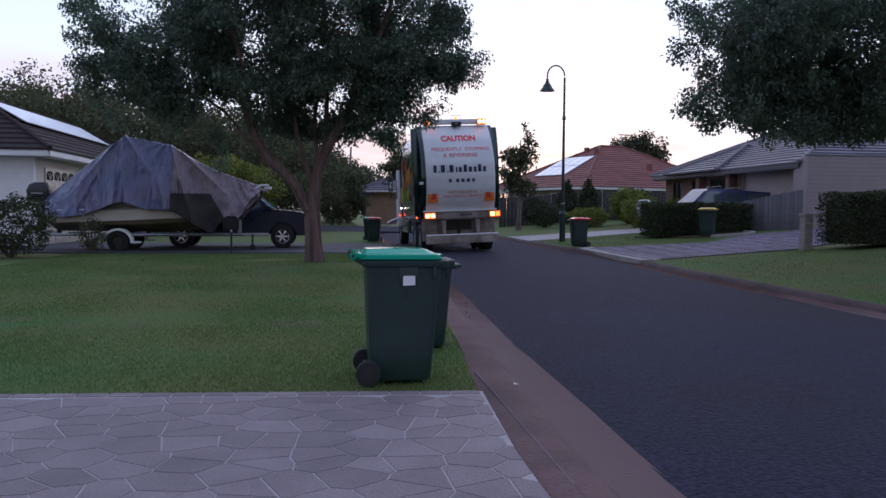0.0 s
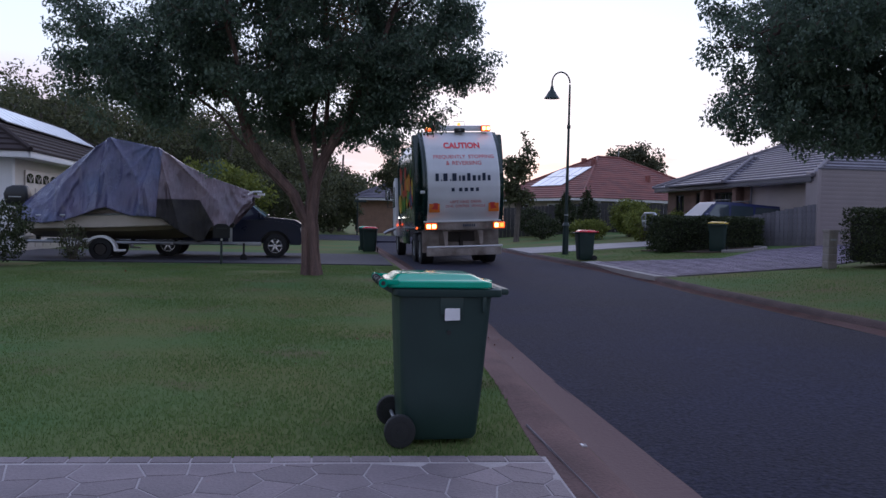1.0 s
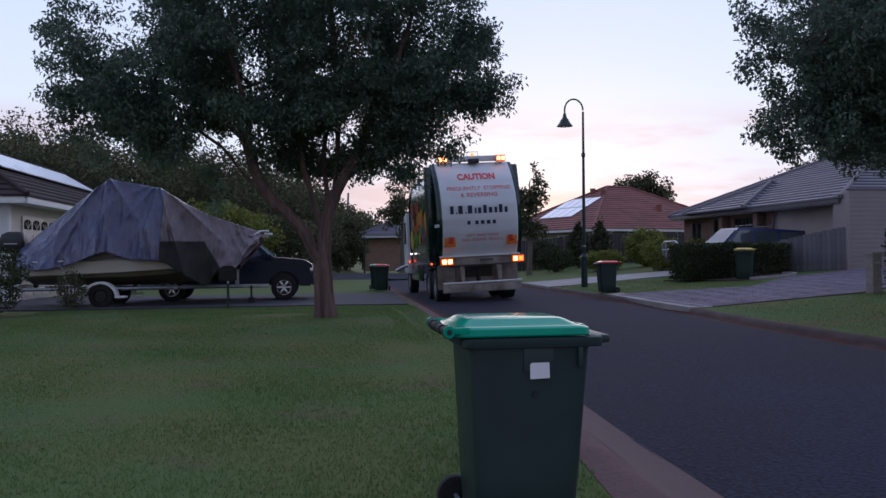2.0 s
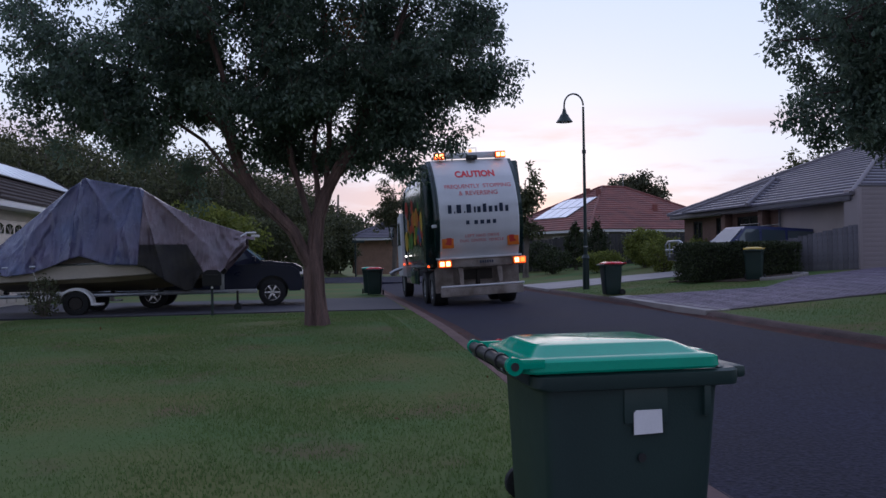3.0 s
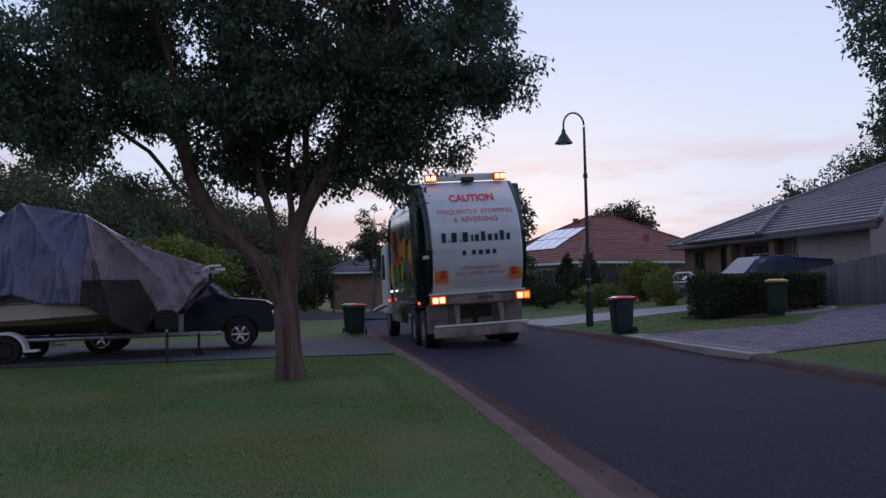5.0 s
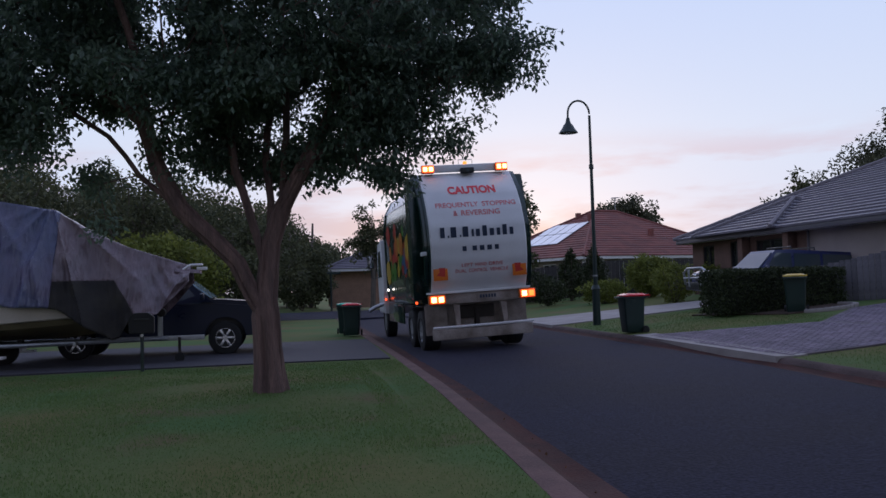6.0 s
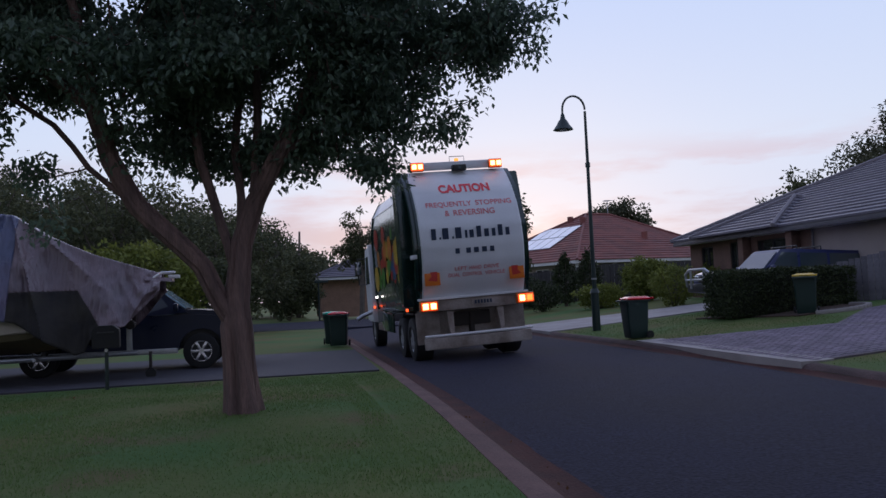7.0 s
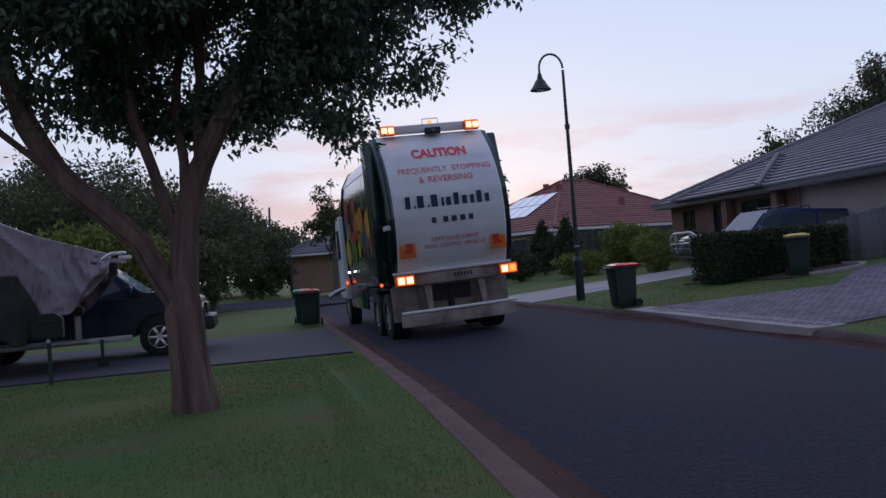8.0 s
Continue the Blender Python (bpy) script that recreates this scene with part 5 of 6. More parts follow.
def tarp_point(x, v):
    """v runs from -1 at the near hem over the ridge to 1 at the far hem."""
    rz, hz, w = lerp_at(x, RIDGE), lerp_at(x, HEM), lerp_at(x, WID)
    u = abs(v)
    flat = 0.05
    k = max(0.0, (u - flat) / (1 - flat))
    z = rz - (rz - hz) * (0.88 * k + 0.12 * k ** 2) - 0.02 * u
    y = w * (0.10 * min(u / flat, 1) + 0.90 * k ** 1.15) * (1 if v > 0 else -1)
    # folds fan out from the two peaks and hang to the hem
    f1 = math.atan2(x + 0.5, 3.6 - z)
    f2 = math.atan2(x - 0.85, 3.4 - z)
    fold = 0.22 * (1 - 2 * abs(math.sin(5.0 * f1)) ** 0.6) * math.exp(-((x + 0.75) / 0.95) ** 2) + 0.21 * (1 - 2 * abs(math.sin(6.5 * f2 + 1)) ** 0.6) * math.exp(-((x - 1.55) / 1.0) ** 2) + 0.06 + 0.075 * (1 - 3 * abs(noise.noise((x * 2.2 + 1.4 * k, v * 1.1 + 0.4 * x, 7.7)))) + 0.05 * (1 - 3 * abs(noise.noise((x * 4.6 - 1.5 * k, v * 1.6, 2.7)))) + 0.10 * noise.noise((x * 1.3, v * 2, 4.2)) + 0.03 * noise.noise((x * 6.5, v * 1.3, 3.0)) + 0.03 * noise.noise((x * 4, v * 6, 1.0)) + 0.012 * noise.noise((x * 9, v * 12, 5.0))
    y += (1 if v > 0 else -1) * fold * min(1.0, 0.25 + k)
    z += 0.02 * fold
    return (x, y, z)


def tarp_panel(x0, x1, material, label):
    nx_, nv = int((x1 - x0) / 0.028), 96
    v = [tarp_point(x0 + (x1 - x0) * i / nx_, -1 + 2 * j / nv) for i in range(nx_ + 1) for j in range(nv + 1)]
    f = [(i * (nv + 1) + j, i * (nv + 1) + j + 1, (i + 1) * (nv + 1) + j + 1, (i + 1) * (nv + 1) + j) for i in range(nx_) for j in range(nv)]
    ob = raw("panel", v, f, material, tarp, smooth=True)
    ob["label"] = label
    sol = ob.modifiers.new("thickness", "SOLIDIFY")
    sol.thickness = 0.008
    return ob


tarp_panel(-2.7, 1.02, M_TARP, "blue-grey sheet")


def split_panel(x0, x1):
    """The bow end: brown sheet above, sheer sheet below coloured with the dark beneath it, parted along straight seams.
    """
    whole = bmesh.new()
    nx_, nv = int((x1 - x0) / 0.028), 96
    vs = [[whole.verts.new(tarp_point(x0 + (x1 - x0) * i / nx_, -1 + 2 * j / nv)) for j in range(nv + 1)] for i in range(nx_ + 1)]
    for i in range(nx_):
        for j in range(nv):
            whole.faces.new((vs[i][j], vs[i][j + 1], vs[i + 1][j + 1], vs[i + 1][j]))
    slant = Vector((1, 0, 0.64)).normalized()
    hinge = Vector((2.12, 0, GUNWALE))
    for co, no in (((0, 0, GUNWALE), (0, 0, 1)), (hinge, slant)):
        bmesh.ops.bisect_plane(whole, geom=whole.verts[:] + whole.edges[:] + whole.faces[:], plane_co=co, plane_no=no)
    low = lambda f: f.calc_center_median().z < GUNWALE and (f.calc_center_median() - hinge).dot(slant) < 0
    # Opaque lower sheet: the dark seen through it is put into its colour.
    for material, label, want in ((M_TARP2, "brownish crinkled sheet", 0), (M_TARP3, "sheer lower sheet with the dark beneath in its colour", -1), (M_TARP3, "sheer lower sheet with the dark beneath in its colour", 1)):
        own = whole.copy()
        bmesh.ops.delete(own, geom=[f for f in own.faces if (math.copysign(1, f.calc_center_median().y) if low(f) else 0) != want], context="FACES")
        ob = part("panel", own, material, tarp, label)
        sol = ob.modifiers.new("thickness", "SOLIDIFY")
        sol.thickness = 0.008
    whole.free()


split_panel(1.0, 3.6)
# loose corners of the sheet at the bow
part("loose_flap", loft([[(3.3, -0.30, 1.90), (3.3, -0.22, 1.98), (3.3, 0.22, 1.98), (3.3, 0.3, 1.9)], [(3.8, -0.24, 1.86), (3.8, -0.18, 1.93), (3.8, 0.18, 1.93), (3.8, 0.2, 1.86)]]), M_TARP2, tarp)
part("rope", tube([(-1.4, -1.12, 1.10), (-1.35, -1.0, 0.8), (-1.3, -0.75, 0.52)], 0.010, 5), M_FASCIA, tarp)
tagged(tarp, "grey-blue and brown tarpaulin draped in folds over a boat", "tarpaulin")

# ---- parked vehicles ----


def car(name, m, paint, label, length, height, pickup, bull, rack, bull_mat, screen, axle=0.92, hood=0.0, scuttle=1.50):
    """A high four-wheel drive; its front is +y."""
    t = empty(name, m)
    L = length / 2
    w = 0.91
    low = [(-L, 0.55), (-L, 1.02), (-L + 0.05, 1.10), (L - scuttle - 0.05, 1.16 + hood), (L - 0.9, 1.15 + hood), (L - 0.28, 1.11 + hood * 0.8), (L - 0.06, 1.02 + hood * 0.5), (L, 0.84), (L, 0.55)]
    # wheel arches cut into the lower edge
    lower = []
    for yc in (L - axle, -L + 1.05):
        lower.append([(yc + 0.46 * math.cos(radians(a)), 0.42 + 0.44 * math.sin(radians(a))) for a in range(0, 181, 20)])
    outline = low + [(L - 0.1, 0.42)] + lower[0] + lower[1] + [(-L + 0.1, 0.42)]
    body = prism(outline, "x", -w, w)
    bmesh.ops.recalc_face_normals(body, faces=body.faces)
    bmesh.ops.bevel(body, geom=[e for e in body.edges if max(v.co.z for v in e.verts) > 0.9 and abs(e.verts[0].co.x - e.verts[1].co.x) < 0.01], offset=0.10, segments=4, affect="EDGES")
    body = part("body", body, paint, t)
    back = -L + (1.75 if pickup else 0.12)
    g = [(L - scuttle, 1.10 + hood), (L - scuttle - 0.65, height - 0.03), (L - scuttle - 1.1, height), (back + 0.25, height - 0.02), (back, 1.10)]
    rings = [[(x * (1 if z < 1.3 else 0.84), y, z) for y, z in g] for x in (-w + 0.03, w - 0.03)]
    cabin = part("cabin", loft(rings), paint, t)
    # windscreen and side glass
    a, b = g[0], g[1]
    part("windscreen", loft([[(-0.80, a[0] - 0.06 + 0.012, a[1] + 0.08), (0.80, a[0] - 0.06 + 0.012, a[1] + 0.08), (0.70, b[0] + 0.08 + 0.012, b[1] - 0.10), (-0.70, b[0] + 0.08 + 0.012, b[1] - 0.10)], [(-0.80, a[0] - 0.04 + 0.02, a[1] + 0.10), (0.80, a[0] - 0.04 + 0.02, a[1] + 0.10), (0.70, b[0] + 0.10 + 0.02, b[1] - 0.08), (-0.70, b[0] + 0.10 + 0.02, b[1] - 0.08)]]), screen, cabin, "windscreen with the sky's reflection in its colour")
    span = [(L - scuttle - 0.25, L - 2.70), (L - 2.78, max(back + 0.35, L - 3.75))] + ([] if pickup else [(L - 3.83, back + 0.3)])
    for s in (-1, 1):
        for k, (y0, y1) in enumerate(span):
            if y0 - y1 < 0.25:
                continue
            top = height - 0.12
            q = [(y0, 1.17), (y0 - (0.42 if k == 0 else 0.03), top), (y1, top), (y1, 1.17)]
            lean = lambda z: w - 0.03 - (w - 0.03) * 0.16 * (z - 1.10) / (height - 1.10)
            part("side_window", loft([[(s * (lean(z) + d), y, z) for y, z in q] for d in (0.002, 0.012)]), M_GLASS, cabin)
            part("door_handle", box((0.03, 0.18, 0.04), (s * (w + 0.012), y1 + 0.12, 1.02), 0.01), M_CHROME, body)
        part("headlamp", box((0.36, 0.10, 0.20), (s * 0.68, L - 0.06, 0.88), 0.03), M_MIRROR, body, "clear headlamp")
        mir = part("mirror", box((0.18, 0.10, 0.16), (s * (w + 0.10), L - scuttle - 0.22, 1.22 + hood), 0.03), paint, t)
        part("sill_step", box((0.14, 1.7, 0.05), (s * (w - 0.02), 0.05, 0.42), 0.015), M_CHROME, t)
        for yc in (L - axle, -L + 1.05):
            add_wheel(t, (s * 0.80, yc, 0.38), 0.38, 0.26, 6, M_CHROME, s)
    part("underbody", box((1.40, length - 0.5, 0.42), (0, 0, 0.66), 0.03), M_BLACK, t)
    part("front_bumper", box((1.84, 0.22, 0.28), (0, L + 0.06, 0.58), 0.05), M_BLACK, t)
    part("rear_bumper", box((1.80, 0.18, 0.22), (0, -L - 0.05, 0.60), 0.04), M_CHROME, t)
    part("grille", box((0.90, 0.04, 0.22), (0, L + 0.015, 0.86), 0.01), M_BLACK, body)
    if bull:
        bm = tube([(-0.85, L + 0.20, 0.62), (-0.80, L + 0.30, 1.02), (-0.5, L + 0.32, 1.16), (0.5, L + 0.32, 1.16), (0.80, L + 0.30, 1.02), (0.85, L + 0.20, 0.62)], 0.04, 10)
        for x in (-0.42, 0.42):
            tube([(x, L + 0.28, 0.55), (x, L + 0.32, 1.14)], 0.035, 8, bm)
        tube([(-0.82, L + 0.28, 0.84), (0.82, L + 0.28, 0.84)], 0.03, 8, bm)
        part("bull_bar", bm, bull_mat, t)
    if rack:
        for y in (L - 2.75, L - 3.6, back + 0.6):
            part("roof_bar", tube([(-0.72, y, height), (-0.70, y, height + 0.10), (0.70, y, height + 0.10), (0.72, y, height)], 0.022, 6), M_BLACK, t)
    if pickup:
        part("tray", prism([(-L + 0.03, 1.08), (-L + 0.03, 1.14), (back, 1.14), (back, 1.08)], "x", -w + 0.01, w - 0.01), M_BLACK, t)
    return tagged(t, label, "car")


car("pickup_truck", pose(-3.52, 27.5, 0.02, 0, 0, -90), M_CAR, "dark navy four-door pickup with alloy wheels beside the boat", 5.15, 1.82, True, False, False, M_BLACK, M_WSCREEN, 0.87, 0.11, 1.14)
# Shaded copy of the windscreen: dimmer sky reflection set by colour and roughness.
car("four_wheel_drive", pose(15.98, 32.6, 0.46, 3, 0, 90), M_CARBLUE, "dark blue four-wheel drive with roof bars behind a hedge", 5.7, 1.84, False, True, True, M_STEEL, mat("shaded_windscreen", (0.12, 0.14, 0.18), 0.35, vary=0.15, scale=2, fine=30, bump=0, spec=0.35))

# ---- houses ----


def wall_panel(name, p0, p1, z0, z1, openings, material, parent, thick=0.22, frame_mat=None, trim=True):
    """A wall from p0 to p1 with openings (from, to, sill, head) cut right through, each with frame, sill and pane."""
    a, b = Vector((*p0, 0)), Vector((*p1, 0))
    n = (b - a).length
    ang = math.atan2(b.y - a.y, b.x - a.x)
    m = Matrix.Translation((*p0, 0)) @ Matrix.Rotation(ang, 4, "Z")
    bm = bmesh.new()
    cuts = sorted(openings)
    x = thick + 0.004 if trim else 0.004
    for o0, o1, s0, s1 in cuts + [(n, n, z0, z1)]:
        if o0 - x > 0.01:
            box((o0 - x, thick, z1 - z0), ((x + o0) / 2, thick / 2, (z0 + z1) / 2), 0, None, bm)
        if o1 > o0:
            if s0 - z0 > 0.01:
                box((o1 - o0, thick, s0 - z0), ((o0 + o1) / 2, thick / 2, (z0 + s0) / 2), 0, None, bm)
            if z1 - s1 > 0.01:
                box((o1 - o0, thick, z1 - s1), ((o0 + o1) / 2, thick / 2, (z1 + s1) / 2), 0, None, bm)
        x = o1
    bmesh.ops.transform(bm, matrix=m, verts=bm.verts)
    wall = part(name, bm, material, parent, smooth=False)
    for o0, o1, s0, s1 in cuts:
        bm = bmesh.new()
        c, h, wd = (o0 + o1) / 2, s1 - s0, o1 - o0
        for q in ((o0 + 0.03, (s0 + s1) / 2, 0.06, h), (o1 - 0.03, (s0 + s1) / 2, 0.06, h), (c, (s0 + s1) / 2, 0.05, h)):
            box((q[2], 0.08, q[3]), (q[0], 0.07, q[1]), 0, None, bm)
        for z in (s0 + 0.03, s1 - 0.03):
            box((wd, 0.08, 0.06), (c, 0.071, z), 0, None, bm)
        bmesh.ops.transform(bm, matrix=m, verts=bm.verts)
        win = part("window", bm, frame_mat or M_FASCIA, parent, smooth=False)
        pane = box((wd - 0.02, 0.012, h - 0.02), (c, 0.09, (s0 + s1) / 2))
        bmesh.ops.transform(pane, matrix=m, verts=pane.verts)
        part("pane", pane, M_WINDOW, win)
        if s0 > z0 + 0.3:
            sill = box((wd + 0.1, 0.14, 0.06), (c, -0.02, s0 - 0.03), 0.01)
            bmesh.ops.transform(sill, matrix=m, verts=sill.verts)
            part("sill", sill, material, win)
    return wall


def hip_roof(x0, x1, y0, y1, z, slope, material, parent, ridge_mat, course=0.32):
    """Tiled hip roof laid in overlapping courses; each course is one raised strip a side."""
    v, f = [], []
    half = min(x1 - x0, y1 - y0) / 2
    n = int(half / course)
    for k in range(n + 1):
        d0, d1 = k * course, min((k + 1) * course, half)
        za, zb = z + d0 * slope + 0.06, z + d1 * slope
        outer = [(x0 + d0, y0 + d0), (x1 - d0, y0 + d0), (x1 - d0, y1 - d0), (x0 + d0, y1 - d0)]
        inner = [(x0 + d1, y0 + d1), (x1 - d1, y0 + d1), (x1 - d1, y1 - d1), (x0 + d1, y1 - d1)]
        for s in range(4):
            p, q = outer[s], outer[(s + 1) % 4]
            r, t = inner[(s + 1) % 4], inner[s]
            run = math.hypot(q[0] - p[0], q[1] - p[1])
            cols = max(1, int(run / 1.8))
            for c in range(cols):
                u0, u1 = c / cols, (c + 1) / cols
                mixp = lambda a, b, u: (a[0] + (b[0] - a[0]) * u, a[1] + (b[1] - a[1]) * u)
                a, b = mixp(p, q, u0), mixp(p, q, u1)
                e, g = mixp(t, r, u0), mixp(t, r, u1)
                o = len(v)
                v += [(*a, za), (*b, za), (*g, zb + 0.005), (*e, zb + 0.005), (*a, za - 0.075), (*b, za - 0.075)]
                f += [(o, o + 1, o + 2, o + 3), (o + 4, o + 5, o + 1, o)]
    roof = raw("roof", v, f, material, parent)
    top = z + half * slope
    if x1 - x0 > y1 - y0:
        ra, rb = (x0 + half, (y0 + y1) / 2, top), (x1 - half, (y0 + y1) / 2, top)
    else:
        ra, rb = ((x0 + x1) / 2, y0 + half, top), ((x0 + x1) / 2, y1 - half, top)
    ends = [((x0, y0, z), ra), ((x1, y1, z), rb)]
    ends += [((x1, y0, z), rb), ((x0, y1, z), ra)] if x1 - x0 > y1 - y0 else [((x1, y0, z), ra), ((x0, y1, z), rb)]
    for p, q in ends + [(ra, rb)]:
        steps = [Vector(p).lerp(Vector(q), i / 24) + Vector((0, 0, 0.05 + 0.012 * (i % 2))) for i in range(25)]
        if (Vector(p) - Vector(q)).length > 0.3:
            part("ridge_cap", tube(steps, 0.085, 6), ridge_mat, roof)
    return roof, ra, rb


def eaves(x0, x1, y0, y1, z, material, parent, inset=0.45):
    for a, b, sz in (((x0 + x1) / 2, y0, (x1 - x0, 0.12, 0.20)), ((x0 + x1) / 2, y1, (x1 - x0, 0.12, 0.20)), (x0, (y0 + y1) / 2, (0.12, y1 - y0 - 0.12, 0.20)), (x1, (y0 + y1) / 2, (0.12, y1 - y0 - 0.12, 0.20))):
        part("gutter", box(sz, (a, b, z - 0.07), 0.02), material, parent)
    part("soffit", box((x1 - x0 - 0.2, y1 - y0 - 0.2, 0.04), ((x0 + x1) / 2, (y0 + y1) / 2, z - 0.13)), M_FASCIA, parent)


# grey-roofed house across the street
HG = empty("house", Matrix())
eaves(17.6, 32.5, 28.7, 43.5, 3.22, M_FASCIAG, HG)
r, ra, rb = hip_roof(17.5, 32.6, 28.6, 43.6, 3.25, 0.44, M_TILE_GREY, HG, M_RIDGE)
wall_panel("wall_brick", (18.15, 43.0), (18.15, 34.2), 0.6, 3.10, [(1.0, 2.0, 1.6, 2.9), (3.4, 4.3, 0.9, 2.95), (5.4, 7.4, 1.5, 2.9)], M_BRICK, HG, frame_mat=M_BLACK)
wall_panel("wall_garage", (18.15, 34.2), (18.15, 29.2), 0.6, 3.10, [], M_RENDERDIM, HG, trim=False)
wall_panel("wall_north", (32.0, 43.0), (18.15, 43.0), 0.6, 3.10, [], M_BRICK, HG)
wall_panel("wall_east", (32.0, 29.2), (32.0, 43.0), 0.6, 3.10, [], M_BRICK, HG)
wall_panel("wall_south", (18.15, 29.2), (32.0, 29.2), 0.6, 3.10, [], M_BRICK, HG)
# clad side wall towards the driveway
for k in range(18):
    part("weatherboard", box((8.0, 0.03, 0.165), (21.6, 28.26 - 0.006 * (k % 2), 0.70 + 0.16 * k), 0.004, Matrix.Rotation(radians(4), 4, "X")), M_CLAD, HG)
part("corner_board", box((0.10, 0.10, 2.95), (17.56, 28.26, 2.0), 0.008), M_CLAD, HG)
part("side_wall", box((0.12, 0.85, 2.85), (17.66, 28.74, 2.0)), M_CLAD, HG)
part("wall_cap", box((8.1, 0.14, 0.06), (21.6, 28.28, 3.52), 0.01), M_FASCIAG, HG)
part("down_pipe", rod((18.05, 34.0, 0.6), (18.05, 34.0, 3.3), 0.045), M_FASCIAG, HG)
for y in (35.0, 38.2):
    part("brick_pier", box((0.36, 0.36, 2.7), (17.95, y, 1.95), 0.01), M_BRICK, HG)
# lower hip over the porch, with its valley line
v0, vr, v1 = hip_roof(17.3, 23.5, 35.2, 41.4, 3.27, 0.45, M_TILE_GREY, HG, M_RIDGE)
tagged(HG, "brick house with grey tiled hip roof and cream cladding", "house")

# red-roofed house further along
RED_TURN = Matrix.Translation((22, 64, 0)) @ Matrix.Rotation(radians(20), 4, "Z") @ Matrix.Translation((-22, -64, 0))
HR = empty("house", RED_TURN)
eaves(14.7, 29.7, 57.6, 70.4, 3.02, M_FASCIA, HR)
r, ra, rb = hip_roof(14.6, 29.8, 57.5, 70.5, 3.05, 0.53, M_TILE_RED, HR, M_TILE_RED)
wall_panel("wall_south", (15.2, 58.6), (28.2, 58.6), 0.5, 2.92, [(0.8, 2.0, 1.5, 2.65), (2.8, 3.7, 0.9, 2.7), (5.0, 6.6, 1.4, 2.65), (8.4, 9.6, 1.4, 2.65), (10.8, 12.2, 1.4, 2.65)], M_WALLDIM, HR, frame_mat=M_FASCIA)
wall_panel("wall_west", (15.2, 68.4), (15.2, 58.6), 0.5, 2.92, [(2.0, 3.6, 1.4, 2.65), (6.0, 7.4, 1.4, 2.65)], M_WALLDIM, HR)
wall_panel("wall_east", (28.2, 58.6), (28.2, 68.4), 0.5, 2.92, [], M_WALLDIM, HR)
wall_panel("wall_north", (28.2, 68.4), (15.2, 68.4), 0.5, 2.92, [], M_WALLDIM, HR)
for k in range(7):
    part("porch_post", box((0.16, 0.16, 2.42), (15.0 + 1.5 * k, 57.95, 1.72), 0.01), M_FASCIA, HR)
for k, (x, y, z) in enumerate(((19.6, 62.6, 5.85), (23.0, 60.3, 4.66), (20.2, 64.6, 6.10))):
    part("roof_vent", rod((x, y, z - 0.3), (x, y, z + 0.30), 0.19, 0.22, 12), M_TILE_RED, HR)
tagged(HR, "house with red tiled hip roof and white porch posts", "house")


def solar_array(m, nx_, ny_, label):
    t = empty("solar_panels", m)
    for i in range(nx_):
        for j in range(ny_):
            p = part("panel", box((0.98, 1.62, 0.04), (i * 1.02, j * 1.66, 0.02), 0.006), M_STEEL, t)
            part("cell_face", box((0.92, 1.56, 0.008), (i * 1.02, j * 1.66, 0.046)), M_SOLAR, p)
    return tagged(t, label, "solar panels")


# on the street-side slope of the red roof
solar_array(RED_TURN @ Matrix.Translation((16.0, 66.4, 3.82)) @ Matrix.Rotation(radians(-90), 4, "Z") @ Matrix.Rotation(radians(27.9), 4, "X") @ pose(0.6, 1.2, 0.03), 4, 2, "pale shining solar panels on a red tiled roof")

# house behind the boat
HL = empty("house", Matrix())
eaves(-15.9, -9.3, 27.2, 45.4, 3.12, M_FASCIA, HL)
r, ra, rb = hip_roof(-16.0, -9.2, 27.1, 45.5, 3.16, 0.58, M_TILE_DARK, HL, M_TILE_DARK)
wall_panel("wall_south", (-15.3, 27.8), (-9.95, 27.8), -0.1, 3.01, [], M_FASCIA, HL)
wall_panel("wall_east", (-9.95, 27.8), (-9.95, 44.8), -0.1, 3.01, [(6.6, 8.6, 1.2, 2.6)], M_RENDER, HL)
wall_panel("wall_north", (-9.95, 44.8), (-15.3, 44.8), -0.1, 3.01, [], M_RENDER, HL)
wall_panel("wall_west", (-15.3, 44.8), (-15.3, 27.8), -0.1, 3.01, [], M_RENDER, HL)
gd = part("garage_door", box((0.06, 4.8, 2.65), (-9.92, 31.2, 1.325), 0.01), M_HULL, HL, "cream panelled garage door")
for j in range(4):
    for i in range(6):
        part("door_panel", box((0.03, 0.62, 0.40), (-9.88, 29.2 + 0.8 * i, 0.32 + 0.52 * j), 0.012), M_HULL, gd)
for i in range(6):
    y0 = 29.2 + 0.8 * i
    arch = [(y0 - 0.31, 2.24), (y0 + 0.31, 2.24), (y0 + 0.31, 2.42)] + [(y0 + 0.31 * math.cos(radians(q)), 2.42 + 0.13 * math.sin(radians(q))) for q in range(20, 180, 20)] + [(y0 - 0.31, 2.42)]
    light = part("door_window", prism(arch, "x", -9.89, -9.875), M_WINDOW, gd, "small arched window")
    for q in (-50, 0, 50):
        part("glazing_bar", box((0.012, 0.03, 0.29), (-9.868, y0 + 0.16 * math.sin(radians(q)), 2.36), 0, Matrix.Rotation(radians(-q), 4, "X")), M_HULL, light)
tagged(HL, "cream house with dark tiled roof and white fascia", "house")
solar_array(Matrix.Translation((-9.2, 29.9, 3.16)) @ Matrix.Rotation(radians(90), 4, "Z") @ Matrix.Rotation(radians(30.1), 4, "X") @ pose(0.6, 2.85, 0.10), 11, 1, "bright reflecting solar panels on a dark roof")

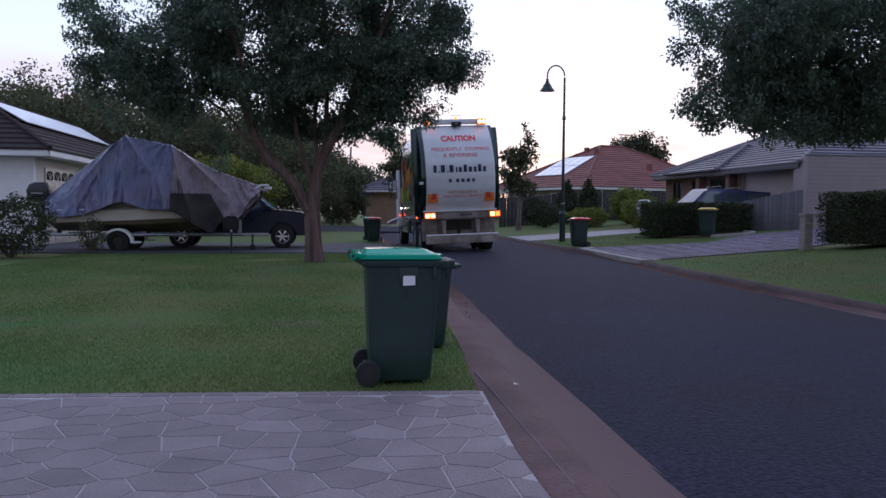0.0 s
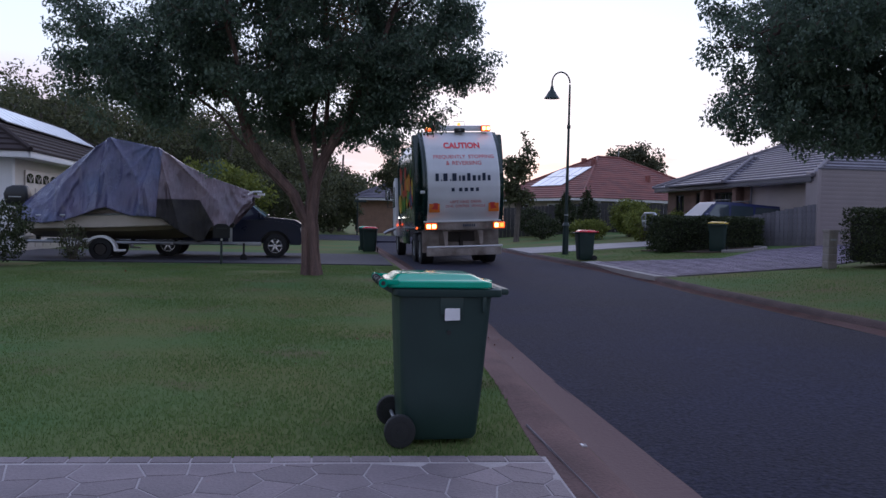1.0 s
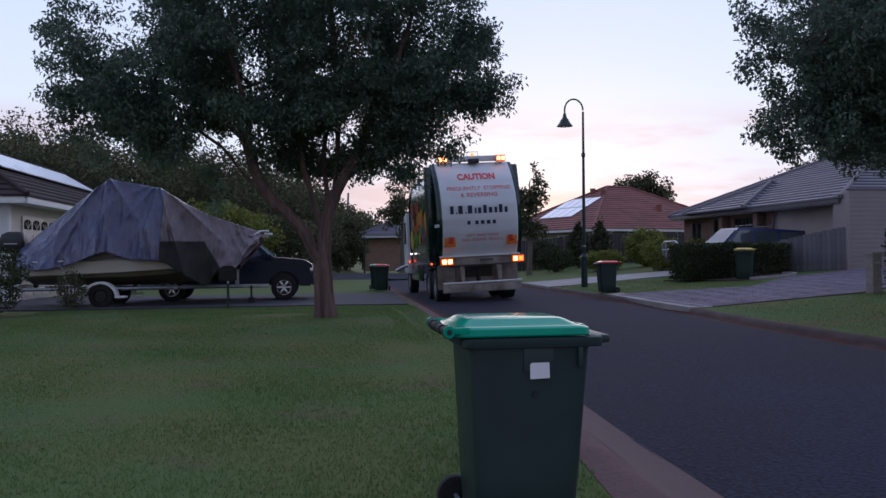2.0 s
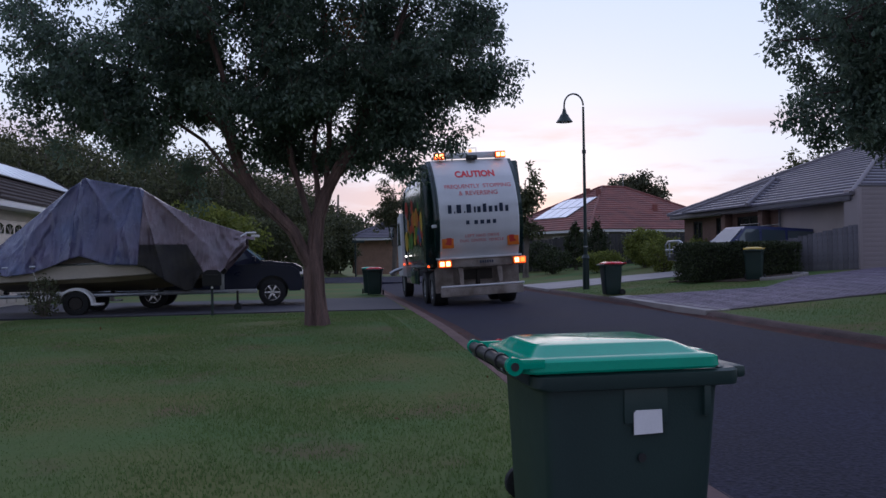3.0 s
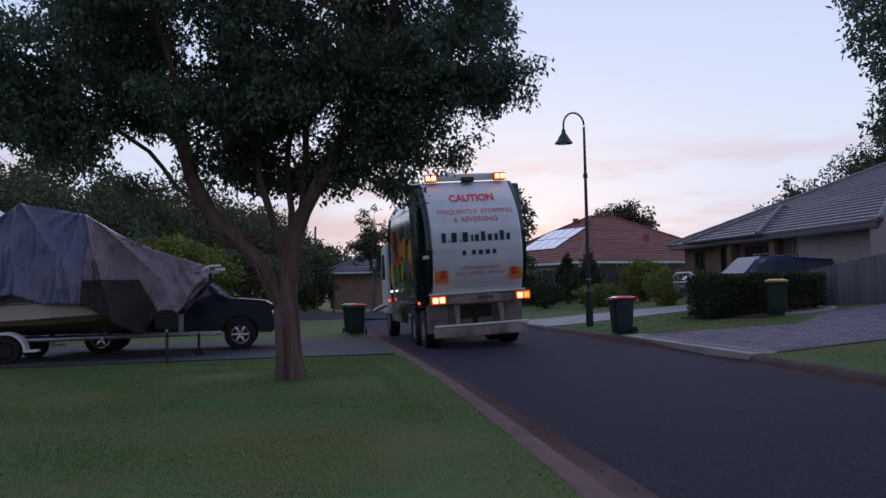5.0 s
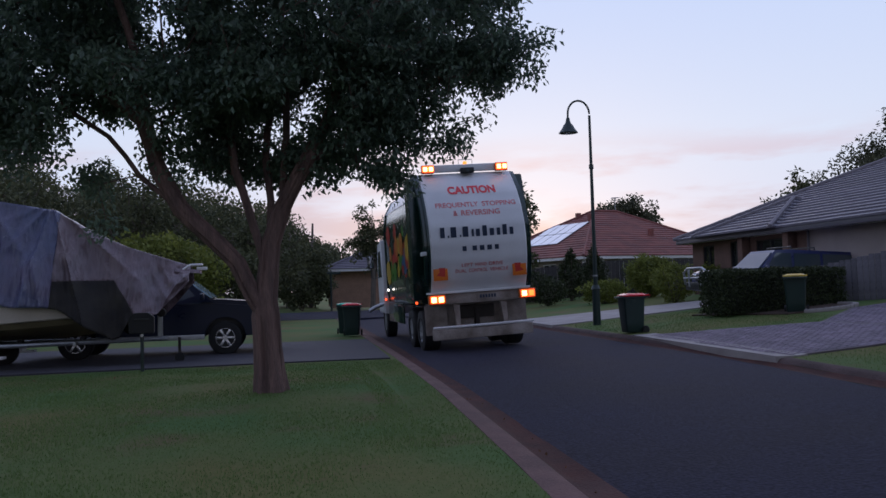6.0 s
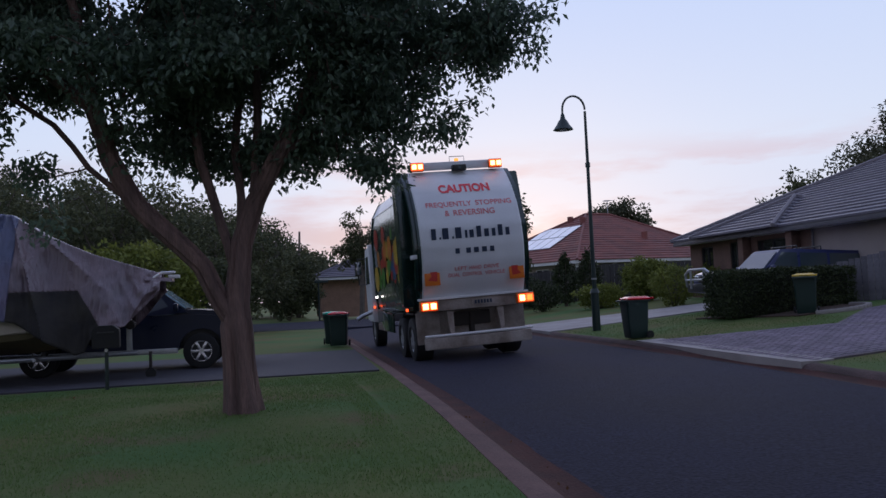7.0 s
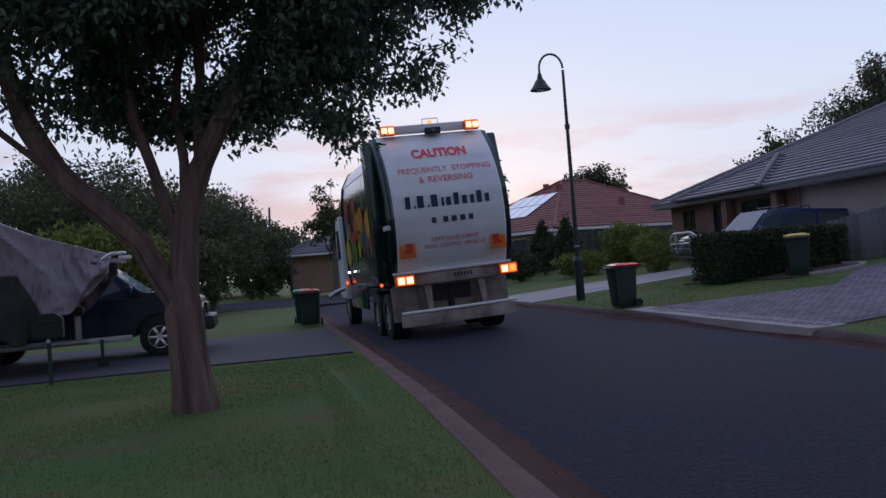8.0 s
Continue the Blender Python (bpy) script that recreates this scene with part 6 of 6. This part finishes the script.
# small house at the end of the street
HF = empty("house", Matrix())
eaves(2.2, 15.0, 70.0, 80.0, 2.95, M_FASCIA, HF)
hip_roof(2.1, 15.1, 69.9, 80.1, 2.98, 0.42, M_TILE_GREY, HF, M_TILE_GREY)
wall_panel("wall_south", (2.8, 70.6), (14.4, 70.6), 0.0, 2.85, [(4.4, 5.8, 1.0, 2.4)], M_BRICKFAR, HF)
wall_panel("wall_west", (2.8, 79.4), (2.8, 70.6), 0.0, 2.85, [(3.0, 4.4, 1.0, 2.4)], M_BRICKFAR, HF)
wall_panel("wall_east", (14.4, 70.6), (14.4, 79.4), 0.0, 2.85, [], M_BRICKFAR, HF)
wall_panel("wall_north", (14.4, 79.4), (2.8, 79.4), 0.0, 2.85, [], M_BRICKFAR, HF)
tagged(HF, "tan brick house with grey roof at the street end", "house")

# ---- fences ----


def fence(p0, p1, h0, h1, material, label, pitch=0.16, z0=None):
    t = empty("fence", Matrix())
    a, b = Vector(p0), Vector(p1)
    n = int((b - a).length / pitch)
    ang = math.atan2(b.y - a.y, b.x - a.x)
    for k in range(n + 1):
        p = a.lerp(b, k / n)
        h = h0 + (h1 - h0) * k / n + 0.015 * math.sin(k * 2.7)
        ob = part("paling", box((pitch * 0.93, 0.022, h), (0, 0, h / 2), 0.003), material, t)
        ob.matrix_local = Matrix.Translation((p.x, p.y, ground_z(p.x, p.y) - 0.02)) @ Matrix.Rotation(ang, 4, "Z") @ Matrix.Translation((0, 0.006 * (k % 2), 0))
    for k in (0.25, 0.75):
        q0 = Vector((a.x, a.y, ground_z(a.x, a.y) + h0 * k))
        q1 = Vector((b.x, b.y, ground_z(b.x, b.y) + h1 * k))
        off = Vector((-math.sin(ang), math.cos(ang), 0)) * 0.05
        part("rail", rod(q0 + off, q1 + off, 0.04, seg=4), material, t)
    return tagged(t, label, "fence")


fence((15.9, 30.6, 0), (17.5, 28.4, 0), 1.15, 1.55, M_FENCE, "weathered grey paling fence rising towards the cladding", 0.17)
fence((11.0, 53.5, 0), (28.0, 52.5, 0), 1.95, 1.95, M_FENCED, "dark timber paling fence before the red-roofed house", 0.25)

# ---- shrubs, far trees and woods ----
bush("shrub", (16.6, 44.5, 0.6), (1.25, 1.1, 1.15), 5200, (0.14, 0.08), M_LEAF3, "bright green leafy garden shrub", 21)
bush("shrub", (13.9, 43.5, 0.40), (1.3, 1.1, 0.62), 3600, (0.12, 0.07), M_LEAF3, "low pale green garden shrub", 22)
bush("shrub", (14.4, 49.5, 0.45), (0.85, 0.85, 1.6), 3600, (0.14, 0.07), M_HEDGE, "dark upright conifer shrub", 23, top=0.7)
bush("shrub", (16.1, 50.5, 0.55), (0.8, 0.8, 1.6), 3200, (0.14, 0.07), M_HEDGE, "dark upright conifer shrub", 24, top=0.7)
bush("shrub", (15.0, 38.5, 0.5), (1.1, 0.9, 0.9), 3600, (0.11, 0.06), M_LEAF3, "green shrub beside the parked car", 25)
bush("shrub", (12.3, 47.0, 0.3), (1.2, 1.0, 0.8), 2600, (0.12, 0.07), M_HEDGE, "dark garden shrub at the fence", 26)
bush("shrub", (17.6, 40.5, 0.65), (0.8, 0.8, 0.8), 2200, (0.11, 0.06), M_LEAF3, "green shrub at the brick wall", 27)
bush("shrub", (19.2, 50.5, 0.7), (1.5, 1.0, 1.15), 3600, (0.14, 0.07), M_HEDGE, "dark shrub before the timber fence", 34)
bush("shrub", (12.9, 51.8, 0.4), (1.2, 0.8, 1.0), 2600, (0.14, 0.07), M_HEDGE, "dark shrub before the timber fence", 35)
bush("shrub", (-8.4, 21.4, 0.0), (1.3, 1.3, 0.92), 6500, (0.08, 0.045), M_HEDGE, "rounded dark green shrub beside the boat", 28)
bush("shrub", (-6.0, 44.0, 0.0), (3.4, 2.0, 2.3), 8000, (0.22, 0.12), M_LEAF3, "large yellow-green shrub behind the boat", 29)
bush("shrub", (-2.8, 46.5, 0.0), (2.4, 1.8, 2.0), 6000, (0.20, 0.11), M_LEAF2, "dark green shrub behind the pickup", 30)
bush("shrub", (0.4, 66.5, 0.0), (2.6, 2.0, 2.6), 6500, (0.24, 0.14), M_LEAF2, "dark green rounded tree across the side street", 31, cat="tree")
bush("shrub", (-7.1, 24.0, 0.0), (0.5, 0.4, 0.55), 900, (0.07, 0.04), M_LEAF2, "straggly weeds at the trailer", 33)


def far_tree(at, h, r, n, label, seed, material=M_LEAF2, leaf=(0.22, 0.12), gap=0.42, low=0.35):
    return tree("tree", at, [[(0, 0, 0), (0.1, 0, h * 0.35), (0, 0.1, h * 0.6), (0.1, 0, h * 0.85)], [(0.1, 0, h * 0.35), (r * 0.5, 0.2, h * 0.6)], [(0.1, 0, h * 0.35), (-r * 0.5, -0.2, h * 0.65)]],
                [((0, 0, h * 0.68), (r, r, h * 0.32)), ((r * 0.35, 0, h * (low + 0.15)), (r * 0.75, r * 0.75, h * 0.18)), ((-r * 0.4, 0, h * (low + 0.2)), (r * 0.7, r * 0.7, h * 0.2))],
                150, n, leaf, 0.04 * h * 0.55, material, M_BARK2, label, seed, spread=r * 0.15, gap=gap, droop=0.3, tip=0.012)


far_tree((10.5, 46.0, 0.1), 6.2, 1.05, 3200, "slender leafy tree behind the refuse truck", 41, gap=0.5)
far_tree((5.2, 64.5, 0.0), 7.4, 1.6, 4200, "thin street tree at the end of the road", 42, gap=0.48)
far_tree((29.6, 78.0, 0.5), 8.6, 3.0, 11000, "spreading gum tree behind the red roof", 43, M_LEAF4, (0.34, 0.16), 0.45, 0.5)
far_tree((36.0, 50.0, 0.7), 10.8, 3.8, 22000, "gum tree behind the grey roof", 44, M_LEAF4, (0.26, 0.12), 0.41, 0.45)
far_tree((32.5, 55.0, 0.7), 7.4, 2.6, 9000, "dark tree behind the grey roof", 45, M_LEAF2, (0.26, 0.14), 0.42, 0.45)
far_tree((41.0, 47.0, 0.7), 11.0, 3.8, 20000, "gum tree beyond the grey roof", 46, M_LEAF4, (0.26, 0.12), 0.41, 0.45)
far_tree((-2.0, 52.0, 0.0), 6.0, 2.6, 7000, "dark leafy tree across the side lawn", 48, M_LEAF2, (0.2, 0.11), 0.38, 0.25)
far_tree((-7.5, 50.0, 0.0), 8.0, 3.6, 8500, "dark leafy tree behind the driveway", 49, M_LEAF2, (0.22, 0.12), 0.38, 0.25)
far_tree((-14.0, 47.0, 0.0), 8.2, 3.8, 9500, "tall dark tree behind the house", 50, M_LEAF2, (0.24, 0.13), 0.38, 0.25)


def woods(name, x0, x1, y, top, count, label, seed):
    """A band of far woodland: crowns of leaves heaped on one another, and stems below."""
    rng = np.random.default_rng(seed)
    pos = []
    n = int((x1 - x0) / 2.6)
    for k in range(n):
        for row in range(3):
            cx = x0 + (x1 - x0) * (k + rng.random()) / n
            cy = y + row * 6 + rng.random() * 5
            h = lerp_at(cx, top) * (0.80 + 0.25 * rng.random()) * (0.85 + 0.09 * row)
            r = 2.0 + 1.6 * rng.random()
            c = count // (n * 3)
            d = rng.normal(size=(c, 3))
            d /= np.linalg.norm(d, axis=1)[:, None]
            q = d * np.array((r, r, h * 0.42)) * (0.55 + 0.5 * rng.random((c, 1)))
            q += np.array((cx, cy, h * 0.58)) + rng.normal(size=(c, 3)) * 0.25
            pos.append(q[q[:, 2] > 0.1])
    pos = np.concatenate(pos)
    t = empty(name, Matrix())
    leaf_cloud("foliage", pos, (0.34, 0.20), M_LEAF2, t, rng)
    bm = bmesh.new()
    for k in range(n):
        cx = x0 + (x1 - x0) * (k + rng.random()) / n
        rod((cx, y + 3, 0), (cx + 0.3, y + 3, 7), 0.2, 0.08, 6, bm)
    part("undergrowth", bm, M_BARK2, t)
    return tagged(t, label, "woodland", kind="stuff")


woods("woodland", -75, 3.0, 74, ((-75, 15), (-26, 14.8), (-12, 12.4), (-3, 10.2), (1.0, 8.0), (3.5, 5.0)), 250000, "dark bushland rising behind the houses", 61)
woods("woodland", -70, -16, 46, ((-70, 11), (-24, 10.5), (-16, 9.0)), 115000, "dark trees behind the left-hand house", 62)
woods("woodland", 16, 90, 100, ((16, 5.5), (30, 6.0), (90, 8)), 20000, "distant dark tree line", 63)

sign = empty("street_sign", pose(2.3, 63.2, 0.0))
part("post", rod((0, 0, 0), (0, 0, 2.7), 0.06, 0.05), M_POST, sign)
part("name_plate", box((0.9, 0.03, 0.18), (0.2, -0.06, 2.55), 0.01), M_POST, sign)
tagged(sign, "thin dark street sign post across the side street", "street sign")
antenna = empty("roof_antenna", pose(23.2, 64.6, 6.3))
part("mast", rod((0, 0, 0), (0, 0, 1.3), 0.025), M_STEEL, antenna)
for k in range(4):
    part("cross_rod", rod((-0.35 + 0.04 * k, 0.2 * k - 0.3, 1.25), (0.35 - 0.04 * k, 0.2 * k - 0.3, 1.25), 0.012, seg=6), M_STEEL, antenna)
part("boom", rod((0, -0.4, 1.25), (0, 0.4, 1.25), 0.015, seg=6), M_STEEL, antenna)
tagged(antenna, "thin metal television antenna on the red roof", "antenna")

# ---- near driveway: stencilled paving ----
drive = part("driveway_near", prism([(-30, -12), (kerb_back(-12), -12), (kerb_back(0), 0), (kerb_back(3.2), 3.2), (0.93, 4.84), (-30, 6.4)], "z", -0.2, -0.023), M_JOINT)
tagged(drive, "stencilled crazy-paving concrete driveway with pale joints", "driveway", kind="structure")
EDGE = lambda x: 4.86 - 0.058 * (x - 0.93)


def clip_half(poly, px, py, nx_, ny_):
    out = []
    for i in range(len(poly)):
        a, b = poly[i], poly[(i + 1) % len(poly)]
        da = (a[0] - px) * nx_ + (a[1] - py) * ny_
        db = (b[0] - px) * nx_ + (b[1] - py) * ny_
        if da <= 0:
            out.append(a)
        if (da < 0 < db) or (db < 0 < da):
            u = da / (da - db)
            out.append((a[0] + (b[0] - a[0]) * u, a[1] + (b[1] - a[1]) * u))
    return out


rng = random.Random(12)
sites = {}
for i in range(40):
    for j in range(50):
        sites[i, j] = (-9.4 + 0.27 * i + 0.24 * (rng.random() - 0.5) + 0.13 * (j % 2), -8.2 + 0.27 * j + 0.22 * (rng.random() - 0.5))


def flag_points(poly, z0, z1):
    n = len(poly)
    cx, cy = sum(p[0] for p in poly) / n, sum(p[1] for p in poly) / n
    v = [(x, y, z0) for x, y in poly] + [(cx + (x - cx) * 0.985, cy + (y - cy) * 0.985, z1) for x, y in poly]
    return v, [(i, (i + 1) % n, n + (i + 1) % n, n + i) for i in range(n)] + [tuple(range(n, 2 * n))]


def flag(poly, z0, z1):
    v, f = flag_points(poly, z0, z1)
    return raw("flag", v, f, M_FLAG, drive)


rest_v, rest_f = [], []
for (i, j), (sx, sy) in sites.items():
    poly = [(-10, -8.5), (0.76, -8.5), (0.84, 3.2), (0.90, 4.70), (-10, 5.33)]
    for di in range(-3, 4):
        for dj in range(-3, 4):
            if (di or dj) and (i + di, j + dj) in sites:
                ox, oy = sites[i + di, j + dj]
                dx, dy = ox - sx, oy - sy
                q = math.hypot(dx, dy)
                poly = clip_half(poly, (sx + ox) / 2 - dx / q * 0.0055, (sy + oy) / 2 - dy / q * 0.0055, dx / q, dy / q) if len(poly) > 2 else []
    if len(poly) < 3:
        continue
    area = abs(sum(poly[k][0] * poly[(k + 1) % len(poly)][1] - poly[(k + 1) % len(poly)][0] * poly[k][1] for k in range(len(poly)))) / 2
    if area < 0.008:
        continue
    if -3.4 < sx and 1.9 < sy:
        flag(poly, -0.0225, -0.019)
    else:
        v, f = flag_points(poly, -0.0225, -0.019)
        o = len(rest_v)
        rest_v += v
        rest_f += [tuple(o + k for k in face) for face in f]
tagged(raw("flag_field", rest_v, rest_f, M_FLAG, drive), kind="stuff")
# a border row of bricks along the lawn
for k in range(27):
    xa, xb = 0.90 - 0.225 * (k + 1) + 0.012, 0.90 - 0.225 * k
    flag([(xa, EDGE(xa) - 0.125), (xb, EDGE(xb) - 0.125), (xb, EDGE(xb) - 0.016), (xa, EDGE(xa) - 0.016)], -0.0225, -0.018)
# smooth concrete lay-back between paving and gutter
sheet("layback", ((kerb_back(-4) - 0.05, -4), (kerb_back(-4) + 0.18, -4), (kerb_back(5.6) + 0.02, 5.6), (kerb_back(5.6) - 0.06, 5.6)), M_LAYBACK, "bare concrete strip beside the kerb", -0.038, 20, "kerb")
mark = empty("survey_mark", pose(1.19, 5.1, -0.045))
mark.scale = (0.8, 0.8, 1)
part("plate", prism([(-0.09, -0.035), (0.09, -0.05), (0.10, 0.03), (-0.08, 0.045)], "z", 0.012, 0.017), M_CONC, mark)
for k in range(5):
    part("stroke", box((0.018, 0.05, 0.002), (-0.06 + 0.03 * k, 0, 0.0185)), M_STICKER, mark)
tagged(mark, "small white painted mark on the concrete kerb", "kerb mark")

# edge of the mulched bed at the hedge
sheet("garden_bed", ((13.2, 27.9), (15.5, 28.2), (15.6, 31.0), (12.0, 31.2)), M_MULCH, "brown mulch bed under the hedge", 0.02, 8, "garden bed")
edging = empty("bed_edging", Matrix())
for k in range(16):
    a = radians(235 + 140 * k / 15)
    x, y = 14.4 + 1.15 * math.cos(a), 28.5 + 0.95 * math.sin(a)
    ob = part("edging_stone", box((0.27, 0.14, 0.10), (0, 0, 0.03), 0.02), M_CONC, edging)
    ob.matrix_local = Matrix.Translation((x, y, ground_z(x, y) + 0.02)) @ Matrix.Rotation(a + math.pi / 2, 4, "Z")
tagged(edging, "pale stone edging curved round the garden bed", "garden edging")

# ---- grass blades near the camera ----


def blades(name, count, x0, x1, y0, y1, size, seed, label, keep):
    rng = np.random.default_rng(seed)
    px, py = x0 + (x1 - x0) * rng.random(count), y0 + (y1 - y0) * rng.random(count) ** 1.3
    ok = [i for i in range(count) if keep(px[i], py[i])]
    v, f = [], []
    for i in ok:
        x, y = px[i], py[i]
        z = ground_z(x, y) - 0.004
        thin = noise.noise((x * 0.5, y * 0.5, 8.8))
        h = size * (0.5 + rng.random()) * (1.0 + 0.5 * thin)
        a = rng.random() * math.tau
        c, s = math.cos(a) * 0.005, math.sin(a) * 0.005
        lx, ly = (rng.random() - 0.5) * h * 1.2, (rng.random() - 0.5) * h * 1.2
        o = len(v)
        v += [(x - c, y - s, z), (x + c, y + s, z), (x + lx, y + ly, z + h + 0.012)]
        f.append((o, o + 1, o + 2))
    ob = raw(name, v, f, M_BLADE)
    return tagged(ob, label, "grass", kind="stuff")


blades("grass", 230000, -7.5, 1.7, 4.85, 23.4, 0.013, 71, "short green lawn grass", lambda x, y: x < kerb_back(y) - 0.03 and y > EDGE(x) + 0.01)
blades("grass", 26000, 7.6, 13.0, 9.0, 20.2, 0.025, 72, "short verge grass", lambda x, y: x > right_back(y) + 0.05)
blades("grass", 18000, 8.4, 13.5, 25.2, 33.5, 0.025, 73, "short verge grass", lambda x, y: x > right_back(y) + 0.05 and y > 27.05 - 0.507 * (x - 8.45) and y > 25.0 + 0.92 * (x - 12.2) + 0.1)
leaves_rng = np.random.default_rng(5)
lp = np.stack([-5 + 6.2 * leaves_rng.random(34), 6 + 17 * leaves_rng.random(34), np.full(34, 0.012)], axis=1)
litter = leaf_cloud("leaf_litter", lp, (0.055, 0.03), M_LEAF_OLD, None, leaves_rng)
tagged(litter, "fallen brown leaves on the lawn", "leaves", kind="stuff")
gx = [(road_left(8 + 0.11 * k) - 0.08 - 0.22 * leaves_rng.random(), 8 + 0.11 * k + leaves_rng.random(), -0.095) for k in range(0, 90, 3)]
litter = leaf_cloud("leaf_litter", np.array(gx), (0.035, 0.02), M_LEAF_OLD, None, leaves_rng)
tagged(litter, "fallen brown leaves in the gutter", "leaves", kind="stuff")
